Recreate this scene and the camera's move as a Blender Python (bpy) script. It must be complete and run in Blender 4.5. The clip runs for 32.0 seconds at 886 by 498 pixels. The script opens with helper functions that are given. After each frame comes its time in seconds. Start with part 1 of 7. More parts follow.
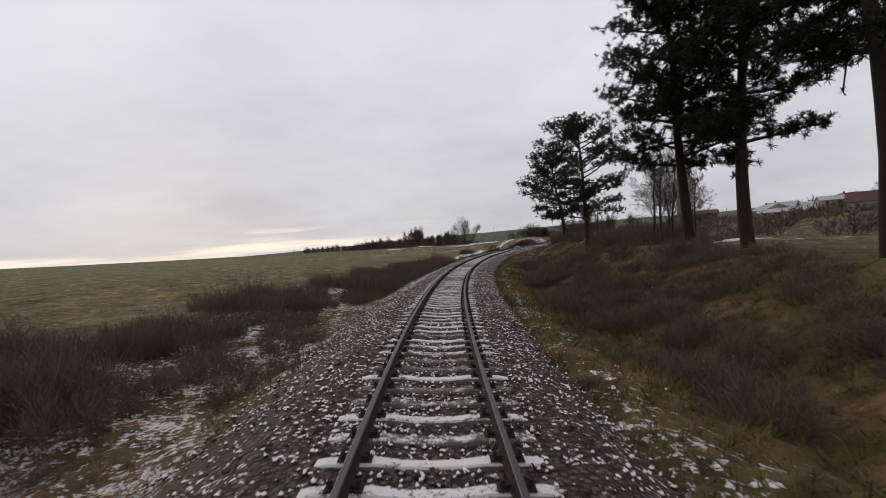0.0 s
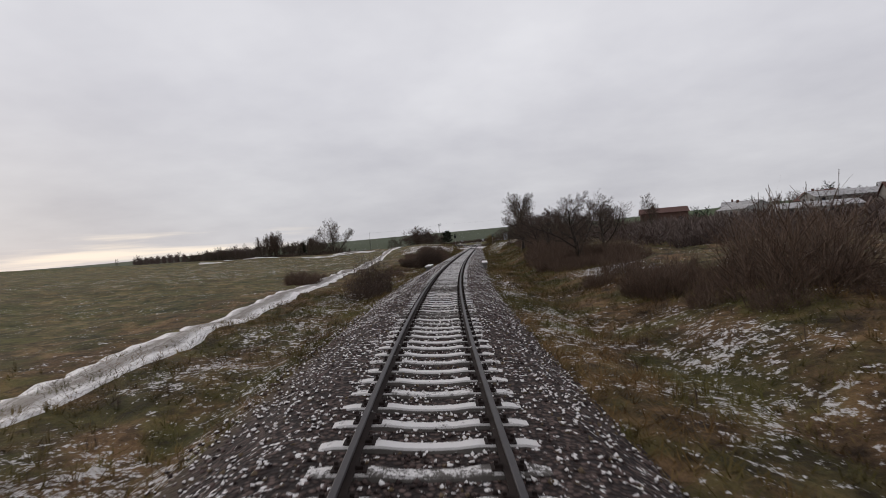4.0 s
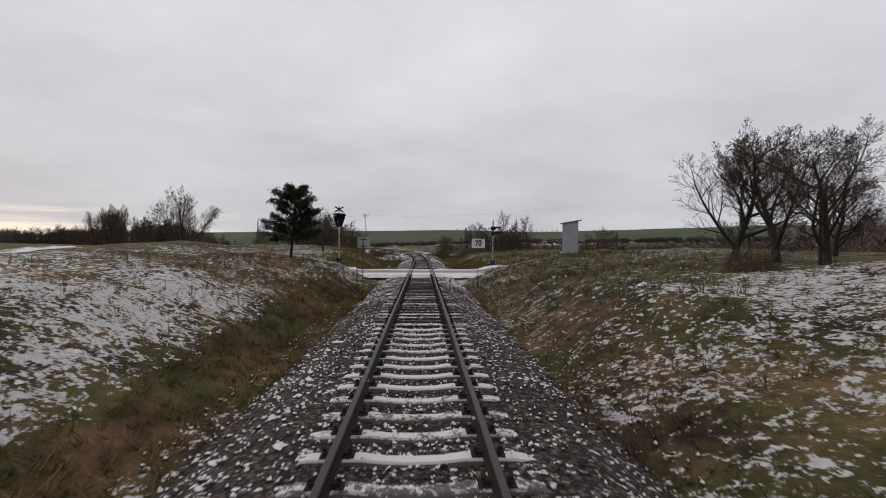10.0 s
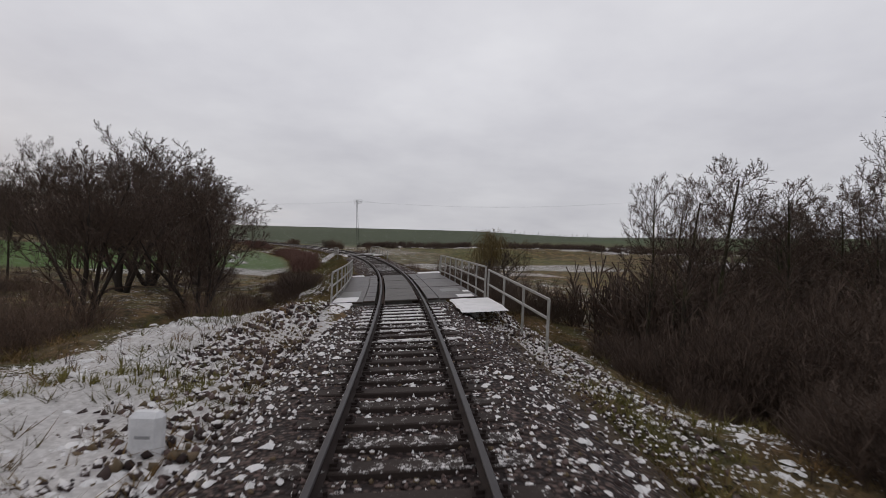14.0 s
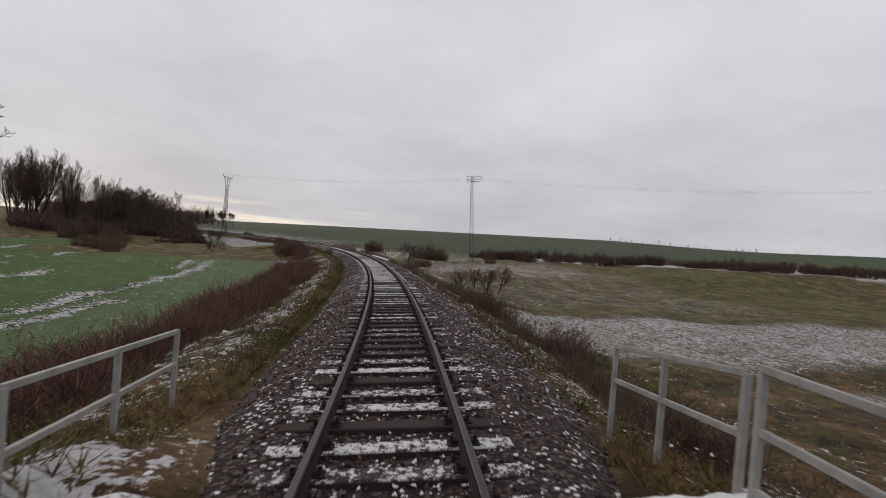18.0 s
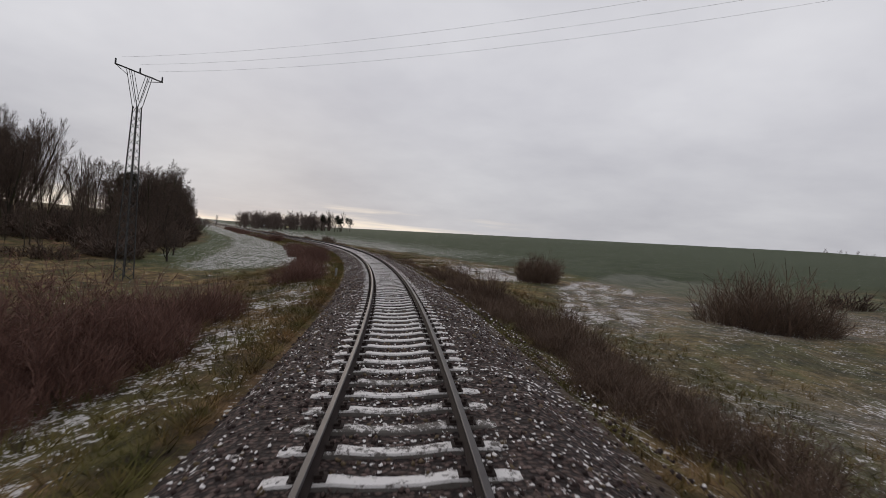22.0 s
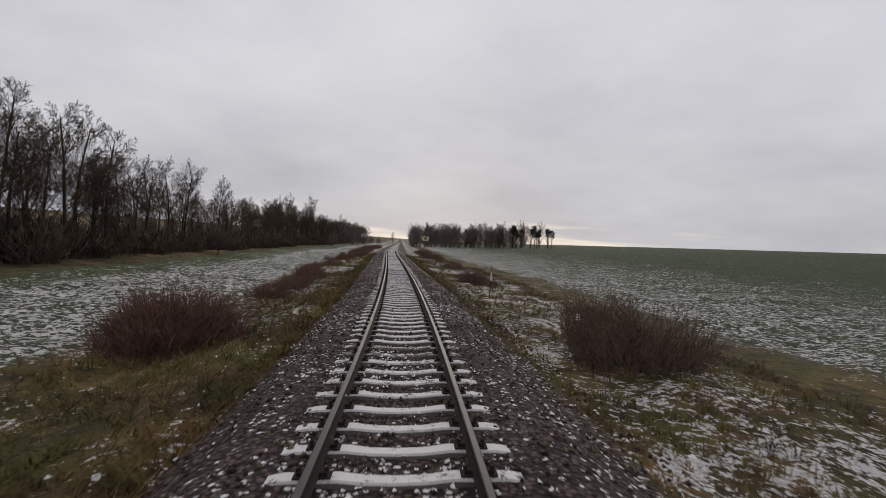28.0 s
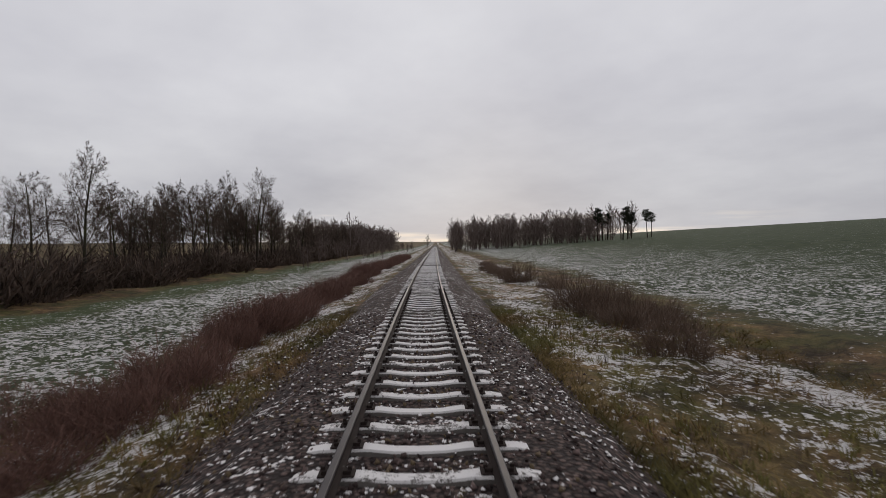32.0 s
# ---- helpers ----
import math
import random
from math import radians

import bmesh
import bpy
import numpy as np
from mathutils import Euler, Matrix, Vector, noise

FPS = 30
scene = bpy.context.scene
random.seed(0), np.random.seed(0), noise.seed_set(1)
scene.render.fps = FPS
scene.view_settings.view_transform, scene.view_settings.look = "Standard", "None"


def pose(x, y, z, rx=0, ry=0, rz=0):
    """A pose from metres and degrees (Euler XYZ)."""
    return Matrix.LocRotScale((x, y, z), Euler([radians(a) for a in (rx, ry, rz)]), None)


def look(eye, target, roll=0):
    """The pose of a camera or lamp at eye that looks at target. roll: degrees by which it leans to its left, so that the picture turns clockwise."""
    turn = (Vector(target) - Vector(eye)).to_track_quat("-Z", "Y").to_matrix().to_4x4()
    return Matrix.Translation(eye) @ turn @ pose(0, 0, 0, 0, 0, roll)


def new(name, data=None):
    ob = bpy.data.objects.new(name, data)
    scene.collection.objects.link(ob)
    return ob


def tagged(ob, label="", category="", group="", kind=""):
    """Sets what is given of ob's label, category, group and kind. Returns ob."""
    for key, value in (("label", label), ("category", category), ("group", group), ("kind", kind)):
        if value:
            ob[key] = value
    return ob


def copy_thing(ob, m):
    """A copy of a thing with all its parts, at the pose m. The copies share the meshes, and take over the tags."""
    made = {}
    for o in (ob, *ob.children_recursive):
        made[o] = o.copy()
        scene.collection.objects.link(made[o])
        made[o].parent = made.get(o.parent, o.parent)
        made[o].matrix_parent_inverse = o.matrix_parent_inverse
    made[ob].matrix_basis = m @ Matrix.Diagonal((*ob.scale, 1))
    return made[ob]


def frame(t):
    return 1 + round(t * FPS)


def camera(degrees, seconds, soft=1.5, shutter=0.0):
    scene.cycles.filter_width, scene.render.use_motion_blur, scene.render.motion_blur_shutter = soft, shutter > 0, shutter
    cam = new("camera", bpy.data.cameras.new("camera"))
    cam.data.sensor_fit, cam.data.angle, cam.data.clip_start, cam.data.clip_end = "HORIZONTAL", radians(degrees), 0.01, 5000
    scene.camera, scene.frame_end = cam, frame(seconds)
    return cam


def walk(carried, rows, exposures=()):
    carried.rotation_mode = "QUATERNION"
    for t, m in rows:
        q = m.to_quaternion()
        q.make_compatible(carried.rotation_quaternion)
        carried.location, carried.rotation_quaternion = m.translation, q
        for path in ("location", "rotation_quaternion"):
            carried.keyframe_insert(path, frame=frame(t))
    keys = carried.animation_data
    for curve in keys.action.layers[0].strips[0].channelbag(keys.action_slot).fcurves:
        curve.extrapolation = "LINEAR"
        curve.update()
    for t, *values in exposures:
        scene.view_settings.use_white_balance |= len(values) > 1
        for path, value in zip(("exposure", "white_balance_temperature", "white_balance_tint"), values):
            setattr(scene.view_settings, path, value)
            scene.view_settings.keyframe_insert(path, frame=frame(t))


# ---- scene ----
EXPOSURES = [(0.0, 0.06), (5.0, 0.0), (10.5, 0.0), (11.9, -0.2), (13.0, -0.14), (14.2, -0.06), (18.0, -0.08), (23.0, -0.12), (32.0, -0.13)]
cam = camera(83.20, 32.0, 0.8, 0.06)
PATH = [
    (0.0, pose(0.17, 0.06, 1.959, 89.38, 4.39, 18.85)),
    (0.5, pose(-2.83, 8.56, 1.959, 89.29, 4.57, 17.11)),
    (1.0, pose(-5.57, 17.15, 1.958, 89.05, 4.87, 15.28)),
    (1.5, pose(-8.05, 25.81, 1.958, 89.19, 4.95, 13.60)),
    (2.0, pose(-10.25, 34.56, 1.958, 89.15, 5.14, 11.63)),
    (2.5, pose(-12.16, 43.36, 1.958, 89.12, 5.22, 9.65)),
    (3.0, pose(-13.79, 52.23, 1.958, 89.22, 4.91, 7.92)),
    (3.5, pose(-15.15, 61.14, 1.959, 89.25, 4.50, 6.17)),
    (4.0, pose(-16.25, 70.08, 1.960, 89.26, 4.15, 4.61)),
    (4.5, pose(-17.11, 79.06, 1.961, 89.33, 3.78, 3.41)),
    (5.0, pose(-17.76, 88.05, 1.962, 89.35, 3.05, 1.76)),
    (5.5, pose(-18.23, 97.05, 1.963, 89.37, 2.45, 0.72)),
    (6.0, pose(-18.54, 106.07, 1.964, 89.52, 1.72, -0.41)),
    (6.5, pose(-18.74, 115.08, 1.965, 89.29, 1.78, -1.01)),
    (7.0, pose(-18.86, 124.10, 1.965, 89.22, 0.80, -1.57)),
    (7.5, pose(-18.92, 133.12, 1.965, 89.18, 0.42, -2.07)),
    (8.0, pose(-18.95, 142.13, 1.965, 89.21, 0.00, -2.25)),
    (8.5, pose(-18.97, 151.15, 1.965, 89.39, 0.26, -2.41)),
    (9.0, pose(-18.97, 160.17, 1.965, 89.38, -0.06, -2.63)),
    (9.5, pose(-18.97, 169.19, 1.965, 89.41, -0.02, -2.34)),
    (10.0, pose(-18.96, 178.21, 1.965, 89.29, -0.47, -2.35)),
    (10.5, pose(-18.96, 187.22, 1.965, 89.07, -0.63, -2.42)),
    (11.0, pose(-18.95, 196.24, 1.965, 89.10, -0.05, -2.56)),
    (11.5, pose(-18.95, 205.26, 1.965, 89.15, 0.16, -2.58)),
    (12.0, pose(-18.96, 214.28, 1.965, 89.34, -0.06, -2.64)),
    (12.5, pose(-18.98, 223.29, 1.965, 89.19, -0.42, -2.52)),
    (13.0, pose(-19.06, 232.31, 1.965, 89.38, -1.23, -2.19)),
    (13.5, pose(-19.24, 241.33, 1.964, 89.59, -2.17, -1.66)),
    (14.0, pose(-19.55, 250.34, 1.962, 89.46, -2.69, -0.77)),
    (14.5, pose(-20.04, 259.35, 1.961, 89.14, -3.01, 0.53)),
    (15.0, pose(-20.75, 268.33, 1.959, 89.21, -4.18, 1.93)),
    (15.5, pose(-21.73, 277.30, 1.957, 89.24, -5.10, 3.61)),
    (16.0, pose(-23.00, 286.22, 1.957, 89.24, -5.03, 5.66)),
    (16.5, pose(-24.55, 295.10, 1.958, 89.22, -4.79, 7.74)),
    (17.0, pose(-26.39, 303.93, 1.959, 89.19, -4.78, 8.63)),
    (17.5, pose(-28.49, 312.70, 1.959, 88.94, -4.12, 10.90)),
    (18.0, pose(-30.84, 321.39, 1.959, 89.49, -4.68, 12.10)),
    (18.5, pose(-33.45, 330.02, 1.959, 88.99, -3.97, 14.45)),
    (19.0, pose(-36.31, 338.56, 1.959, 89.18, -4.84, 15.94)),
    (19.5, pose(-39.41, 347.01, 1.959, 89.12, -4.44, 17.84)),
    (20.0, pose(-42.77, 355.37, 1.958, 88.96, -5.12, 19.71)),
    (20.5, pose(-46.38, 363.62, 1.957, 89.27, -5.11, 21.07)),
    (21.0, pose(-50.25, 371.74, 1.957, 89.19, -4.34, 23.29)),
    (21.5, pose(-54.39, 379.73, 1.958, 89.14, -4.99, 24.84)),
    (22.0, pose(-58.79, 387.57, 1.958, 89.23, -5.11, 26.76)),
    (22.5, pose(-63.44, 395.27, 1.958, 89.04, -4.80, 29.19)),
    (23.0, pose(-68.34, 402.80, 1.957, 89.06, -5.44, 30.50)),
    (23.5, pose(-73.48, 410.17, 1.958, 89.34, -5.31, 32.38)),
    (24.0, pose(-78.86, 417.37, 1.958, 89.12, -5.01, 34.16)),
    (24.5, pose(-84.47, 424.38, 1.958, 89.05, -4.89, 36.13)),
    (25.0, pose(-90.30, 431.21, 1.958, 89.18, -5.35, 38.04)),
    (25.5, pose(-96.35, 437.85, 1.957, 89.09, -5.44, 40.11)),
    (26.0, pose(-102.61, 444.29, 1.958, 89.21, -4.94, 41.81)),
    (26.5, pose(-109.07, 450.52, 1.959, 89.24, -4.58, 43.54)),
    (27.0, pose(-115.71, 456.57, 1.960, 89.26, -4.46, 45.19)),
    (27.5, pose(-122.50, 462.43, 1.961, 89.33, -4.55, 46.63)),
    (28.0, pose(-129.45, 468.12, 1.962, 89.39, -4.14, 48.07)),
    (28.5, pose(-136.51, 473.67, 1.963, 89.37, -3.30, 49.08)),
    (29.0, pose(-143.66, 479.09, 1.964, 89.42, -2.17, 50.10)),
    (29.5, pose(-150.89, 484.42, 1.965, 89.39, -1.38, 50.95)),
    (30.0, pose(-158.15, 489.68, 1.965, 89.46, -0.97, 51.35)),
    (30.5, pose(-165.45, 494.92, 1.965, 89.29, -0.63, 51.82)),
    (31.0, pose(-172.75, 500.13, 1.965, 89.15, 0.13, 51.98)),
    (31.5, pose(-180.06, 505.34, 1.965, 89.32, 0.53, 52.01)),
    (32.0, pose(-187.35, 510.57, 1.965, 89.40, 0.72, 52.12)),
]
walk(cam, PATH, EXPOSURES)

# ---- the line of the railway: curvature (1/km) every 15 m, heading and place at s = -20 m ----
CURVE = [-2.86, -3.09, -3.32, -3.54, -3.69, -3.45, -3.01, -2.54, -1.83, -1.10, -0.42, -0.16, -0.11, -0.01, 0.09, -0.10, 0.31, 1.15, 2.09, 3.00, 3.77, 3.63, 3.16, 3.31, 3.15, 3.29, 3.72, 3.64, 3.64, 3.67, 3.58, 3.60, 3.71, 3.33, 2.94, 2.48, 1.53, 0.65, 0.24, -0.14, -0.51, -0.57, -0.44, -0.23, -0.04, 0.01, 0.01, 0.00, 0.00, -0.00, -0.00, -0.00, 0.00, 0.00, 0.00]
HEAD0, X0, Y0 = 0.414448, 7.5069, -18.5345
CANT = 24.232
from functools import lru_cache

# ---- world and sun: overcast winter afternoon, a warm gap in the clouds low in the south-west ----
SUN_AZ = radians(47.0)
SUN_EL = radians(9.0)


def make_world():
    w = bpy.data.worlds.new("overcast")
    scene.world = w
    w.use_nodes = True
    n, l = w.node_tree.nodes, w.node_tree.links
    n.clear()

    def add(kind, **kw):
        nd = n.new(kind)
        for k, v in kw.items():
            if k == "op":
                nd.operation = v
            elif k == "ins":
                for i, x in v.items():
                    nd.inputs[i].default_value = x
        return nd
    co = add("ShaderNodeTexCoord")
    sep = add("ShaderNodeSeparateXYZ")
    l.new(co.outputs["Generated"], sep.inputs[0])
    # cloud layer: flattened towards the horizon
    up = add("ShaderNodeMath", op="MAXIMUM", ins={1: 0.0})
    l.new(sep.outputs["Z"], up.inputs[0])
    den = add("ShaderNodeMath", op="ADD", ins={1: 0.22})
    l.new(up.outputs[0], den.inputs[0])
    px = add("ShaderNodeMath", op="DIVIDE")
    py = add("ShaderNodeMath", op="DIVIDE")
    l.new(sep.outputs["X"], px.inputs[0]); l.new(den.outputs[0], px.inputs[1])
    l.new(sep.outputs["Y"], py.inputs[0]); l.new(den.outputs[0], py.inputs[1])
    cmb = add("ShaderNodeCombineXYZ")
    l.new(px.outputs[0], cmb.inputs[0]); l.new(py.outputs[0], cmb.inputs[1])
    nz = n.new("ShaderNodeTexNoise")
    nz.inputs["Scale"].default_value, nz.inputs["Detail"].default_value, nz.inputs["Roughness"].default_value = 0.9, 5.0, 0.55
    l.new(cmb.outputs[0], nz.inputs["Vector"])
    ramp = n.new("ShaderNodeValToRGB")
    ramp.color_ramp.elements[0].position, ramp.color_ramp.elements[0].color = 0.30, (0.592, 0.590, 0.642, 1)
    ramp.color_ramp.elements[1].position, ramp.color_ramp.elements[1].color = 0.70, (0.790, 0.788, 0.826, 1)
    l.new(nz.outputs[0], ramp.inputs[0])
    # darker belt of cloud low down
    belt = n.new("ShaderNodeMapRange")
    belt.interpolation_type = "SMOOTHSTEP"
    belt.inputs[1].default_value, belt.inputs[2].default_value = 0.02, 0.34
    belt.inputs[3].default_value, belt.inputs[4].default_value = 0.80, 1.0
    l.new(sep.outputs["Z"], belt.inputs[0])
    body = add("ShaderNodeVectorMath", op="SCALE")
    l.new(ramp.outputs[0], body.inputs[0]); l.new(belt.outputs[0], body.inputs["Scale"])
    # the gap: streaks near the horizon round the sun's bearing
    dot = add("ShaderNodeVectorMath", op="DOT_PRODUCT")
    dot.inputs[1].default_value = (-math.sin(SUN_AZ), math.cos(SUN_AZ), 0)
    l.new(co.outputs["Generated"], dot.inputs[0])
    az = n.new("ShaderNodeMapRange")
    az.interpolation_type = "SMOOTHSTEP"
    az.inputs[1].default_value, az.inputs[2].default_value = 0.84, 0.95
    l.new(dot.outputs["Value"], az.inputs[0])
    mp = n.new("ShaderNodeMapping")
    mp.inputs["Scale"].default_value = (3.4, 3.4, 46)
    l.new(co.outputs["Generated"], mp.inputs["Vector"])
    st = n.new("ShaderNodeTexNoise")
    st.inputs["Scale"].default_value, st.inputs["Detail"].default_value = 1.0, 4.0
    l.new(mp.outputs[0], st.inputs["Vector"])
    lo = n.new("ShaderNodeMapRange")
    lo.interpolation_type = "SMOOTHSTEP"
    lo.inputs[1].default_value, lo.inputs[2].default_value = 0.100, 0.015
    l.new(sep.outputs["Z"], lo.inputs[0])
    sm = add("ShaderNodeMath", op="MULTIPLY_ADD", ins={1: 0.42})
    l.new(lo.outputs[0], sm.inputs[0]); l.new(st.outputs[0], sm.inputs[2])
    cut = n.new("ShaderNodeMapRange")
    cut.interpolation_type = "SMOOTHSTEP"
    cut.inputs[1].default_value, cut.inputs[2].default_value = 0.80, 1.06
    l.new(sm.outputs[0], cut.inputs[0])
    gap = add("ShaderNodeMath", op="MULTIPLY")
    l.new(cut.outputs[0], gap.inputs[0]); l.new(az.outputs[0], gap.inputs[1])
    mix = n.new("ShaderNodeMix")
    mix.data_type = "RGBA"
    l.new(gap.outputs[0], mix.inputs["Factor"])
    l.new(body.outputs[0], mix.inputs[6])
    mix.inputs[7].default_value = (0.95, 0.85, 0.74, 1)
    bg = n.new("ShaderNodeBackground")
    bg.inputs["Strength"].default_value = 1.0
    l.new(mix.outputs[2], bg.inputs["Color"])
    sky = n.new("ShaderNodeTexSky")
    sky.sky_type, sky.sun_disc = "NISHITA", False
    sky.sun_elevation, sky.sun_rotation = SUN_EL, -SUN_AZ
    bg2 = n.new("ShaderNodeBackground")
    bg2.inputs["Strength"].default_value = 0.0015
    l.new(sky.outputs[0], bg2.inputs["Color"])
    sh = n.new("ShaderNodeAddShader")
    l.new(bg.outputs[0], sh.inputs[0]); l.new(bg2.outputs[0], sh.inputs[1])
    out = n.new("ShaderNodeOutputWorld")
    l.new(sh.outputs[0], out.inputs["Surface"])


make_world()
sun_data = bpy.data.lights.new("sun", "SUN")
sun_data.energy, sun_data.angle, sun_data.color = 0.5, radians(25), (1.0, 0.86, 0.72)
sun = new("sun", sun_data)
sun.matrix_world = look((0, 0, 60), (math.sin(SUN_AZ) * 50, -math.cos(SUN_AZ) * 50, 60 - 50 * math.tan(SUN_EL + 0.1)))


# ---- materials ----
class Mat:
    """A small builder for node materials."""

    def __init__(self, name, rough=0.8, metal=0.0):
        self.m = bpy.data.materials.new(name)
        self.m.use_nodes = True
        self.n, self.l = self.m.node_tree.nodes, self.m.node_tree.links
        self.b = self.n["Principled BSDF"]
        self.b.inputs["Roughness"].default_value = rough
        self.b.inputs["Metallic"].default_value = metal
        self.b.inputs["Specular IOR Level"].default_value = 0.25

    def put(self, sock, v):
        if isinstance(v, bpy.types.NodeSocket):
            self.l.new(v, sock)
        else:
            sock.default_value = v

    def coord(self, kind="Object"):
        if kind == "world":
            return self.n.new("ShaderNodeNewGeometry").outputs["Position"]
        return self.n.new("ShaderNodeTexCoord").outputs[kind]

    def uv(self):
        return self.n.new("ShaderNodeTexCoord").outputs["UV"]

    def stretch(self, vec, scale):
        nd = self.n.new("ShaderNodeMapping")
        self.l.new(vec, nd.inputs["Vector"])
        nd.inputs["Scale"].default_value = scale
        return nd.outputs[0]

    def noise(self, vec, scale, detail=3.0, rough=0.55, dist=0.0):
        nd = self.n.new("ShaderNodeTexNoise")
        self.l.new(vec, nd.inputs["Vector"])
        nd.inputs["Scale"].default_value, nd.inputs["Detail"].default_value = scale, detail
        nd.inputs["Roughness"].default_value, nd.inputs["Distortion"].default_value = rough, dist
        return nd.outputs[0]

    def voronoi(self, vec, scale, out="Color", feature="F1"):
        nd = self.n.new("ShaderNodeTexVoronoi")
        nd.feature = feature
        self.l.new(vec, nd.inputs["Vector"])
        nd.inputs["Scale"].default_value = scale
        return nd.outputs[out]

    def step(self, v, a, b, lo=0.0, hi=1.0):
        nd = self.n.new("ShaderNodeMapRange")
        nd.interpolation_type = "SMOOTHSTEP"
        self.put(nd.inputs[0], v)
        for i, x in enumerate((a, b, lo, hi)):
            self.put(nd.inputs[i + 1], x)
        return nd.outputs[0]

    def math(self, op, a, b=0.0, c=0.0):
        nd = self.n.new("ShaderNodeMath")
        nd.operation = op
        for i, x in enumerate((a, b, c)):
            self.put(nd.inputs[i], x)
        return nd.outputs[0]

    def mix(self, f, a, b):
        nd = self.n.new("ShaderNodeMix")
        nd.data_type = "RGBA"
        self.put(nd.inputs["Factor"], f)
        for i, x in ((6, a), (7, b)):
            self.put(nd.inputs[i], x if isinstance(x, bpy.types.NodeSocket) else (*x, 1))
        return nd.outputs[2]

    def attr(self, name, out="Fac"):
        nd = self.n.new("ShaderNodeAttribute")
        nd.attribute_name = name
        return nd.outputs[out]

    def upward(self):
        nd = self.n.new("ShaderNodeSeparateXYZ")
        self.l.new(self.n.new("ShaderNodeNewGeometry").outputs["Normal"], nd.inputs[0])
        return nd.outputs["Z"]

    def rand(self):
        return self.n.new("ShaderNodeObjectInfo").outputs["Random"]

    def island(self):
        return self.n.new("ShaderNodeNewGeometry").outputs["Random Per Island"]

    def sep(self, c):
        nd = self.n.new("ShaderNodeSeparateColor")
        self.l.new(c, nd.inputs[0])
        return nd.outputs

    def bump(self, h, strength=0.3, dist=0.05):
        nd = self.n.new("ShaderNodeBump")
        nd.inputs["Strength"].default_value, nd.inputs["Distance"].default_value = strength, dist
        self.l.new(h, nd.inputs["Height"])
        self.l.new(nd.outputs[0], self.b.inputs["Normal"])

    def done(self, color, rough=None):
        self.put(self.b.inputs["Base Color"], color if isinstance(color, bpy.types.NodeSocket) else (*color, 1))
        if rough is not None:
            self.put(self.b.inputs["Roughness"], rough)
        return self.m


SNOW = (0.74, 0.715, 0.705)


def simple(name, c1, c2, scale=6.0, rough=0.7, metal=0.0, snow=0.0, bump=0.15, fine=60.0):
    """Two tones at two scales, with snow on what faces up where wanted."""
    m = Mat(name, rough, metal)
    v = m.coord("Object")
    a = m.noise(v, scale, 4)
    f = m.noise(v, fine, 2)
    c = m.mix(m.step(m.math("ADD", a, m.math("MULTIPLY", f, 0.4)), 0.45, 0.95), c1, c2)
    if snow:
        k = m.step(m.math("ADD", m.upward(), m.math("MULTIPLY", m.noise(v, 9.0, 3), 0.5)), 1.35 - snow * 0.3, 1.42 - snow * 0.3)
        c = m.mix(k, c, SNOW)
    m.bump(m.math("ADD", a, f), bump, 0.02)
    return m.done(c)


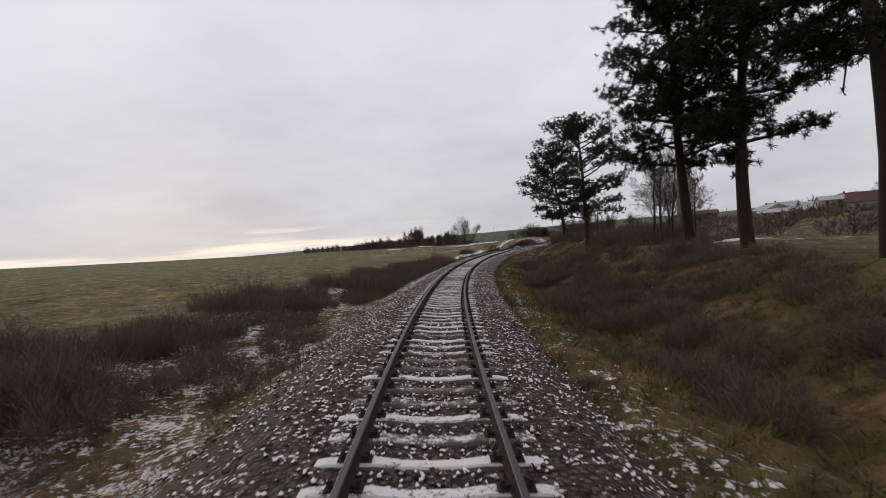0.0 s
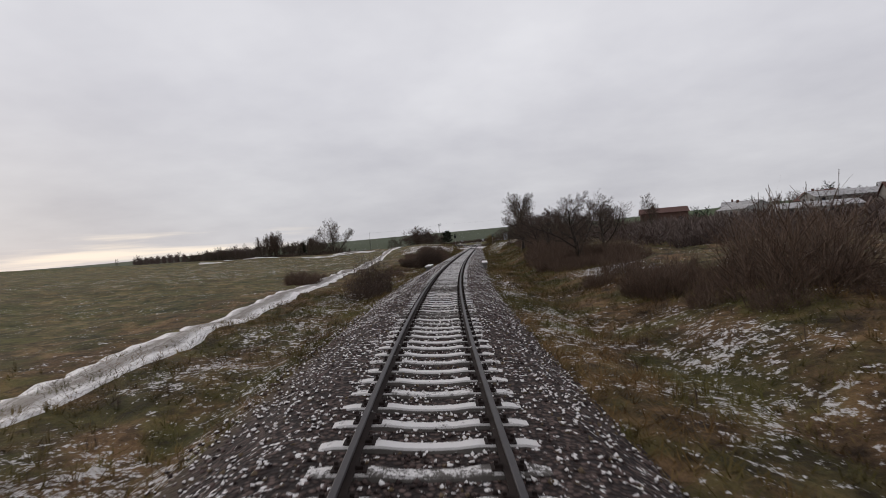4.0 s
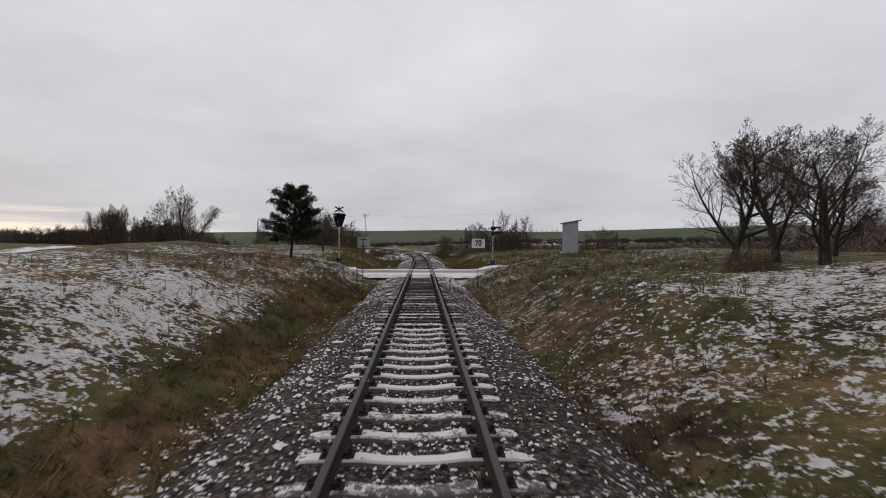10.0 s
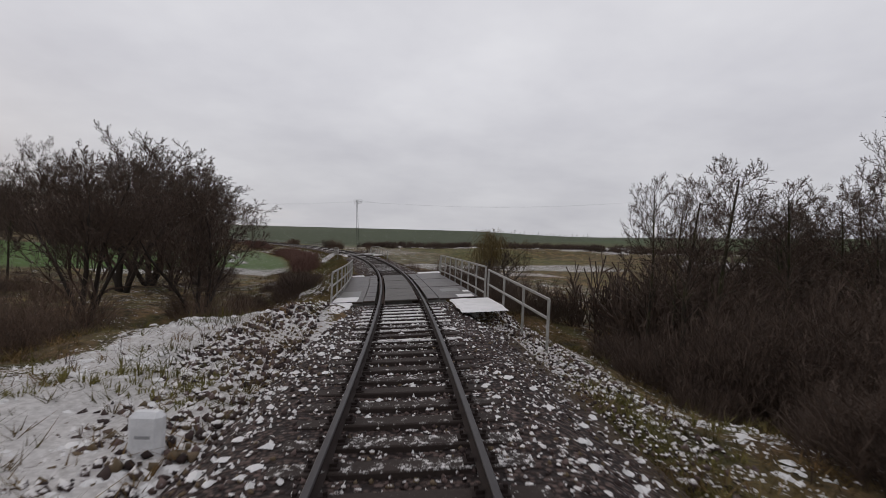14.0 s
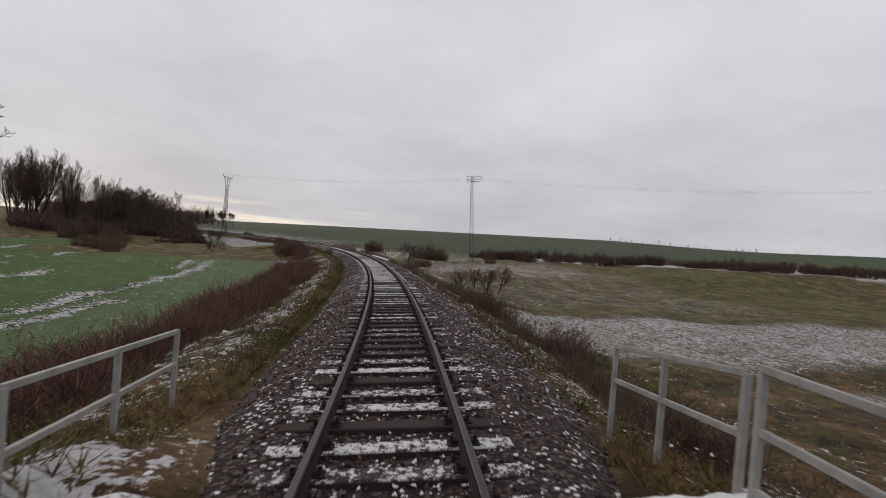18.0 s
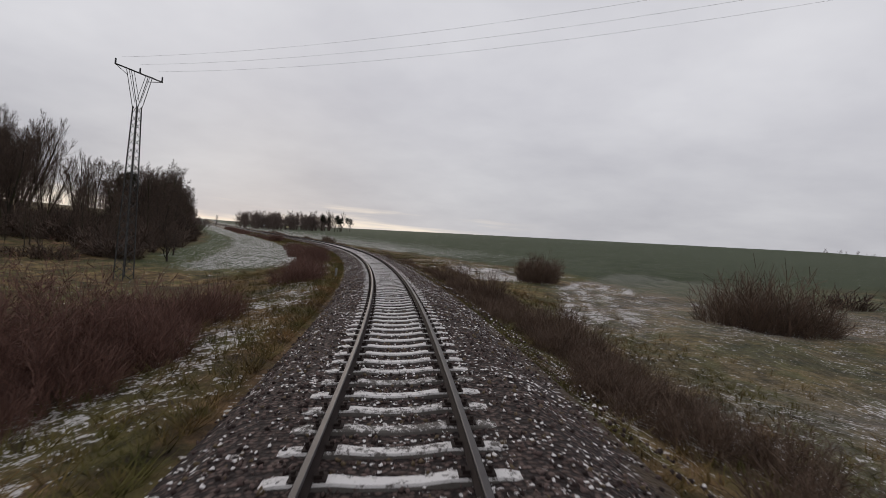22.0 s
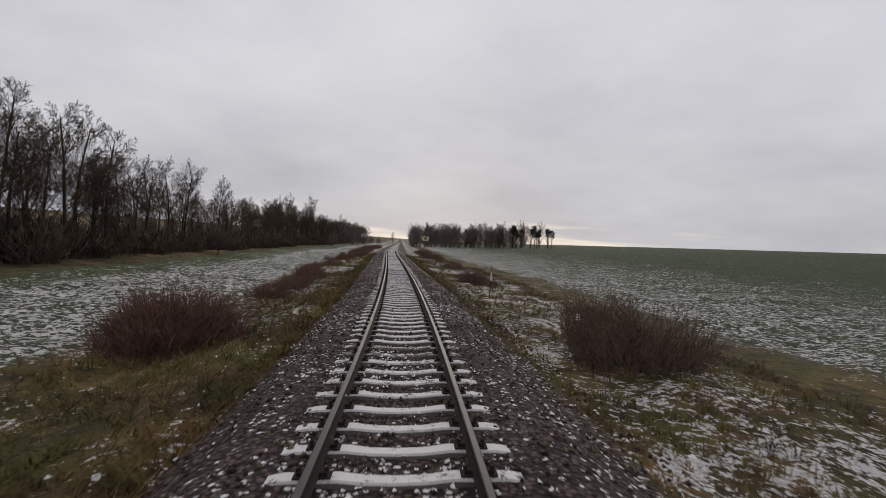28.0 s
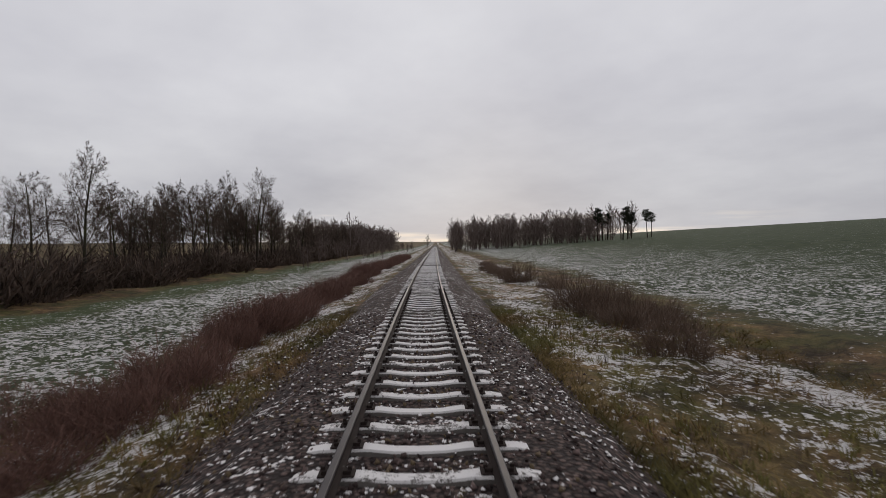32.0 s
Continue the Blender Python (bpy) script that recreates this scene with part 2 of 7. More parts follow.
def mat_ground():
    m = Mat("rough_grass_ground", 0.95)
    p = m.coord("world")
    uv = m.uv()
    cov = m.sep(m.attr("cover", "Color"))
    crop, snow, dry = cov[0], cov[1], cov[2]
    frost = m.attr("cover", "Alpha")
    big = m.noise(p, 0.13, 4)
    mid = m.noise(p, 0.9, 4, 0.6)
    fine = m.noise(p, 9.0, 4, 0.7)
    tiny = m.noise(p, 45.0, 2, 0.6)
    olive = m.mix(m.step(m.math("ADD", mid, m.math("MULTIPLY", fine, 0.5)), 0.52, 0.90), (0.074, 0.052, 0.018), (0.185, 0.128, 0.048))
    brown = m.mix(m.step(m.math("ADD", mid, m.math("MULTIPLY", fine, 0.6)), 0.52, 0.95), (0.056, 0.031, 0.017), (0.185, 0.104, 0.054))
    c = m.mix(m.step(m.math("ADD", big, m.math("MULTIPLY", mid, 0.6)), 0.62, 0.88), olive, brown)
    tan = m.mix(m.step(fine, 0.3, 0.7), (0.165, 0.112, 0.042), (0.285, 0.200, 0.088))
    c = m.mix(m.math("MULTIPLY", dry, m.step(m.math("ADD", mid, m.math("MULTIPLY", fine, 0.5)), 0.5, 0.9)), c, tan)
    c = m.mix(m.step(m.noise(p, 0.5, 4, 0.6), 0.43, 0.60, 0.03, 0.68), c, (0.076, 0.080, 0.020))
    clump = m.noise(p, 1.6, 4, 0.65)
    c = m.mix(m.step(clump, 0.50, 0.36, 0.0, 0.65), c, (0.034, 0.021, 0.013))
    c = m.mix(m.step(tiny, 0.50, 0.72, 0.0, 0.5), c, (0.022, 0.016, 0.010))
    growth = m.n.new("ShaderNodeVectorMath")
    growth.operation = "SCALE"
    m.l.new(c, growth.inputs[0])
    m.l.new(m.step(m.math("ADD", m.math("MULTIPLY", m.noise(p, 0.33, 4, 0.65), 0.6), m.math("MULTIPLY", m.noise(p, 2.3, 4, 0.7), 0.4)), 0.36, 0.64, 0.40, 1.25), growth.inputs["Scale"])
    c = growth.outputs[0]
    row = m.noise(m.stretch(uv, (0.30, 2.6, 1.0)), 1.0, 4, 0.65)
    green = m.mix(m.step(m.math("ADD", row, m.math("MULTIPLY", fine, 0.35)), 0.50, 0.85), (0.034, 0.046, 0.023), (0.068, 0.082, 0.043))
    green = m.mix(m.math("MULTIPLY", dry, m.math("SUBTRACT", 1.0, m.step(snow, 0.3, 0.7))), green, m.mix(fine, (0.046, 0.084, 0.018), (0.090, 0.150, 0.036)))
    c = m.mix(crop, c, green)
    # snow lies in patches: torn by the grass, in rows on the crop
    patch = m.math("ADD", m.math("MULTIPLY", m.noise(p, 0.45, 4, 0.6), 0.26), m.math("ADD", m.math("MULTIPLY", m.noise(p, 3.4, 5, 0.75), 0.44), m.math("MULTIPLY", m.noise(p, 9.0, 3, 0.7), 0.32)))
    jig = m.n.new("ShaderNodeVectorMath")
    jig.operation = "MULTIPLY_ADD"
    wob = m.n.new("ShaderNodeTexNoise")
    m.l.new(p, wob.inputs["Vector"])
    wob.inputs["Scale"].default_value = 6.0
    m.l.new(wob.outputs["Color"], jig.inputs[0])
    jig.inputs[1].default_value = (0.35, 0.35, 0.35)
    m.l.new(p, jig.inputs[2])
    clod = m.sep(m.voronoi(jig.outputs[0], 6.5))[0]
    rows = m.math("ADD", m.math("MULTIPLY", row, 0.07), m.math("ADD", m.math("ADD", m.math("MULTIPLY", m.noise(p, 0.5, 3, 0.6), 0.19), m.math("MULTIPLY", clod, 0.22)), m.math("MULTIPLY", m.noise(p, 8.0, 4, 0.8), 0.52)))
    pm = m.n.new("ShaderNodeMix")
    m.l.new(crop, pm.inputs[0]); m.l.new(patch, pm.inputs[2]); m.l.new(rows, pm.inputs[3])
    thr = m.math("SUBTRACT", 0.765, m.math("MULTIPLY", snow, 0.37))
    k = m.step(pm.outputs[0], m.math("SUBTRACT", thr, 0.008), m.math("ADD", thr, 0.018))
    white = m.mix(m.step(fine, 0.3, 0.7), (0.52, 0.495, 0.485), SNOW)
    c = m.mix(m.math("MULTIPLY", k, 0.92), c, white)
    veil = m.math("MULTIPLY", frost, m.step(m.math("ADD", m.math("MULTIPLY", fine, 0.6), m.math("MULTIPLY", row, 0.5)), 0.42, 0.66, 0.10, 0.85))
    c = m.mix(veil, c, (0.46, 0.42, 0.41))
    m.bump(m.math("ADD", m.math("MULTIPLY", fine, 0.7), m.math("MULTIPLY", tiny, 0.5)), 0.8, 0.12)
    return m.done(c)


def mat_ballast():
    m = Mat("crushed_stone_ballast", 0.9)
    uv = m.uv()
    cell = m.sep(m.voronoi(uv, 15.0))
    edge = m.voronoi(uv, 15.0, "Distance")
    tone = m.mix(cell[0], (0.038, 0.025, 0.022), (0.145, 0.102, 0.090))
    # shade in the gaps between stones is put into the colour
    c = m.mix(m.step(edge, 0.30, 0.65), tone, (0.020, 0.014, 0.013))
    big = m.noise(uv, 0.5, 4, 0.6)
    mid = m.noise(uv, 5.0, 4, 0.65)
    s = m.math("ADD", m.math("MULTIPLY", cell[1], 0.30), m.math("ADD", m.math("MULTIPLY", big, 0.50), m.math("MULTIPLY", mid, 0.75)))
    k = m.math("MULTIPLY", m.step(s, 0.90, 0.95), m.step(edge, 0.70, 0.45))
    c = m.mix(k, c, SNOW)
    # fine brown soil and weeds creep in from the sides
    off = m.n.new("ShaderNodeSeparateXYZ")
    m.l.new(uv, off.inputs[0])
    rim = m.math("ADD", m.math("ABSOLUTE", off.outputs["Y"]), m.math("MULTIPLY", m.math("SUBTRACT", m.noise(uv, 0.9, 4, 0.6), 0.5), 2.2))
    soil = m.mix(m.noise(uv, 9.0, 4, 0.7), (0.030, 0.020, 0.013), (0.105, 0.076, 0.050))
    soil = m.mix(m.step(m.noise(uv, 2.2, 4, 0.7), 0.60, 0.66, 0.0, 0.85), soil, SNOW)
    c = m.mix(m.step(rim, 2.5, 3.1), c, soil)
    m.bump(m.math("SUBTRACT", 1.0, edge), 0.9, 0.05)
    return m.done(c)


def mat_stone():
    m = Mat("ballast_stone", 0.9)
    i = m.island()
    p = m.coord("world")
    c = m.mix(m.math("POWER", i, 1.5), (0.024, 0.015, 0.014), (0.158, 0.110, 0.100))
    c = m.mix(m.step(m.math("FRACT", m.math("MULTIPLY", i, 91.3)), 0.80, 0.84, 0.0, 0.7), c, (0.17, 0.125, 0.070))
    c = m.mix(m.step(m.noise(p, 60.0, 2), 0.4, 0.7, 0.0, 0.4), c, (0.03, 0.026, 0.024))
    w = m.math("ADD", m.math("MULTIPLY", m.math("FRACT", m.math("MULTIPLY", i, 37.7)), 0.22), m.math("ADD", m.math("MULTIPLY", m.noise(p, 0.5, 2, 0.5), 0.5), m.math("MULTIPLY", m.noise(p, 4.5, 4, 0.7), 0.62)))
    along = m.n.new("ShaderNodeSeparateXYZ")
    m.l.new(p, along.inputs[0])
    w = m.math("ADD", w, m.step(along.outputs["Y"], 190.0, 320.0, 0.055, -0.038))
    k = m.math("MULTIPLY", m.step(w, 0.68, 0.73, 0.0, 0.95), m.step(m.math("ADD", m.upward(), m.math("MULTIPLY", m.math("SUBTRACT", m.noise(p, 38.0, 3, 0.7), 0.5), 1.4)), 0.32, 0.50))
    return m.done(m.mix(k, c, SNOW))


def mat_sleeper(name, a, b, shift):
    m = Mat(name, 0.85)
    p = m.coord("world")
    r = m.math("FRACT", m.math("MULTIPLY", m.math("ADD", m.rand(), m.island()), 7.13))
    c = m.mix(m.noise(p, 14.0, 4, 0.6), a, b)
    lay = m.math("ADD", m.math("MULTIPLY", m.noise(p, 8.0, 5, 0.75), 0.8), m.math("MULTIPLY", m.math("SUBTRACT", r, 0.5), 0.22))
    lay = m.math("ADD", lay, m.math("MULTIPLY", m.noise(p, 0.05, 2), 0.5))
    k = m.math("MULTIPLY", m.step(m.math("ADD", lay, m.math("MULTIPLY", m.math("SUBTRACT", m.noise(p, 30.0, 3, 0.7), 0.5), 0.35)), 0.53 + shift, 0.63 + shift, 0.0, 0.86), m.step(m.upward(), 0.55, 0.8))
    m.bump(m.noise(p, 40.0, 3), 0.3, 0.02)
    return m.done(m.mix(k, c, SNOW))


def mat_rail_head():
    m = Mat("rail_steel", 0.5, 0.35)
    v = m.uv()
    c = m.mix(m.noise(v, 3.0, 3), (0.030, 0.026, 0.028), (0.072, 0.064, 0.066))
    m.bump(m.noise(v, 50.0, 2), 0.1, 0.01)
    return m.done(c)


def mat_rail_web():
    m = Mat("rail_rust", 0.85, 0.1)
    v = m.uv()
    c = m.mix(m.noise(v, 5.0, 4), (0.012, 0.008, 0.008), (0.034, 0.022, 0.018))
    k = m.math("MULTIPLY", m.step(m.noise(v, 2.2, 4, 0.6), 0.64, 0.70), m.step(m.upward(), 0.35, 0.6))
    return m.done(m.mix(k, c, SNOW))


def mat_road():
    m = Mat("snowy_asphalt", 0.7)
    p = m.coord("world")
    uv = m.uv()
    c = m.mix(m.noise(p, 1.2, 4), (0.125, 0.108, 0.094), (0.235, 0.208, 0.184))
    wheel = m.math("ADD", m.math("MULTIPLY", m.noise(m.stretch(uv, (0.10, 1.3, 1)), 1.0, 5, 0.65), 0.62), m.math("MULTIPLY", m.noise(m.stretch(uv, (0.35, 4.5, 1)), 1.0, 4, 0.7), 0.38))
    n2 = m.noise(p, 3.0, 4, 0.65)
    side = m.step(m.math("ABSOLUTE", m.math("ADD", m.attr("edge"), 0.05)), 0.20, 0.62)
    s = m.math("ADD", m.math("ADD", m.math("MULTIPLY", wheel, 0.75), m.math("MULTIPLY", n2, 0.34)), m.math("MULTIPLY", side, 0.36))
    c = m.mix(m.step(s, 0.48, 0.72, 0.0, 0.85), c, (0.44, 0.42, 0.41))
    c = m.mix(m.step(s, 0.76, 0.94), c, SNOW)
    c = m.mix(m.step(m.noise(p, 7.0, 5, 0.75), 0.54, 0.68, 0.0, 0.62), c, (0.20, 0.17, 0.145))
    m.bump(n2, 0.3, 0.02)
    return m.done(c)


def mat_bark(name, a, b, moss=0.0):
    m = Mat(name, 0.95)
    v = m.coord("Object")
    c = m.mix(m.noise(m.stretch(v, (6, 6, 1.5)), 2.0, 4), a, b)
    if moss:
        c = m.mix(m.step(m.noise(v, 0.8, 3), 0.45, 0.65, 0.0, moss), c, (0.055, 0.060, 0.018))
    m.bump(m.noise(m.stretch(v, (8, 8, 2)), 4.0, 3), 0.4, 0.03)
    return m.done(c)


def mat_leaf(name, a, b):
    m = Mat(name, 0.8)
    c = m.mix(m.math("FRACT", m.math("ADD", m.island(), m.rand())), a, b)
    return m.done(c)


def mat_blade(name):
    """Grass blades: the tone goes with the spot, some are pale."""
    m = Mat(name, 0.9)
    p = m.coord("world")
    g = m.noise(p, 0.35, 4, 0.6)
    c = m.mix(m.step(g, 0.42, 0.62), (0.112, 0.080, 0.025), (0.170, 0.090, 0.036))
    c = m.mix(m.step(m.island(), 0.25, 1.0, 0.0, 0.6), c, (0.26, 0.178, 0.080))
    c = m.mix(m.step(m.noise(p, 1.6, 4, 0.65), 0.50, 0.36, 0.0, 0.7), c, (0.036, 0.022, 0.013))
    c = m.mix(m.step(m.noise(p, 0.5, 4, 0.6), 0.43, 0.60, 0.04, 0.72), c, (0.084, 0.088, 0.022))
    growth = m.n.new("ShaderNodeVectorMath")
    growth.operation = "SCALE"
    m.l.new(c, growth.inputs[0])
    m.l.new(m.step(m.math("ADD", m.math("MULTIPLY", m.noise(p, 0.33, 4, 0.65), 0.6), m.math("MULTIPLY", m.noise(p, 2.3, 4, 0.7), 0.4)), 0.36, 0.64, 0.45, 1.2), growth.inputs["Scale"])
    return m.done(growth.outputs[0])


M_GROUND, M_BALLAST, M_STONE, M_SLEEPER = mat_ground(), mat_ballast(), mat_stone(), mat_sleeper("concrete_sleeper", (0.07, 0.062, 0.055), (0.13, 0.118, 0.108), 0.0)
M_TIMBER = mat_sleeper("timber_sleeper", (0.020, 0.014, 0.012), (0.048, 0.035, 0.030), 0.15)
M_HEAD, M_WEB, M_ROAD = mat_rail_head(), mat_rail_web(), mat_road()
M_STEEL = simple("galvanised_steel", (0.30, 0.30, 0.31), (0.42, 0.42, 0.43), 3, 0.55, 0.5)
M_RAILING = simple("weathered_grey_railing_paint", (0.24, 0.23, 0.21), (0.36, 0.35, 0.33), 5, 0.7, 0.1)
M_RUSTRAIL = simple("rusty_brown_railing", (0.040, 0.022, 0.016), (0.085, 0.050, 0.034), 6, 0.85, 0.1)
M_CONC = simple("old_concrete", (0.16, 0.155, 0.145), (0.27, 0.26, 0.245), 1.5, 0.9)
M_CONC_SNOW = simple("concrete_under_snow", (0.14, 0.135, 0.125), (0.24, 0.23, 0.22), 1.5, 0.9, snow=1.4)
M_SNOW = simple("lying_snow", (0.67, 0.655, 0.65), (0.77, 0.755, 0.75), 3.0, 0.8, bump=0.5, fine=25)
M_PLANK = simple("wet_dark_deck_planks", (0.050, 0.043, 0.038), (0.105, 0.092, 0.080), 1.3, 0.55)
M_PLATE = simple("wet_brown_deck_plates", (0.026, 0.019, 0.017), (0.070, 0.053, 0.046), 0.9, 0.42)
M_PUDDLE = simple("shallow_meltwater_puddle", (0.022, 0.018, 0.012), (0.045, 0.036, 0.018), 1.2, 0.30, bump=0.02)
M_SOIL = simple("bank_soil_with_snow", (0.045, 0.030, 0.020), (0.120, 0.086, 0.058), 4.0, 0.95, snow=0.62, bump=0.8)
M_BLACK = simple("black_paint", (0.008, 0.008, 0.009), (0.018, 0.018, 0.019), 4, 0.5)
M_WHITE = simple("white_paint", (0.55, 0.55, 0.56), (0.68, 0.68, 0.69), 5, 0.6)
M_CREAM = simple("faded_yellow_board", (0.50, 0.42, 0.24), (0.60, 0.52, 0.32), 5, 0.6)
M_RED = simple("red_paint", (0.28, 0.03, 0.025), (0.38, 0.05, 0.04), 5, 0.6)
M_WORN = simple("faded_red_paint", (0.22, 0.12, 0.10), (0.34, 0.22, 0.19), 9, 0.8)
M_GREYBOARD = simple("grey_back_of_board", (0.26, 0.26, 0.27), (0.36, 0.36, 0.37), 4, 0.6)
M_SHEET = simple("pale_grey_sheet_metal", (0.28, 0.30, 0.33), (0.36, 0.38, 0.41), 2, 0.55)
M_BARK = mat_bark("dark_bark", (0.022, 0.018, 0.015), (0.055, 0.044, 0.035))
M_BARK_MOSS = mat_bark("mossy_bark", (0.022, 0.018, 0.014), (0.050, 0.040, 0.030), 0.6)
M_TWIG = mat_leaf("bare_twigs", (0.042, 0.029, 0.022), (0.105, 0.072, 0.055))
M_TWIG_RED = mat_leaf("reddish_bare_shoots", (0.074, 0.039, 0.031), (0.180, 0.096, 0.074))
M_BRUSH = mat_leaf("brown_bush_shoots", (0.060, 0.040, 0.029), (0.158, 0.104, 0.074))
M_WILLOW = mat_leaf("yellowish_willow_shoots", (0.080, 0.060, 0.022), (0.150, 0.105, 0.040))
M_NEEDLE = mat_leaf("pine_needles", (0.006, 0.010, 0.005), (0.020, 0.028, 0.012))
M_PINEBARK = mat_bark("pine_bark", (0.016, 0.012, 0.010), (0.040, 0.027, 0.020))
M_BLADE = mat_blade("dry_grass_blades")
M_OLIVE = mat_leaf("olive_grass_blades", (0.088, 0.082, 0.022), (0.190, 0.160, 0.048))
# paler copy of the bare twigs, with the haze of distance in its colour
M_TWIG_FAR = mat_leaf("hazed_bare_twigs", (0.075, 0.055, 0.048), (0.145, 0.108, 0.094))


# ---- the line of the railway, walked metre by metre ----
_SF = np.arange(-20.0, 801.0, 1.0)
_KF = np.interp(_SF, -20.0 + 15.0 * np.arange(len(CURVE)), np.array(CURVE) * 1e-3)
_HF = HEAD0 + np.concatenate([[0], np.cumsum((_KF[1:] + _KF[:-1]) * 0.5)])
_HM = 0.5 * (_HF[1:] + _HF[:-1])
_XF = X0 + np.concatenate([[0], np.cumsum(-np.sin(_HM))])
_YF = Y0 + np.concatenate([[0], np.cumsum(np.cos(_HM))])
_pad = np.pad(_HF, 160, mode="edge")
_SM = np.convolve(_pad, np.ones(241) / 241, mode="same")[160:-160]


def line(s):
    """Place, heading and cant of the track at s; straight on past both ends."""
    s = np.asarray(s, float)
    c = np.clip(s, -20, 800)
    h = np.interp(c, _SF, _HF)
    x = np.interp(c, _SF, _XF) - np.sin(h) * (s - c)
    y = np.interp(c, _SF, _YF) + np.cos(h) * (s - c)
    return x, y, h, np.interp(c, _SF, _KF) * CANT


def at(s, d, z=0.0):
    """World point d metres to the right of the track at s."""
    x, y, h, _ = line(s)
    return Vector((float(x + np.cos(h) * d), float(y + np.sin(h) * d), z))


def heading(s):
    return float(line(s)[2])


def spot(s, d, z=None, turn=0.0):
    """A pose on the ground at s, d, facing along the track; turn in degrees."""
    p = at(s, d, ground_z(s, d) if z is None else z)
    return Matrix.Translation(p) @ Matrix.Rotation(heading(s) + radians(turn), 4, "Z")


def on_track(s, d, z):
    """Arrays of world points in the canted plane of the track."""
    x, y, h, c = line(s)
    dx, dz = d * np.cos(c) - z * np.sin(c), z * np.cos(c) + d * np.sin(c)
    return np.stack([x + np.cos(h) * dx, y + np.sin(h) * dx, dz], -1)


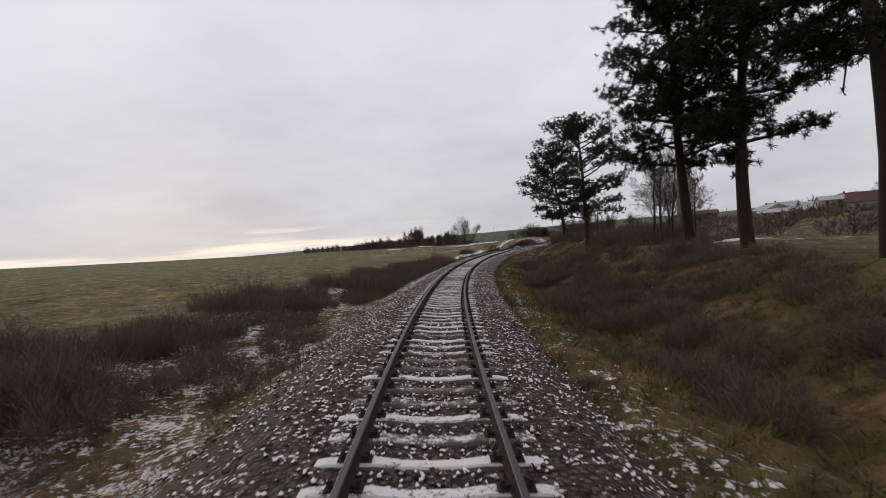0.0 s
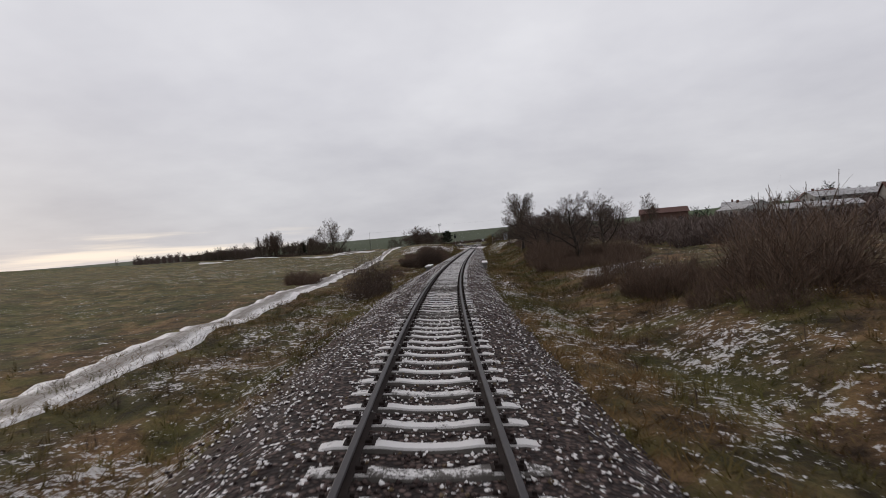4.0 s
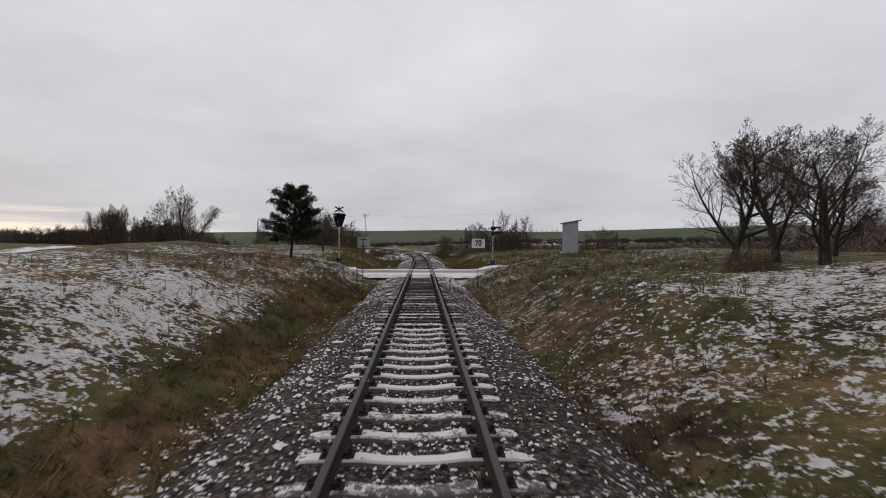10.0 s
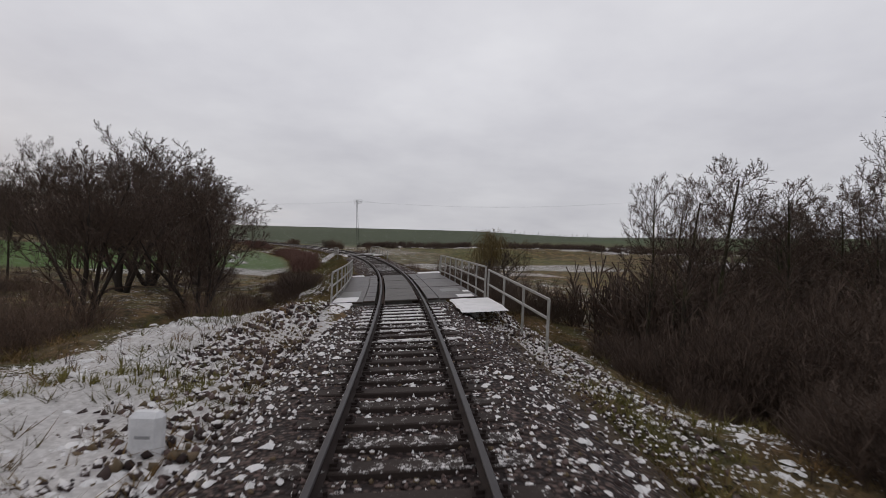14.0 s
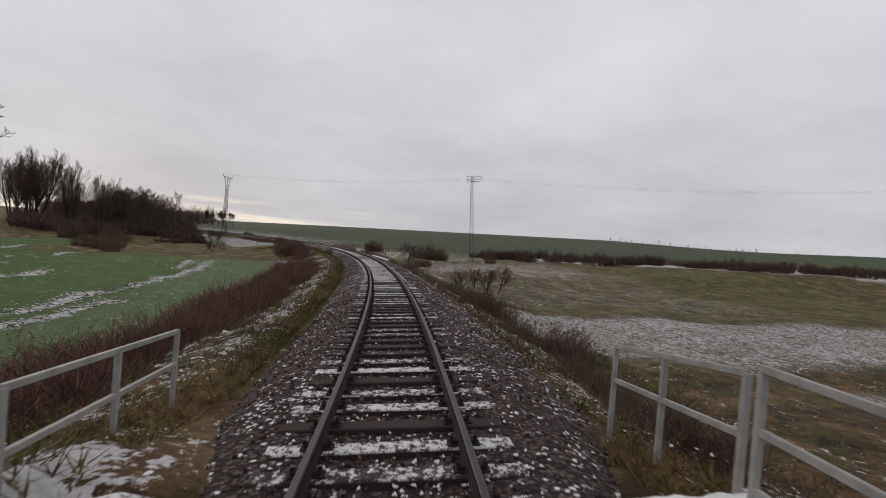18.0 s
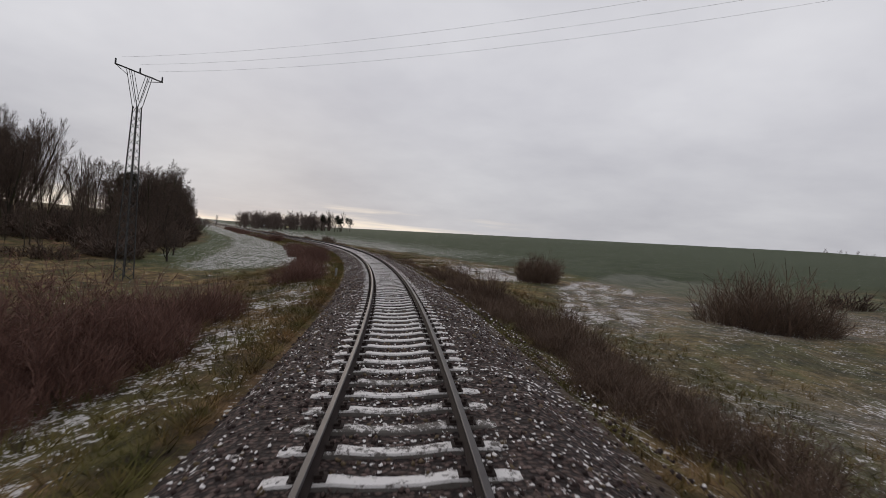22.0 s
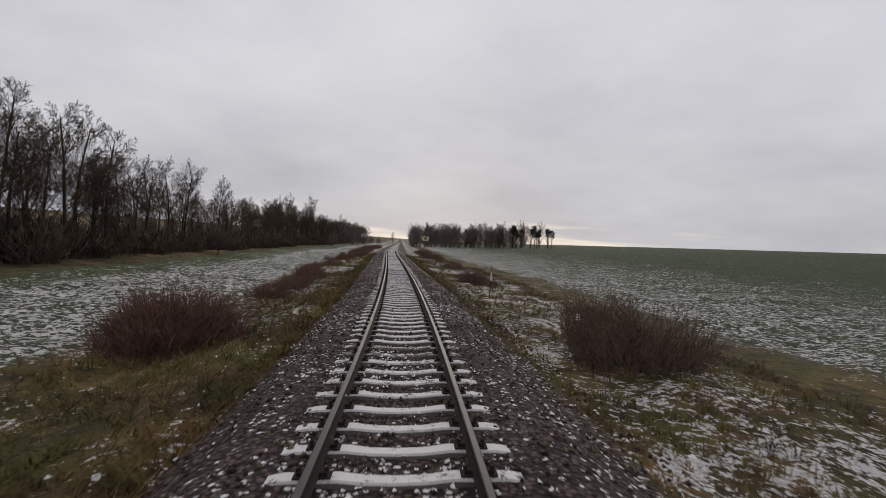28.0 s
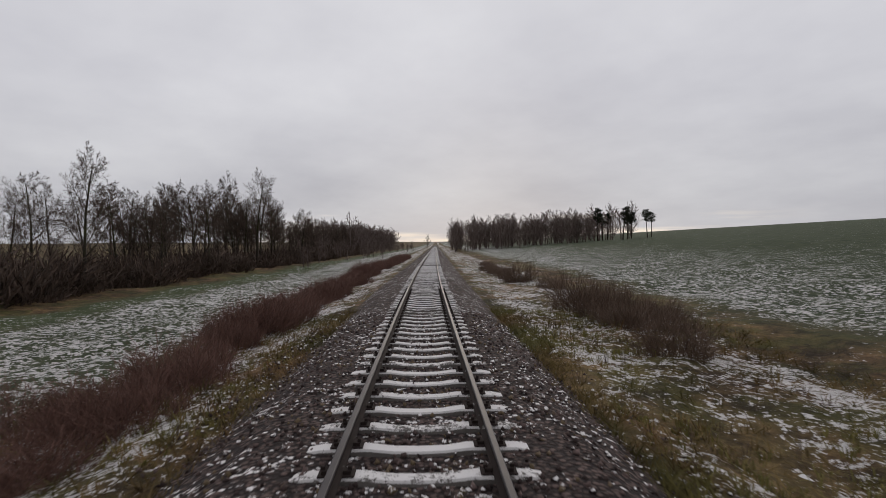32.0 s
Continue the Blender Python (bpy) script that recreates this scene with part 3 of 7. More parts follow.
# ---- lie of the land: cross-sections (d, z) at stations along the line ----
LAND = [
    (-400, (-3000, 30), (-900, 27), (-300, 7), (-60, .6), (-25, .2), (-14, -.4), (-8, -1.2), (-5, -1.4), (-3.1, -.8), (0, -.95), (3.1, -.8), (5.5, -1.5), (8, -.5), (11, .8), (14, .75), (25, -.2), (60, -1.8), (110, -2.4), (200, 2.5), (900, 30), (3000, 60)),
    (57, (-3000, 30), (-900, 27), (-300, 7), (-60, -.2), (-25, -.5), (-14, -.8), (-8, -1.2), (-5, -1.4), (-3.1, -.8), (0, -.95), (3.1, -.8), (5.5, -1.5), (8, -.4), (11, .7), (14, .6), (25, -.2), (60, -1.8), (110, -2.4), (200, 2.5), (900, 30), (3000, 60)),
    (66, (-3000, 30), (-900, 27), (-300, 7), (-60, -.2), (-25, -.5), (-14, -.8), (-8, -1.2), (-5, -1.4), (-3.1, -.8), (0, -.95), (3.1, -.8), (5.5, -1.5), (8, .5), (10, 1.4), (12, 1.3), (14, .9), (25, -.2), (60, -1.8), (110, -2.4), (200, 2.5), (900, 30), (3000, 60)),
    (75, (-3000, 30), (-900, 27), (-300, 7), (-60, -.2), (-25, -.5), (-14, -.8), (-8, -1.2), (-5, -1.4), (-3.1, -.8), (0, -.95), (3.1, -.8), (5.5, -1.5), (8, -.4), (11, .7), (14, .6), (25, -.2), (60, -1.8), (110, -2.4), (200, 2.5), (900, 30), (3000, 60)),
    (95, (-3000, 30), (-900, 27), (-300, 7), (-60, -.4), (-25, -.9), (-14, -1), (-9, -1.05), (-5, -1.3), (-3.1, -.8), (0, -.95), (3.1, -.8), (5.5, -1.2), (8, -.7), (11, -.4), (14, .2), (25, .1), (60, -.8), (110, -1.2), (200, 2.5), (900, 30), (3000, 60)),
    (150, (-3000, 30), (-900, 27), (-300, 7), (-60, -.6), (-25, -1), (-14, -1), (-9, -1), (-5, -1.2), (-3.1, -.8), (0, -.95), (3.1, -.8), (5.5, -.9), (8, .3), (14, .9), (25, 1.2), (60, 1.7), (200, 3), (900, 25), (3000, 60)),
    (175, (-3000, 30), (-900, 22), (-300, 6), (-60, -.6), (-25, -1), (-14, -.7), (-8, -.1), (-5, -.7), (-3.1, -.75), (0, -.95), (3.1, -.75), (5.5, -.5), (8, .6), (12, 1.4), (25, 1.6), (60, 1.6), (200, 2), (900, 20), (3000, 50)),
    (192, (-3000, 30), (-900, 22), (-300, 6), (-60, -.2), (-30, -.7), (-23, -.5), (-16, 1.2), (-12, 1.5), (-7, .9), (-4.8, -.1), (-3.6, -.7), (-2.9, -.6), (0, -.9), (2.9, -.6), (4, 0), (5.5, .7), (8, 1.1), (12, 1.5), (25, 1.6), (60, 2.0), (110, 5.5), (200, 8), (900, 18), (3000, 50)),
    (210.7, (-3000, 30), (-900, 22), (-300, 6), (-60, .6), (-30, .5), (-22, 1.5), (-14, 1.9), (-7, 1.0), (-4.7, .65), (-3.7, -.3), (-2.9, -.6), (0, -.9), (2.8, -.6), (3.6, 0), (5.5, .9), (8, 1.3), (12, 1.5), (25, 1.6), (60, 2.0), (110, 5.5), (200, 8), (900, 18), (3000, 50)),
    (211.9, (-3000, 30), (-900, 22), (-300, 6), (-60, 1.2), (-25, 1), (-14, .7), (-7, .35), (-4, -.12), (-3, -.2), (0, -.3), (3, -.2), (4, -.12), (7, .2), (12, .5), (25, .9), (60, 1.9), (110, 5.5), (200, 8), (900, 18), (3000, 50)),
    (218.6, (-3000, 30), (-900, 22), (-300, 6), (-60, .8), (-25, .6), (-14, .45), (-7, .2), (-4, -.12), (-3, -.2), (0, -.3), (3, -.2), (4, -.12), (7, .2), (12, .5), (25, .9), (60, 1.9), (110, 5), (200, 8), (900, 18), (3000, 50)),
    (226, (-3000, 30), (-900, 22), (-300, 6), (-60, .4), (-30, .4), (-18, .6), (-12, 1.1), (-7, .8), (-4.5, -.4), (-3.1, -.65), (0, -.9), (3.1, -.65), (5, .1), (8, .7), (14, 1.1), (60, 1.7), (110, 4.5), (200, 7), (900, 18), (3000, 50)),
    (245, (-3000, 30), (-900, 22), (-300, 6), (-60, .4), (-30, 1.2), (-14, 1.5), (-8, .9), (-4.8, -.6), (-3.1, -.65), (0, -.9), (3.1, -.65), (5.5, -.2), (8, .6), (14, 1.1), (60, 1), (110, 3.5), (200, 6), (900, 18), (3000, 50)),
    (260, (-3000, 30), (-900, 14), (-300, 1), (-60, -.5), (-25, -.8), (-12, -.6), (-7, -.8), (-4.5, -.8), (-3.1, -.65), (0, -.9), (3.1, -.65), (6, -1), (9, -1.4), (20, -1.6), (60, -1.4), (900, 16), (3000, 50)),
    (269, (-3000, 30), (-900, 14), (-300, 1), (-60, -2.4), (-12, -1.9), (-7, -1.0), (-4.5, -.6), (-3.4, -.45), (0, -.9), (3.6, -.45), (6, -1.6), (9, -2.4), (20, -2.8), (60, -2.8), (900, 16), (3000, 50)),
    (271, (-3000, 30), (-900, 14), (-300, 1), (-60, -3), (-12, -3.3), (0, -3.4), (12, -3.4), (60, -3.2), (900, 16), (3000, 50)),
    (282, (-3000, 30), (-900, 14), (-300, 1), (-60, -3.2), (-12, -3.3), (0, -3.4), (12, -3.4), (60, -3.4), (900, 14), (3000, 50)),
    (284.5, (-3000, 30), (-900, 14), (-300, 2), (-60, -3.2), (-12, -3), (-7, -2.2), (-4.5, -1.1), (-3.1, -.65), (0, -.9), (3.1, -.65), (4.5, -1.1), (7, -2.4), (12, -3.2), (60, -3.5), (150, -3.2), (200, 0), (420, 18), (900, 27), (3000, 50)),
    (319, (-3000, 30), (-900, 14), (-300, 4), (-90, -2.4), (-40, -3), (-12, -3), (-7, -2.2), (-4.5, -1.1), (-3.1, -.65), (0, -.9), (3.1, -.65), (4.5, -1.1), (7, -2.4), (12, -3.2), (60, -3.5), (130, -3.2), (170, 0), (380, 17), (900, 27), (3000, 50)),
    (321.5, (-3000, 30), (-900, 14), (-300, 4), (-90, -2.4), (-40, -3), (-12, -3.2), (0, -3.4), (12, -3.4), (60, -3.5), (130, -3.2), (170, 0), (380, 17), (900, 27), (3000, 50)),
    (326.5, (-3000, 30), (-900, 14), (-300, 4), (-90, -2.4), (-40, -3), (-12, -3.2), (0, -3.4), (12, -3.4), (60, -3.5), (130, -3.2), (170, 0), (380, 17), (900, 27), (3000, 50)),
    (329, (-3000, 30), (-900, 14), (-300, 4), (-90, -2.2), (-40, -3), (-12, -3), (-7, -2.2), (-4.5, -1.1), (-3.1, -.65), (0, -.9), (3.1, -.65), (4.5, -1.1), (7, -2.4), (12, -3.1), (60, -3.4), (120, -3), (160, 0), (380, 17), (900, 27), (3000, 50)),
    (381, (-3000, 30), (-900, 14), (-300, 4), (-90, -1.5), (-40, -3), (-12, -2.8), (-7, -2.0), (-4.5, -1.1), (-3.1, -.65), (0, -.9), (3.1, -.65), (4.5, -1.1), (7, -2.3), (12, -2.8), (40, -2.6), (70, -1.6), (110, 1), (350, 17), (900, 26), (3000, 50)),
    (395, (-3000, 30), (-900, 14), (-300, 4), (-90, -1), (-40, -2.8), (-12, -2.4), (-7, -1.8), (-4.5, -1.1), (-3.1, -.65), (0, -.9), (3.1, -.65), (4.5, -1.1), (7, -1.7), (12, -2), (40, -1), (70, 1), (110, 3), (350, 18), (900, 26), (3000, 50)),
    (425, (-3000, 30), (-900, 14), (-300, 4), (-90, -1), (-40, -3), (-12, -2.5), (-7, -1.5), (-4.5, -1), (-3.1, -.65), (0, -.9), (3.1, -.65), (4.5, -1), (7, -1.4), (12, -1.5), (25, -1.2), (40, -.2), (110, 3.5), (350, 17), (900, 26), (3000, 50)),
    (460, (-3000, 30), (-900, 14), (-300, 4), (-90, -.8), (-40, -1.6), (-12, -1.4), (-7, -1.1), (-4.5, -.9), (-3.1, -.65), (0, -.9), (3.1, -.65), (4.5, -.9), (7, -1), (12, -.9), (40, .4), (110, 3.4), (350, 16), (900, 24), (3000, 45)),
    (500, (-3000, 30), (-900, 14), (-300, 4), (-90, -.4), (-30, -1.1), (-8, -1.2), (-5.5, -1.1), (-4.5, -.9), (-3.1, -.65), (0, -.9), (3.1, -.65), (4.5, -.8), (7, -.8), (12, -.7), (40, .3), (110, 4), (350, 15), (900, 22), (3000, 40)),
    (600, (-3000, 30), (-900, 14), (-300, 4), (-90, -.4), (-30, -1.2), (-8, -1.3), (-5.5, -1.1), (-4.5, -.9), (-3.1, -.65), (0, -.9), (3.1, -.65), (4.5, -.8), (7, -.9), (12, -.7), (40, .8), (110, 5.5), (350, 18), (900, 24), (3000, 40)),
    (1000, (-3000, 30), (-900, 10), (-300, 2), (-90, -.4), (-30, -1), (-8, -1), (-3.1, -.65), (0, -.9), (3.1, -.65), (7, -.8), (12, -.5), (40, 1), (110, 5.5), (350, 18), (900, 24), (3000, 40)),
    (3000, (-3000, 30), (-900, 20), (-300, 14), (-90, 12), (90, 12), (300, 14), (900, 20), (3000, 40)),
]


def banked(s, up):
    """The section at s with its shoulders filled up beside a bridge end."""
    a, b = [r for r in LAND if r[0] <= s][-1], [r for r in LAND if r[0] > s][0]
    src = np.array((a if s - a[0] < b[0] - s else b)[1:], float)
    dd = np.unique(np.concatenate([src[:, 0], [-4.6, -3.2, -2.0, 2.0, 3.2, 4.6]]))
    z = np.interp(dd, *src.T)
    z = np.where((np.abs(dd) < 3.5) & (np.abs(dd) > 1.5), up, z)
    return (s, *zip(dd.tolist(), z.tolist()))


_extra = [banked(q, -.13) for q in (268.6, 285.0, 319.4, 328.6)] + [banked(q, -.66) for q in (265.0, 288.0, 316.0, 332.0)]
LAND = sorted([r for r in LAND if r[0] not in (269, 284.5, 319, 329)] + _extra, key=lambda r: r[0])
_LS = np.array([r[0] for r in LAND], float)


def land(s, d):
    """Height of the ground, without its small unevenness."""
    s, d = np.broadcast_arrays(np.asarray(s, float), np.asarray(d, float))
    rows = np.stack([np.interp(d, *np.array(r[1:], float).T) for r in LAND])
    j = np.clip(np.searchsorted(_LS, s) - 1, 0, len(_LS) - 2)
    w = np.clip((s - _LS[j]) / (_LS[j + 1] - _LS[j]), 0, 1)
    w = w * w * (3 - 2 * w)
    lo = np.take_along_axis(rows, j[None], 0)[0]
    hi = np.take_along_axis(rows, j[None] + 1, 0)[0]
    return lo + (hi - lo) * w


def rough(x, y):
    """Small hummocks, as a sum of turned waves."""
    z = np.zeros_like(x)
    for i in range(9):
        a, k = 2.4 * i + 0.7, 0.35 * 1.42 ** i
        z += np.sin((x * math.cos(a) + y * math.sin(a)) * k + 1.7 * i + 0.8 * np.sin((y * math.cos(a) - x * math.sin(a)) * k * 0.7)) * 0.11 / (1 + 0.40 * i)
    return z


def ground_z(s, d):
    x, y, h, _ = line(s)
    x, y = x + np.cos(h) * d, y + np.sin(h) * d
    return float(land(s, d) + rough(np.array(x), np.array(y)) * np.clip((abs(d) - 2.9) / 2.0, 0, 1))


# ---- mesh helpers ----
def mesh_from(name, verts, faces, mats, mat_index=None, uv=None, smooth=False, parent=None, label=""):
    """Links arrays of points and faces (all of one size) as one mesh object."""
    me = bpy.data.meshes.new(name)
    verts, faces = np.asarray(verts, np.float32), np.asarray(faces, np.int32)
    n, k = faces.shape
    me.vertices.add(len(verts)); me.vertices.foreach_set("co", verts.ravel())
    me.loops.add(n * k); me.loops.foreach_set("vertex_index", faces.ravel())
    me.polygons.add(n); me.polygons.foreach_set("loop_start", np.arange(0, n * k, k, dtype=np.int32))
    me.polygons.foreach_set("loop_total", np.full(n, k, np.int32))
    for m in mats if isinstance(mats, (list, tuple)) else [mats]:
        me.materials.append(m)
    if mat_index is not None:
        me.polygons.foreach_set("material_index", np.asarray(mat_index, np.int32))
    me.polygons.foreach_set("use_smooth", np.full(n, smooth))
    if uv is not None:
        lay = me.uv_layers.new(name="UVMap")
        lay.data.foreach_set("uv", np.asarray(uv, np.float32)[faces.ravel()].ravel())
    me.update(calc_edges=True)
    ob = new(name, me)
    ob.parent = parent
    if label:
        ob["label"] = label
    return ob


def part(name, bm, material, parent, label="", smooth=False):
    """Links a bmesh as one mesh object under a thing or a part."""
    me = bpy.data.meshes.new(name)
    bm.to_mesh(me)
    bm.free()
    me.materials.append(material)
    if smooth:
        me.polygons.foreach_set("use_smooth", np.full(len(me.polygons), True))
    ob = new(name, me)
    ob.parent = parent
    if label:
        ob["label"] = label
    return ob


def thing(name, m, label, category, group="", kind=""):
    ob = new(name)
    ob.matrix_world = m
    ob.empty_display_size = 0.2
    return tagged(ob, label, category, group, kind)


def box(bm, x0, x1, y0, y1, z0, z1, bevel=0.0, m=None):
    """A box with chamfered edges, added to bm."""
    b = bmesh.new()
    bmesh.ops.create_cube(b, size=1.0, matrix=Matrix.Translation(((x0 + x1) / 2, (y0 + y1) / 2, (z0 + z1) / 2)) @ Matrix.Diagonal((x1 - x0, y1 - y0, z1 - z0, 1)))
    if bevel:
        bmesh.ops.bevel(b, geom=b.edges[:], offset=bevel, segments=1, affect="EDGES")
    if m is not None:
        b.transform(m)
    t = bpy.data.meshes.new("tmp")
    b.to_mesh(t)
    b.free()
    bm.from_mesh(t)
    bpy.data.meshes.remove(t)
    return bm


def rod(bm, a, b, r0, r1=None, sides=8):
    """A tapered round bar from a to b, added to bm."""
    a, b = Vector(a), Vector(b)
    q = (b - a).to_track_quat("Z", "Y").to_matrix().to_4x4()
    bmesh.ops.create_cone(bm, cap_ends=True, segments=sides, radius1=r0, radius2=r0 if r1 is None else r1, depth=(b - a).length,
                          matrix=Matrix.Translation((a + b) / 2) @ q)
    return bm


def strip(name, s, d, z, mat, canted=True, uvd=None, **kw):
    """A sheet over the grid of s by (d, z), following the track."""
    s, d, z = np.asarray(s, float), np.asarray(d, float), np.asarray(z, float)
    S, D = np.meshgrid(s, d, indexing="ij")
    Z = np.broadcast_to(z, S.shape)
    P = on_track(S, D, Z)
    n, k = S.shape
    i = (np.arange(n - 1)[:, None] * k + np.arange(k - 1)).ravel()
    F = np.stack([i, i + 1, i + k + 1, i + k], 1)
    U = D if uvd is None else np.broadcast_to(uvd, S.shape)
    return mesh_from(name, P.reshape(-1, 3), F, mat, uv=np.stack([S, U], -1).reshape(-1, 2), **kw)


# ---- ground: one sheet out to the horizon ----
def cover(s, d):
    """What lies on the land: crop, snow, dry grass, each 0 to 1."""
    crop, snow, dry, frost = np.zeros_like(s), np.full_like(s, 0.47), np.full_like(s, 0.25), np.zeros_like(s)

    def put(a, mask, v):
        a += (v - a) * mask

    def soft(v, lo, hi, e):
        return np.clip((v - lo) / e + 0.5, 0, 1) * np.clip((hi - v) / e + 0.5, 0, 1)
    # far country: mostly winter crop
    far = np.clip((np.abs(d) - 60) / 40, 0, 1)
    put(crop, far * 0.6, 1); put(snow, far, 0.33)
    # field beside the lane, left, with a thin white veil
    m = soft(s, 60, 215, 20) * soft(d, -400, -16, 6); put(crop, m, .2); put(snow, m, .48); put(dry, m, .8)
    m = soft(s, -300, 60, 40) * soft(d, -400, -14, 6); put(crop, m, 0); put(snow, m, .40); put(dry, m, .8)
    m = soft(s, 135, 212, 14) * soft(d, -70, -15, 5); put(snow, m, .54)
    # snowy cess and bank feet
    m = soft(s, -60, 75, 20) * soft(d, -12, -3.2, 2); put(snow, m, .65); put(dry, m, 0)
    m = soft(s, -60, 70, 20) * soft(d, 4.5, 30, 2); put(snow, m, .36); put(dry, m, 0)
    m = soft(np.abs(d), 3.4, 8, 1) * (s > 60) * (s < 700); put(snow, m, .60)
    m = soft(s, -60, 200, 10) * soft(np.abs(d), 2.4, 3.8, .8); put(snow, m, .60)
    m = soft(s, 90, 150, 10) * soft(d, 4, 12, 2); put(snow, m, .50)
    m = soft(s, 96, 162, 10) * soft(d, 4, 16, 2); put(snow, m, .46); put(dry, m, .25); m = soft(s, 98.5, 105.5, 1.5) * soft(d, 7.6, 11.8, 1); put(snow, m, .72); m = soft(s, 165, 190, 5) * soft(d, 3.6, 6.4, 1.2); put(snow, m, .63); m = soft(s, 160, 206, 8) * soft(d, -12, -5.2, 1.0); put(snow, m, .53)
    m = soft(s, 165, 262, 6) * soft(d, -4.7, -3.2, .6); put(snow, m, .3); put(dry, m, 0)
    m = soft(s, 150, 177, 4) * soft(d, 6.4, 16, 1); put(snow, m, .45); put(dry, m, 0); put(crop, m, .15)
    m = soft(s, 176, 204, 5) * soft(d, -22, -6.5, 1.5); put(snow, m, .53)
    m = soft(s, 178, 206, 5) * soft(d, 6.5, 14, 2); put(snow, m, .52)
    m = soft(s, 180, 193, 3) * soft(d, 8, 15, 2); put(snow, m, .68)
    m = soft(s, 187, 208, 3) * (soft(d, -14, -4.9, 1) + soft(d, 4.6, 15, 1)); put(snow, m, .60); m = soft(s, 192, 211, 3) * soft(d, 4.6, 16, 1); put(crop, m, .4); put(dry, m, 1); put(snow, m, .55); m = soft(s, 181, 198, 5) * soft(d, -15, -4.8, .6); put(snow, m, .70); m = soft(s, 181, 195, 5) * soft(d, 5.6, 14, 1.5); put(snow, m, .67); m = soft(s, 84, 112, 4) * soft(d, 3.0, 4.2, .8); put(snow, m, .64); m = soft(s, 68, 76, 2) * soft(d, 15, 40, 2); put(snow, m, .88)
    m = soft(s, 206, 212.5, 1.5) * soft(d, -9, 9, 2); put(snow, m, .60); put(dry, m, 0); m = soft(s, 217.5, 230, 2) * soft(d, -16, 16, 2); put(snow, m, .54); put(dry, m, .5); put(crop, m, .3); m = soft(s, 210.8, 212.6, .8) * soft(d, -2.4, 2.6, .5); put(snow, m, .95)
    m = soft(s, 219, 262, 4) * soft(d, -30, -4.4, 1); put(snow, m, .55); put(dry, m, .9); put(crop, m, .22)
    m = soft(s, 219, 258, 6) * soft(d, 3.6, 30, 2); put(snow, m, .49); put(dry, m, .4); put(crop, m, .35); m = soft(s, 235, 250, 4) * soft(d, 4.8, 12, 2); put(snow, m, .61)
    m = soft(s, 250, 272, 4) * soft(d, -7.5, -2.2, 1); put(snow, m, .92)
    m = soft(s, 262, 270, 3) * soft(d, 2.4, 4.8, .8); put(snow, m, .86)
    m = soft(s, 286, 318, 4) * soft(d, 4.2, 5.4, .8); put(snow, m, .80)
    # bright green field with frosted strips, left
    def trail(pts, w):
        """1 near a line through points (s, d), 0 away from it."""
        out = np.zeros_like(s)
        for (a, b), (c, e) in zip(pts, pts[1:]):
            f = np.clip(((s - a) * (c - a) + (d - b) * (e - b)) / ((c - a) ** 2 + (e - b) ** 2), 0, 1)
            q = np.hypot(s - a - f * (c - a), d - b - f * (e - b))
            out = np.maximum(out, np.clip((w - q) / (.5 * w) + .5, 0, 1))
        return out
    m = soft(s, 221, 232, 3) * soft(d, -15, -8, 1.5); put(snow, m, .68); m = soft(s, 221, 231, 3) * soft(d, 5, 13, 1.5); put(snow, m, .60)
    m = soft(s, 334, 400, 4) * soft(d, -5.6, -3.2, .8); put(snow, m, .66)
    m = soft(s, 340, 400, 4) * soft(d, -9, -4.5, 1); put(snow, m, .58)
    lim = np.interp(d, [-60, -38, -34, -21, -11.6, -9, -7.5], [420, 440, 445, 428, 409, 398, 384])
    m = soft(s, 330, 480, 8) * soft(d, -75, -8.2, 1.5); put(dry, m, 1); put(snow, m, .46)
    m = soft(s, 322, 480, 8) * np.clip((lim - s) / 1.5, 0, 1) * np.clip((-8.6 - d) / 1.0, 0, 1) * np.clip((d + 90) / 4, 0, 1); put(crop, m, 1); put(snow, m, .34); put(dry, m, 1)
    m2 = m * np.clip((d + 15.9 + (s - 345) * .05) / .8, 0, 1) * np.clip((400 - s) / 4, 0, 1); put(frost, m2, .14); put(snow, m2, .37)
    m2 = m * np.clip((333 - s + (d + 15) * .4) / 4, 0, 1) * np.clip((d + 30) / 3, 0, 1); put(frost, m2, .6); put(snow, m2, .60)
    m2 = m * np.maximum(np.maximum(trail([(340, -26), (352, -28.5), (370, -32.5), (384, -33.7), (403, -32.9)], .35), trail([(340, -21), (347, -23.8), (360, -26.5), (379, -27.5)], .22)),
                        np.maximum(trail([(345, -15.6), (362, -16.6), (381, -17.2), (397, -17.5), (403, -17.2), (401, -15)], .4), trail([(340, -17.4), (372, -18.6), (392, -19)], .2)))
    put(snow, m2, .82)
    m2 = trail([(400, -41), (440, -38.2), (446, -33), (429, -20.6), (410, -11.4), (398, -8.8), (384, -7.6)], .5); put(snow, m2, .80)
    m = soft(s, 312, 334, 3) * soft(d, 8, 17, 1.5); put(snow, m, .66); m = soft(s, 288, 326, 6) * soft(d, -24, -4.6, 2); put(dry, m, .9); put(snow, m, .52); m = soft(s, 292, 306, 4) * soft(d, -10, -4.4, 2); put(snow, m, .70); m = soft(s, 304.5, 312.5, 1) * soft(d, 5.5, 6.9, .5); put(snow, m, .92); m = soft(s, 319, 328, 2) * soft(d, -32, -9.5, 1.5); put(snow, m, .70)
    # pale meadow and frosted plots, right
    m = soft(s, 290, 420, 10) * soft(d, 33, 120, 6); put(crop, m, 0); put(dry, m, .8); put(snow, m, .38)
    m = soft(s, 306, 321, 3) * soft(d, -5.4, -3.0, .8); put(crop, m, .7); put(dry, m, 1); put(snow, m, .5)
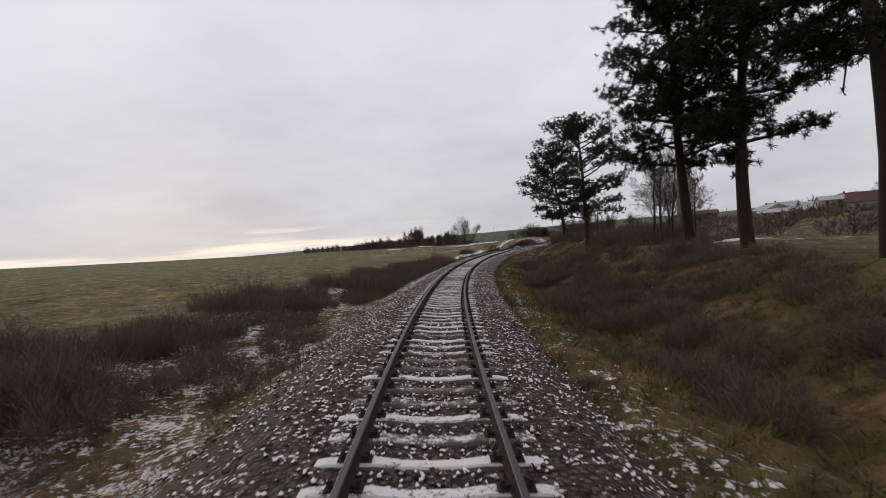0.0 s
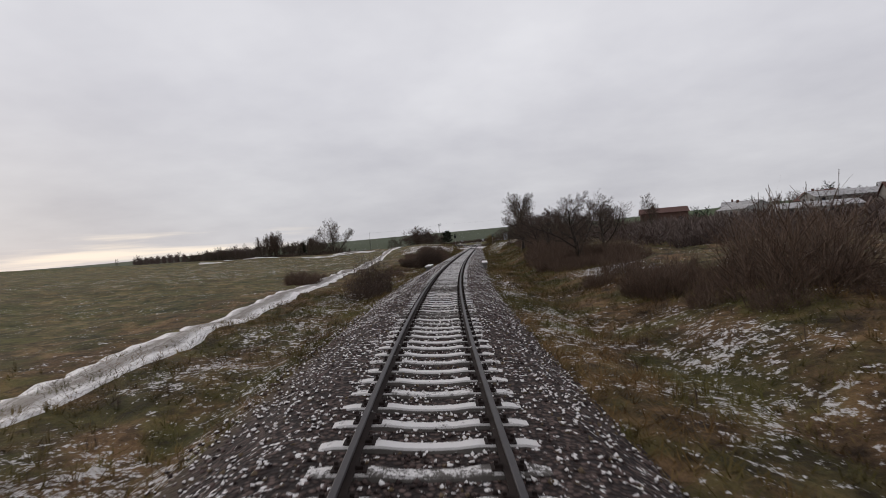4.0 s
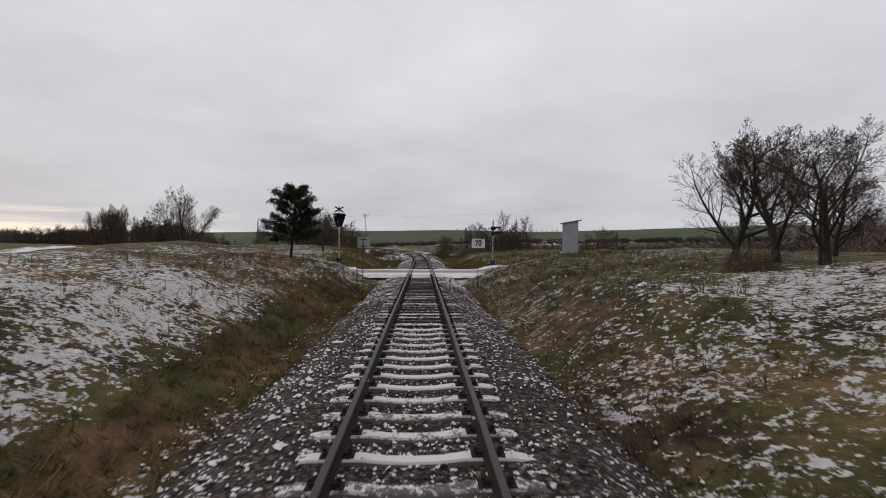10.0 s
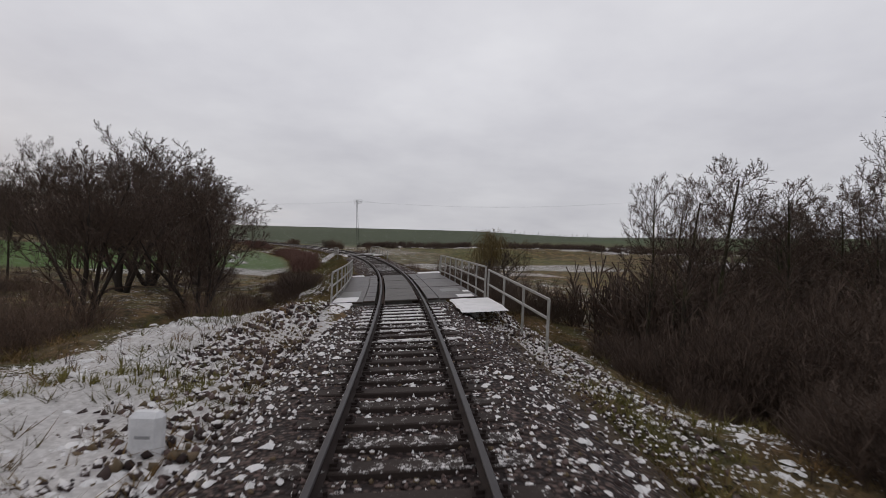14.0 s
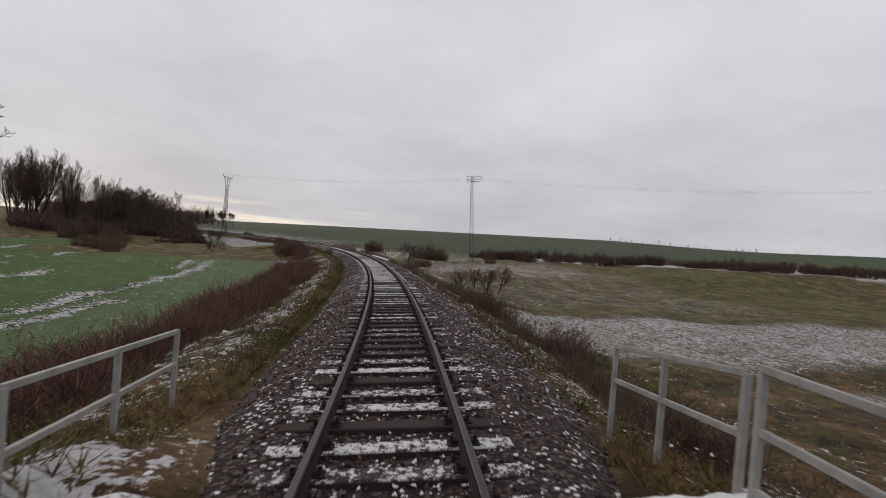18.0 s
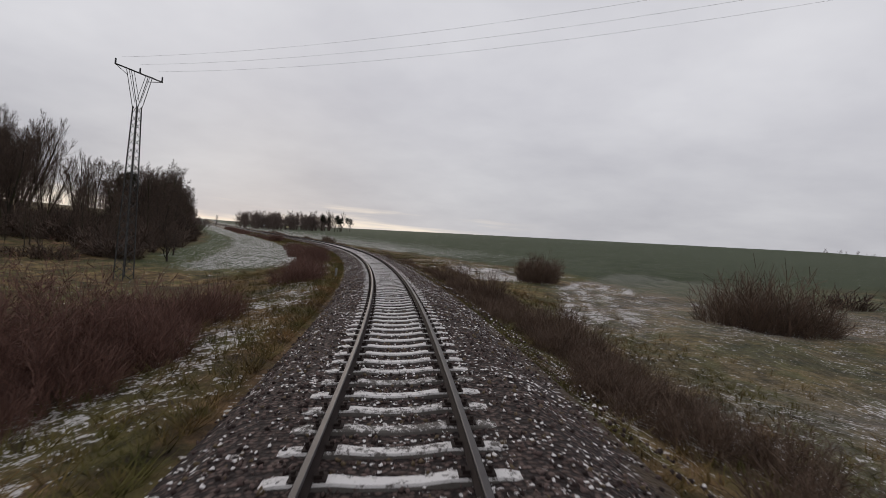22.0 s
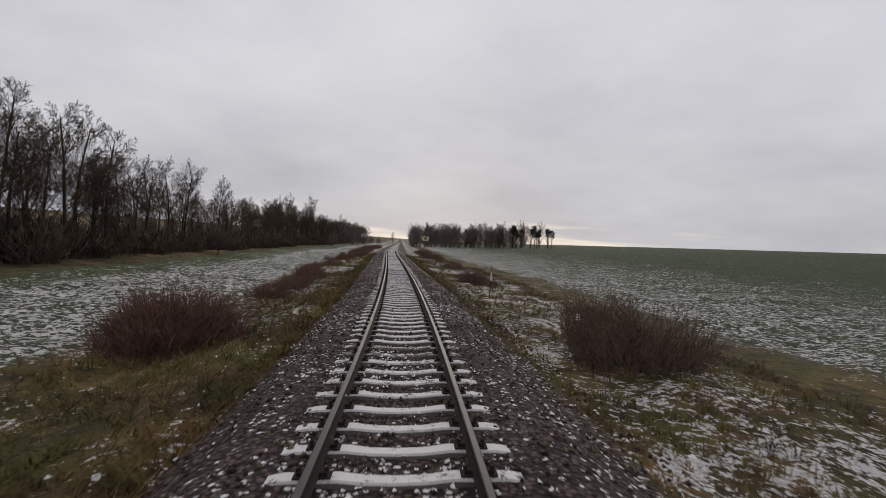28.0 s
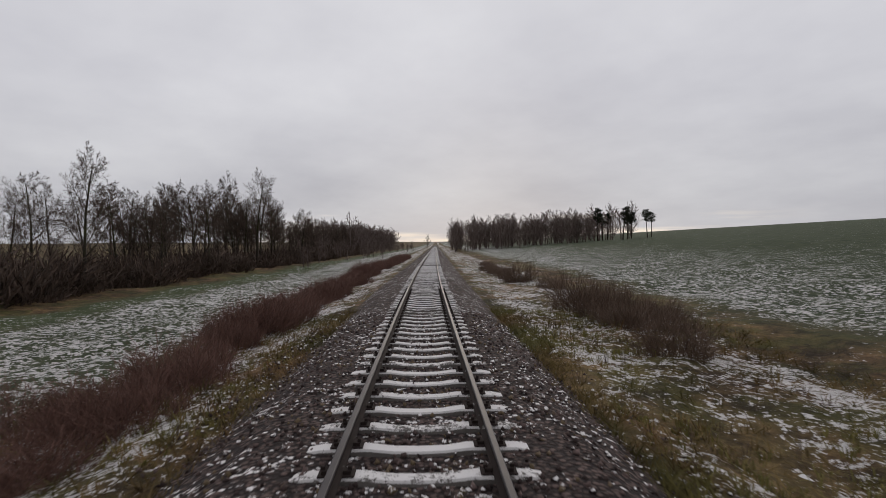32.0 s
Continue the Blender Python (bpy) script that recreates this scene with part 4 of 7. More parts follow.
    m = soft(s, 308, 321, 3) * soft(d, 6.9, 14, 1.5); put(snow, m, .47); put(frost, m, 0)
    lo, hi = 347 + (d - 10) * .06, 362.5 + (d - 10) * .05
    m = soft(d, 8, 75, 1) * np.clip((s - lo) / 1.5, 0, 1) * np.clip((hi - s) / 1.5, 0, 1); put(frost, m, .55); put(snow, m, .66); put(crop, m, .6); put(dry, m, .2)
    m = soft(d, 9.5, 75, 2) * np.clip((s - hi) / 1.5, 0, 1) * np.clip((422 - (d - 44) * .5 - s) / 2, 0, 1); put(dry, m, .9); put(snow, m, .25); put(crop, m, .25)
    m = soft(d, 20, 42, 1.5) * np.clip((s - 334) / 2, 0, 1) * np.clip((lo - 3.5 - s) / 1, 0, 1); put(frost, m, .9); put(snow, m, .6)
    m = soft(s, 284, 330, 6) * soft(d, 11, 33, 3); put(snow, m, .56); put(dry, m, .5)
    m = soft(s + (d - 44) * .5, 416, 434, 3) * soft(d, 25, 200, 6); put(snow, m, .80); put(crop, m, 0)
    m = soft(s, 150, 330, 20) * soft(d, 150, 900, 30); put(crop, m, .8); put(snow, m, .2)
    m = soft(s, 300, 470, 20) * soft(d, 150, 2000, 10); put(crop, m, 1); put(snow, m, .16)
    m = soft(s, 365, 445, 6) * soft(d, 7, 46, 4); put(dry, m, .9); put(crop, m, .22); put(snow, m, .54); put(frost, m, .10)
    m = soft(s, 392, 410, 4) * soft(d, 9, 40, 5); put(snow, m, .60); put(frost, m, .35)
    m = soft(s, 425, 470, 6) * soft(d, 8, 26, 4); put(snow, m, .56); put(dry, m, .7)
    edge = np.interp(s, [418, 423, 430, 436, 442, 450, 458], [8.6, 9.4, 13.4, 15.0, 19.0, 30, 44])
    m = soft(s, 412, 446, 4) * np.clip((d - 4.5) / 1, 0, 1) * np.clip((edge - d) / 1, 0, 1); put(dry, m, 1); put(snow, m, .43); put(crop, m, .1); put(frost, m, 0)
    m = soft(s, 419, 462, 3) * np.clip((d - edge) / .8, 0, 1) * soft(d, 8, 36, 4); put(dry, m, .9); put(crop, m, .1); put(snow, m, .57); put(frost, m, .30)
    for off in (.6, 2.2, 4.2):
        put(snow, trail([(421, 9.0 + off), (427, 11.4 + off), (432, 13.8 + off), (437, 15.6 + off), (442 - off, 19.5 + off), (446 - off, 26)], .3), .74)
    m = soft(s, 440, 455, 3) * soft(d, 9.5, 17, 2); put(snow, m, .72)
    m = soft(s, 400, 470, 8) * soft(d, -40, -6.4, 1); put(dry, m, 1); put(snow, m, .43); put(crop, m, 0)
    # big green field with snow in its rows, right, to the end
    m = np.clip((s - 425) / 20, 0, 1) * np.clip((d - 24 + np.clip((s - 440) / 60, 0, 1) * 13.5) / 3, 0, 1); put(crop, m, 1)
    put(snow, m, .27 + .40 * np.clip(1 - (d - 10) / 42, 0, 1) * np.clip((s - 455) / 40, 0, 1)); put(dry, m, 0)
    # snowy stubble and a green strip, left, to the end
    m = np.clip((s - 438) / 6, 0, 1) * np.clip((np.interp(s, [438, 460, 475, 500], [-4.5, -4.8, -6.6, -7.3]) - d) / 1.0, 0, 1) * np.clip((d + 18) / 3, 0, 1); put(crop, m, .95); put(snow, m, .66)
    m = np.clip((s - 438) / 12, 0, 1) * np.clip((-15.2 - d) / 1.5, 0, 1) * np.clip((d + 23) / 2, 0, 1); put(crop, m, .9); put(snow, m, .46); put(dry, m, .35)
    m = np.clip((s - 438) / 12, 0, 1) * np.clip((-19 - d) / 2, 0, 1); put(crop, m, 0); put(snow, m, .30); put(dry, m, .3)
    m = np.clip((s - 470) / 20, 0, 1) * soft(np.abs(d), 3.2, 6.5, 1); put(dry, m, .25); put(snow, m, np.where(d < 0, np.where(s > 545, .67, .60), .65)); put(dry, m * (d > 0), .5)
    m = soft(s, 452, 476, 4) * soft(d, -8, -3.4, .8); put(snow, m, .72); m = soft(s, 396, 452, 4) * soft(d, -6.0, -3.2, 1); put(snow, m, .62); put(dry, m, .8); m = soft(s, 326, 330, 1.5) * soft(d, -4.4, -2.4, .6); put(snow, m, .9)
    m = np.clip((s - 490) / 10, 0, 1) * soft(d, 3.4, 8.5, 1); put(snow, m, .655)
    m = soft(s, 504, 516, 3) * soft(d, -7, -3.2, 1); put(snow, m, .47); put(dry, m, .95)
    return np.stack([crop, snow, dry, np.clip(frost, 0, 1)], -1)


LANDGRID = []


def z_at(x, y):
    """Height of the sheet near a world point."""
    X, Y, Z = LANDGRID
    return float(Z.ravel()[np.argmin((X - x) ** 2 + (Y - y) ** 2)])


def build_ground():
    s = np.concatenate([-np.geomspace(400, 24, 12), np.arange(-20, 640, 1.25), 640 + np.geomspace(2, 2600, 46)])
    half = np.concatenate([np.arange(0.6, 9, 0.6), np.arange(9, 44, 1.0), 44 + np.geomspace(1.2, 2950, 36)])
    d = np.concatenate([-half[::-1], [0], half])
    S, D = np.meshgrid(s, d, indexing="ij")
    x, y, h, _ = line(S)
    hs = np.interp(S, _SF, _SM)
    w = np.clip((np.abs(D) - 30) / 120, 0, 1)
    hh = h + (hs - h) * w
    X = x + np.cos(h) * np.clip(D, -30, 30) + np.cos(hh) * (D - np.clip(D, -30, 30))
    Y = y + np.sin(h) * np.clip(D, -30, 30) + np.sin(hh) * (D - np.clip(D, -30, 30))
    Z = land(S, D) + rough(X, Y) * np.clip((np.abs(D) - 2.9) / 2.0, 0, 1) * np.clip(1.6 - np.abs(D) / 120, 0.15, 1)
    n, k = S.shape
    LANDGRID.extend((X, Y, Z))
    i = (np.arange(n - 1)[:, None] * k + np.arange(k - 1)).ravel()
    F = np.stack([i, i + 1, i + k + 1, i + k], 1)
    ob = mesh_from("ground", np.stack([X, Y, Z], -1).reshape(-1, 3), F, M_GROUND, uv=np.stack([S, D], -1).reshape(-1, 2), smooth=True)
    c = cover(S, D).reshape(-1, 4).astype(np.float32)
    a = ob.data.color_attributes.new("cover", "FLOAT_COLOR", "POINT")
    a.data.foreach_set("color", c.ravel())
    tagged(ob, "rolling winter farmland, brown grass, crop and patchy snow", "ground", kind="structure")


build_ground()

# ---- track: ballast, rails, sleepers ----
DECKS = ((270.0, 283.0), (321.0, 327.0))
BED = [(-3.0, -.76), (-2.6, -.62), (-2.2, -.42), (-1.85, -.24), (-1.6, -.20), (-1.25, -.19), (-.9, -.21), (-.45, -.24), (0, -.25)]
BED = np.array(BED + [(-a, b) for a, b in BED[-2::-1]])
for s0, s1 in ((-60, 270), (283, 321), (327, 1400)):
    g = np.concatenate([np.arange(s0, min(s1, 700), 1.0), np.arange(700, s1, 12.0) if s1 > 700 else [], [s1]])
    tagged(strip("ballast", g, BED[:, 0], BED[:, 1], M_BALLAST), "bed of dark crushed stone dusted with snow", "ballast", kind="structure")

RAIL = [(-.062, -.155), (.062, -.155), (.062, -.143), (.012, -.125), (.009, -.045), (.034, -.034), (.034, -.006), (.026, 0), (-.026, 0), (-.034, -.006), (-.034, -.034), (-.009, -.045), (-.012, -.125), (-.062, -.143), (-.062, -.155)]
railway = tagged(new("railway_track"), "single railway track with rusty rails and snowy sleepers", "railway track", kind="structure")


def build_rail(side):
    s = np.concatenate([np.arange(-60, 700, 0.8), np.arange(700, 1400, 10.0)])
    prof = np.array(RAIL)
    S, J = np.meshgrid(s, np.arange(len(prof)), indexing="ij")
    P = on_track(S, side * 0.7525 + prof[J, 0], prof[J, 1])
    n, k = S.shape
    i = (np.arange(n - 1)[:, None] * k + np.arange(k - 1)).ravel()
    j = np.tile(np.arange(k - 1), n - 1)
    F = np.stack([i, i + 1, i + k + 1, i + k], 1)
    mesh_from("rail", P.reshape(-1, 3), F, [M_WEB, M_HEAD], ((j >= 5) & (j <= 9)).astype(int), np.stack([S, J * 0.05 + side], -1).reshape(-1, 2), parent=railway)


build_rail(-1)
build_rail(1)



def guard_rail(side):
    """A check rail inside each running rail across the road, with its dark groove."""
    s = np.arange(210.9, 218.9, 0.8)
    e = np.clip(np.minimum(s - 210.9, s[-1] - s) / .8, 0, 1)
    prof = np.array([(-.03, -.14), (-.03, -.012), (-.022, -.004), (.022, -.004), (.03, -.012), (.03, -.14)])
    S, J = np.meshgrid(s, np.arange(len(prof)), indexing="ij")
    P = on_track(S, side * (.7525 - .125 - .06 * (1 - e[:, None])) + prof[J, 0], prof[J, 1])
    n, k = S.shape
    i = (np.arange(n - 1)[:, None] * k + np.arange(k - 1)).ravel()
    strip("groove_filling", s, np.array([.60, .66, .70]) * side if side > 0 else np.array([-.70, -.66, -.60]), np.array([-.008, -.03, -.03]) if side > 0 else np.array([-.03, -.03, -.008]), M_WEB, parent=railway)
    strip("packed_dirt", s, (np.array([.79, .86, .93]) if side > 0 else np.array([-.93, -.86, -.79])), np.array([-.018, -.012, -.03]) if side > 0 else np.array([-.03, -.012, -.018]), M_PLANK, parent=railway)
    mesh_from("guard_rail", P.reshape(-1, 3), np.stack([i, i + 1, i + k + 1, i + k], 1), M_WEB, uv=np.stack([S, J * .05], -1).reshape(-1, 2), parent=railway)


guard_rail(-1)
guard_rail(1)

PITCH = 0.62
rng = np.random.default_rng(4)


def sleeper_shape():
    """A concrete sleeper: raised under the rails, sagging between them, tapered to its top."""
    bm = bmesh.new()
    prof = [(-1.28, -.215, .075), (-1.02, -.170, .085), (-.52, -.166, .085), (-.28, -.196, .075), (0, -.204, .075),
            (.28, -.196, .075), (.52, -.166, .085), (1.02, -.170, .085), (1.28, -.215, .075)]
    rings = []
    for x, z, w in prof:
        rings.append([bm.verts.new(p) for p in ((x, -.145, -.36), (x, -w - .02, z - .02), (x, -w, z), (x, w, z), (x, w + .02, z - .02), (x, .145, -.36))])
    for p, q in zip(rings, rings[1:]):
        for i in range(5):
            bm.faces.new((p[i], q[i], q[i + 1], p[i + 1]))
    bm.faces.new(rings[0])
    bm.faces.new(rings[-1][::-1])
    bmesh.ops.recalc_face_normals(bm, faces=bm.faces[:])
    return bm


def timber_shape():
    bm = bmesh.new()
    box(bm, -1.28, 1.28, -.13, .13, -.36, -.17, 0.015)
    return bm


def bar_arrays(bm):
    bm.verts.ensure_lookup_table()
    bmesh.ops.triangulate(bm, faces=bm.faces[:])
    v = np.array([x.co[:] for x in bm.verts])
    f = np.array([[x.index for x in y.verts] for y in bm.faces])
    bm.free()
    return v, f


def lay(shape, S, dd=None, turn=None):
    """Copies of a small shape along the track, joined into arrays."""
    v, f = shape
    x, y, h, c = line(S)
    if turn is not None:
        h = h + turn
    if dd is not None:
        x, y = x + np.cos(h) * dd, y + np.sin(h) * dd
    lx, lz = v[:, 0] * np.cos(c)[:, None] - v[:, 2] * np.sin(c)[:, None], v[:, 2] * np.cos(c)[:, None] + v[:, 0] * np.sin(c)[:, None]
    X = x[:, None] + np.cos(h)[:, None] * lx - np.sin(h)[:, None] * v[:, 1]
    Y = y[:, None] + np.sin(h)[:, None] * lx + np.cos(h)[:, None] * v[:, 1]
    V = np.stack([X, Y, lz], -1).reshape(-1, 3)
    F = (f[None] + (np.arange(len(S)) * len(v))[:, None, None]).reshape(-1, 3)
    return V, F


def build_sleepers():
    S = np.arange(-18, 900, PITCH)
    keep = np.ones(len(S), bool)
    for a, b in DECKS + ((211.3, 218.2),):
        keep &= ~((S > a + 0.1) & (S < b - 0.1))
    S = S[keep]
    S = S + rng.normal(0, .012, len(S))
    near = (S > 2) & (S < 185)
    bm = sleeper_shape()
    me = bpy.data.meshes.new("sleeper")
    bm.to_mesh(me)
    bm.free()
    me.materials.append(M_SLEEPER)
    for s in S[near]:
        ob = new("sleeper", me)
        x, y, h, c = line(s)
        ob.matrix_world = Matrix.Translation((x, y, rng.normal(0, .004))) @ Matrix.Rotation(float(h) + rng.normal(0, .008), 4, "Z") @ Matrix.Rotation(-float(c), 4, "Y")
        ob.parent = railway
    timber = ~near & (((S > 193) & (S < 213)) | ((S > 221) & (S < 351)))
    rest = ~near & ~timber
    V, F = lay(bar_arrays(sleeper_shape()), S[rest], None, rng.normal(0, .008, rest.sum()))
    tagged(mesh_from("sleepers", V, F, M_SLEEPER, parent=railway), kind="stuff")
    V, F = lay(bar_arrays(timber_shape()), S[timber], None, rng.normal(0, .012, timber.sum()))
    tagged(mesh_from("timber_sleepers", V, F, M_TIMBER, parent=railway), kind="stuff")
    # base plates with their screws beside each rail
    bm = bmesh.new()
    for side in (-1, 1):
        c = side * .7525
        box(bm, c - .17, c + .17, -.08, .08, -.167, -.150, .006)
        for e in (-1, 1):
            box(bm, c + e * .10 - .035, c + e * .10 + .035, -.045, .045, -.152, -.115)
            box(bm, c + e * .125 - .018, c + e * .125 + .018, -.018, .018, -.13, -.085)
    V, F = lay(bar_arrays(bm), S[S < 600])
    tagged(mesh_from("rail_fastenings", V, F, M_WEB, parent=railway), kind="stuff")


build_sleepers()


def scatter_stones(name, label, count, seed, s0=-6, s1=592, span=None, big=.018, top=.046):
    """Broken stones lying on the bed or bank, six-cornered lumps."""
    r = np.random.default_rng(seed)
    s = r.uniform(s0, s1, count)
    d = np.where(r.random(count) < .34, r.uniform(-.68, .68, count), r.choice([-1, 1], count) * (.85 + 2.45 * r.random(count) ** 1.1))
    if span:
        d = r.uniform(*span, count)
    ok = np.ones(count, bool)
    for a, b in DECKS + ((211.2, 218.3),):
        ok &= ~((s > a - .05) & (s < b + .05))
    s, d = s[ok], d[ok]
    n = len(s)
    z = np.where(np.abs(d) < 2.95, np.interp(d, BED[:, 0], BED[:, 1]), land(s, d) + .01)
    base = np.array([(1, 0, 0), (0, 1, 0), (-1, 0, 0), (0, -1, 0), (0, 0, 1), (0, 0, -1)], float)
    tri = np.array([(0, 1, 4), (1, 2, 4), (2, 3, 4), (3, 0, 4), (1, 0, 5), (2, 1, 5), (3, 2, 5), (0, 3, 5)])
    size = r.uniform(big, top, n)
    v = base[None] * (size[:, None, None] * r.uniform(.55, 1.25, (n, 6, 1))) + r.normal(0, .006, (n, 6, 3))
    a, t = r.uniform(0, 6.28, n), r.uniform(-.9, .9, n)
    ca, sa, ct, st = np.cos(a)[:, None], np.sin(a)[:, None], np.cos(t)[:, None], np.sin(t)[:, None]
    y1, z1 = v[..., 1] * ct - v[..., 2] * st, v[..., 1] * st + v[..., 2] * ct
    x2, y2 = v[..., 0] * ca - y1 * sa, v[..., 0] * sa + y1 * ca
    P = on_track(s, d, z + size * .3)
    if span:
        P[:, 2] = land(s, d) + size * .4
    V = (P[:, None] + np.stack([x2, y2, z1], -1)).reshape(-1, 3)
    F = (tri[None] + (np.arange(n) * 6)[:, None, None]).reshape(-1, 3)
    tagged(mesh_from(name, V, F, M_STONE, smooth=True), label, "stones", kind="stuff")


scatter_stones("ballast_stones", "loose crushed stones, dark with caps of snow", 215000, 5)
scatter_stones("bank_stones", "rough stones under snow on the bank before the bridge", 3600, 6, 252, 271, (-6.2, -2.4), .03, .10)
scatter_stones("bank_stones", "rough stones under snow beside the bridge approach", 1800, 8, 252, 271, (2.4, 4.6), .03, .08)


# ---- road over the level crossing ----
def build_road(name, pts, widths, label, lift=0.05):
    pts = np.array(pts, float)
    t = np.concatenate([[0], np.cumsum(np.hypot(*np.diff(pts, axis=0).T))])
    q = np.arange(0, t[-1], 0.7)
    c = np.stack([np.interp(q, t, pts[:, 0]), np.interp(q, t, pts[:, 1])], 1)
    for _ in range(3):
        c[1:-1] = (c[:-2] + 2 * c[1:-1] + c[2:]) / 4
    w = np.interp(q, t, widths)
    g = np.gradient(c, axis=0)
    g /= np.hypot(*g.T)[:, None]
    e = np.linspace(-1, 1, 13)
    wob = 1 + 0.05 * np.sin(q * 1.3) + 0.04 * np.sin(q * 2.9 + 1)
    S = c[:, :1] + -g[:, 1:] * e * (w * wob / 2)[:, None]
    D = c[:, 1:] + g[:, :1] * e * (w * wob / 2)[:, None]
    x, y, h, _ = line(S)
    X, Y = x + np.cos(h) * D, y + np.sin(h) * D
    Z = land(S, D) + rough(X, Y) * np.clip((np.abs(D) - 2.9) / 2.0, 0, 1) + lift + 0.05 * (1 - e ** 2)
    near = np.clip((4.5 - np.abs(D)) / 1.5, 0, 1)
    Z = Z * (1 - near) + (-0.02) * near
    Z = np.where(np.abs(e) > .99, Z - 0.22, Z)
    n, k = S.shape
    i = (np.arange(n - 1)[:, None] * k + np.arange(k - 1)).ravel()
    ob = mesh_from(name, np.stack([X, Y, Z], -1).reshape(-1, 3), np.stack([i, i + 1, i + k + 1, i + k], 1), M_ROAD,
                   uv=np.stack([np.broadcast_to(q[:, None], S.shape), np.broadcast_to(e * 3.5, S.shape)], -1).reshape(-1, 2), smooth=True)
    a = ob.data.attributes.new("edge", "FLOAT", "POINT")
    a.data.foreach_set("value", np.broadcast_to(e, S.shape).ravel().astype(np.float32))
    tagged(ob, label, "road", kind="structure")


build_road("road", [(224, 90), (221.5, 40), (218.4, 16), (216.2, 8), (214.9, 2), (214.8, -2), (215.8, -6), (219.2, -12), (224.5, -20), (229, -29), (229, -39), (221, -54), (206, -77)],
           [5, 5.5, 6, 5.8, 6.4, 6.6, 7.2, 8.0, 7.4, 6.4, 5.8, 5, 5], "narrow asphalt lane with slush and snowy edges")
build_road("lane", [(219.5, -15), (216.5, -24), (212, -34), (206, -48)], [4, 5, 4, 3.5], "side branch of the lane under packed snow", 0.07)
build_road("field_track", [(60, -9.5), (94, -10.4), (103, -11), (110, -12.4), (120, -12.9), (146, -15.8), (162, -18.4), (185, -20.8), (200, -22.2), (213, -20.5)], [2.5] * 10, "farm track white with trodden snow", 0.03)

M_PYLON = simple("grey_pylon_steel", (0.035, 0.034, 0.034), (0.08, 0.078, 0.076), 4, 0.7, 0.3)

# ---- helpers for small built things ----
def frame_box(th, name, mat, *args, **kw):
    bm = bmesh.new()
    box(bm, *args, **kw)
    return part(name, bm, mat, th)


def rods(th, name, mat, *bars, sides=8):
    bm = bmesh.new()
    for a, b, r in bars:
        rod(bm, a, b, r, sides=sides)
    return part(name, bm, mat, th)


def letters(text, size, mat, parent, name, m):
    """Characters cut as thin solid letters in the built-in font."""
    cu = bpy.data.curves.new(name, "FONT")
    cu.body, cu.size, cu.extrude = text, size, 0.004
    cu.align_x, cu.align_y, cu.offset = "CENTER", "CENTER", 0.012
    tmp = new("tmp", cu)
    me = bpy.data.meshes.new_from_object(tmp.evaluated_get(bpy.context.evaluated_depsgraph_get()))
    bpy.data.objects.remove(tmp)
    me.materials.clear()
    me.materials.append(mat)
    ob = new(name, me)
    ob.parent = parent
    ob.matrix_local = m
    return ob


# faces the oncoming train: local -y is towards it
FACING = Matrix.Rotation(radians(90), 4, "X")


def speed_board(s, d, zc, text, w, h, board, post_h, post_mat, label, group):
    gz = ground_z(s, d)
    th = thing("speed_sign", spot(s, d), label, "railway sign", group)
    zc -= gz
    frame_box(th, "board", board, -w / 2, w / 2, -.015, .015, zc - h / 2, zc + h / 2, bevel=.006)
    letters(text, h * .86, M_BLACK, th, "number", Matrix.Translation((0, -.020, zc)) @ FACING @ Matrix.Diagonal((.82, 1, 1, 1)))
    rods(th, "post", post_mat, ((0, .045, -.3), (0, .045, zc + h / 2 - .03), .016))
    for q in (-.3, .3):
        frame_box(th, "bracket", M_STEEL, -w * .35, w * .35, .015, .045, zc + q * h - .015, zc + q * h + .015, bevel=.004)
    return th


speed_board(204, 2.72, 1.95, "70", .62, .44, M_WHITE, 1.5, M_RUSTRAIL, "white railway speed board with black figures on a short post", "speed boards")
speed_board(556.5, 3.15, 2.35, "80", .62, .44, M_CREAM, 2.4, M_PYLON, "cream railway speed board with black figures on a tall post", "speed boards")


def board_back(s, d, zc, w, h, legs, label):
    """A board for the other direction, seen from behind with its braces."""
    gz = ground_z(s, d)
    th = thing("line_sign", spot(s, d), label, "railway sign", "signs seen from behind")
    zc -= gz
    frame_box(th, "board", M_GREYBOARD, -w / 2, w / 2, .0, .02, zc - h / 2, zc + h / 2, bevel=.005)
    for q in (-.32, .32):
        frame_box(th, "brace", M_BLACK, -w * .26, w * .26, -.035, -.002, zc + q * h - .02, zc + q * h + .02, bevel=.005)
    for x in legs:
        rods(th, "post", M_RUSTRAIL, ((x, -.055, -.3), (x, -.055, zc + h / 2), .02))


board_back(204.3, -2.75, 1.94, .62, .50, (0.0, -.28), "grey back of a railway board on two thin posts")
board_back(558.3, -3.3, 2.24, .55, .45, (0.0,), "pale back of a railway board on a steel post")


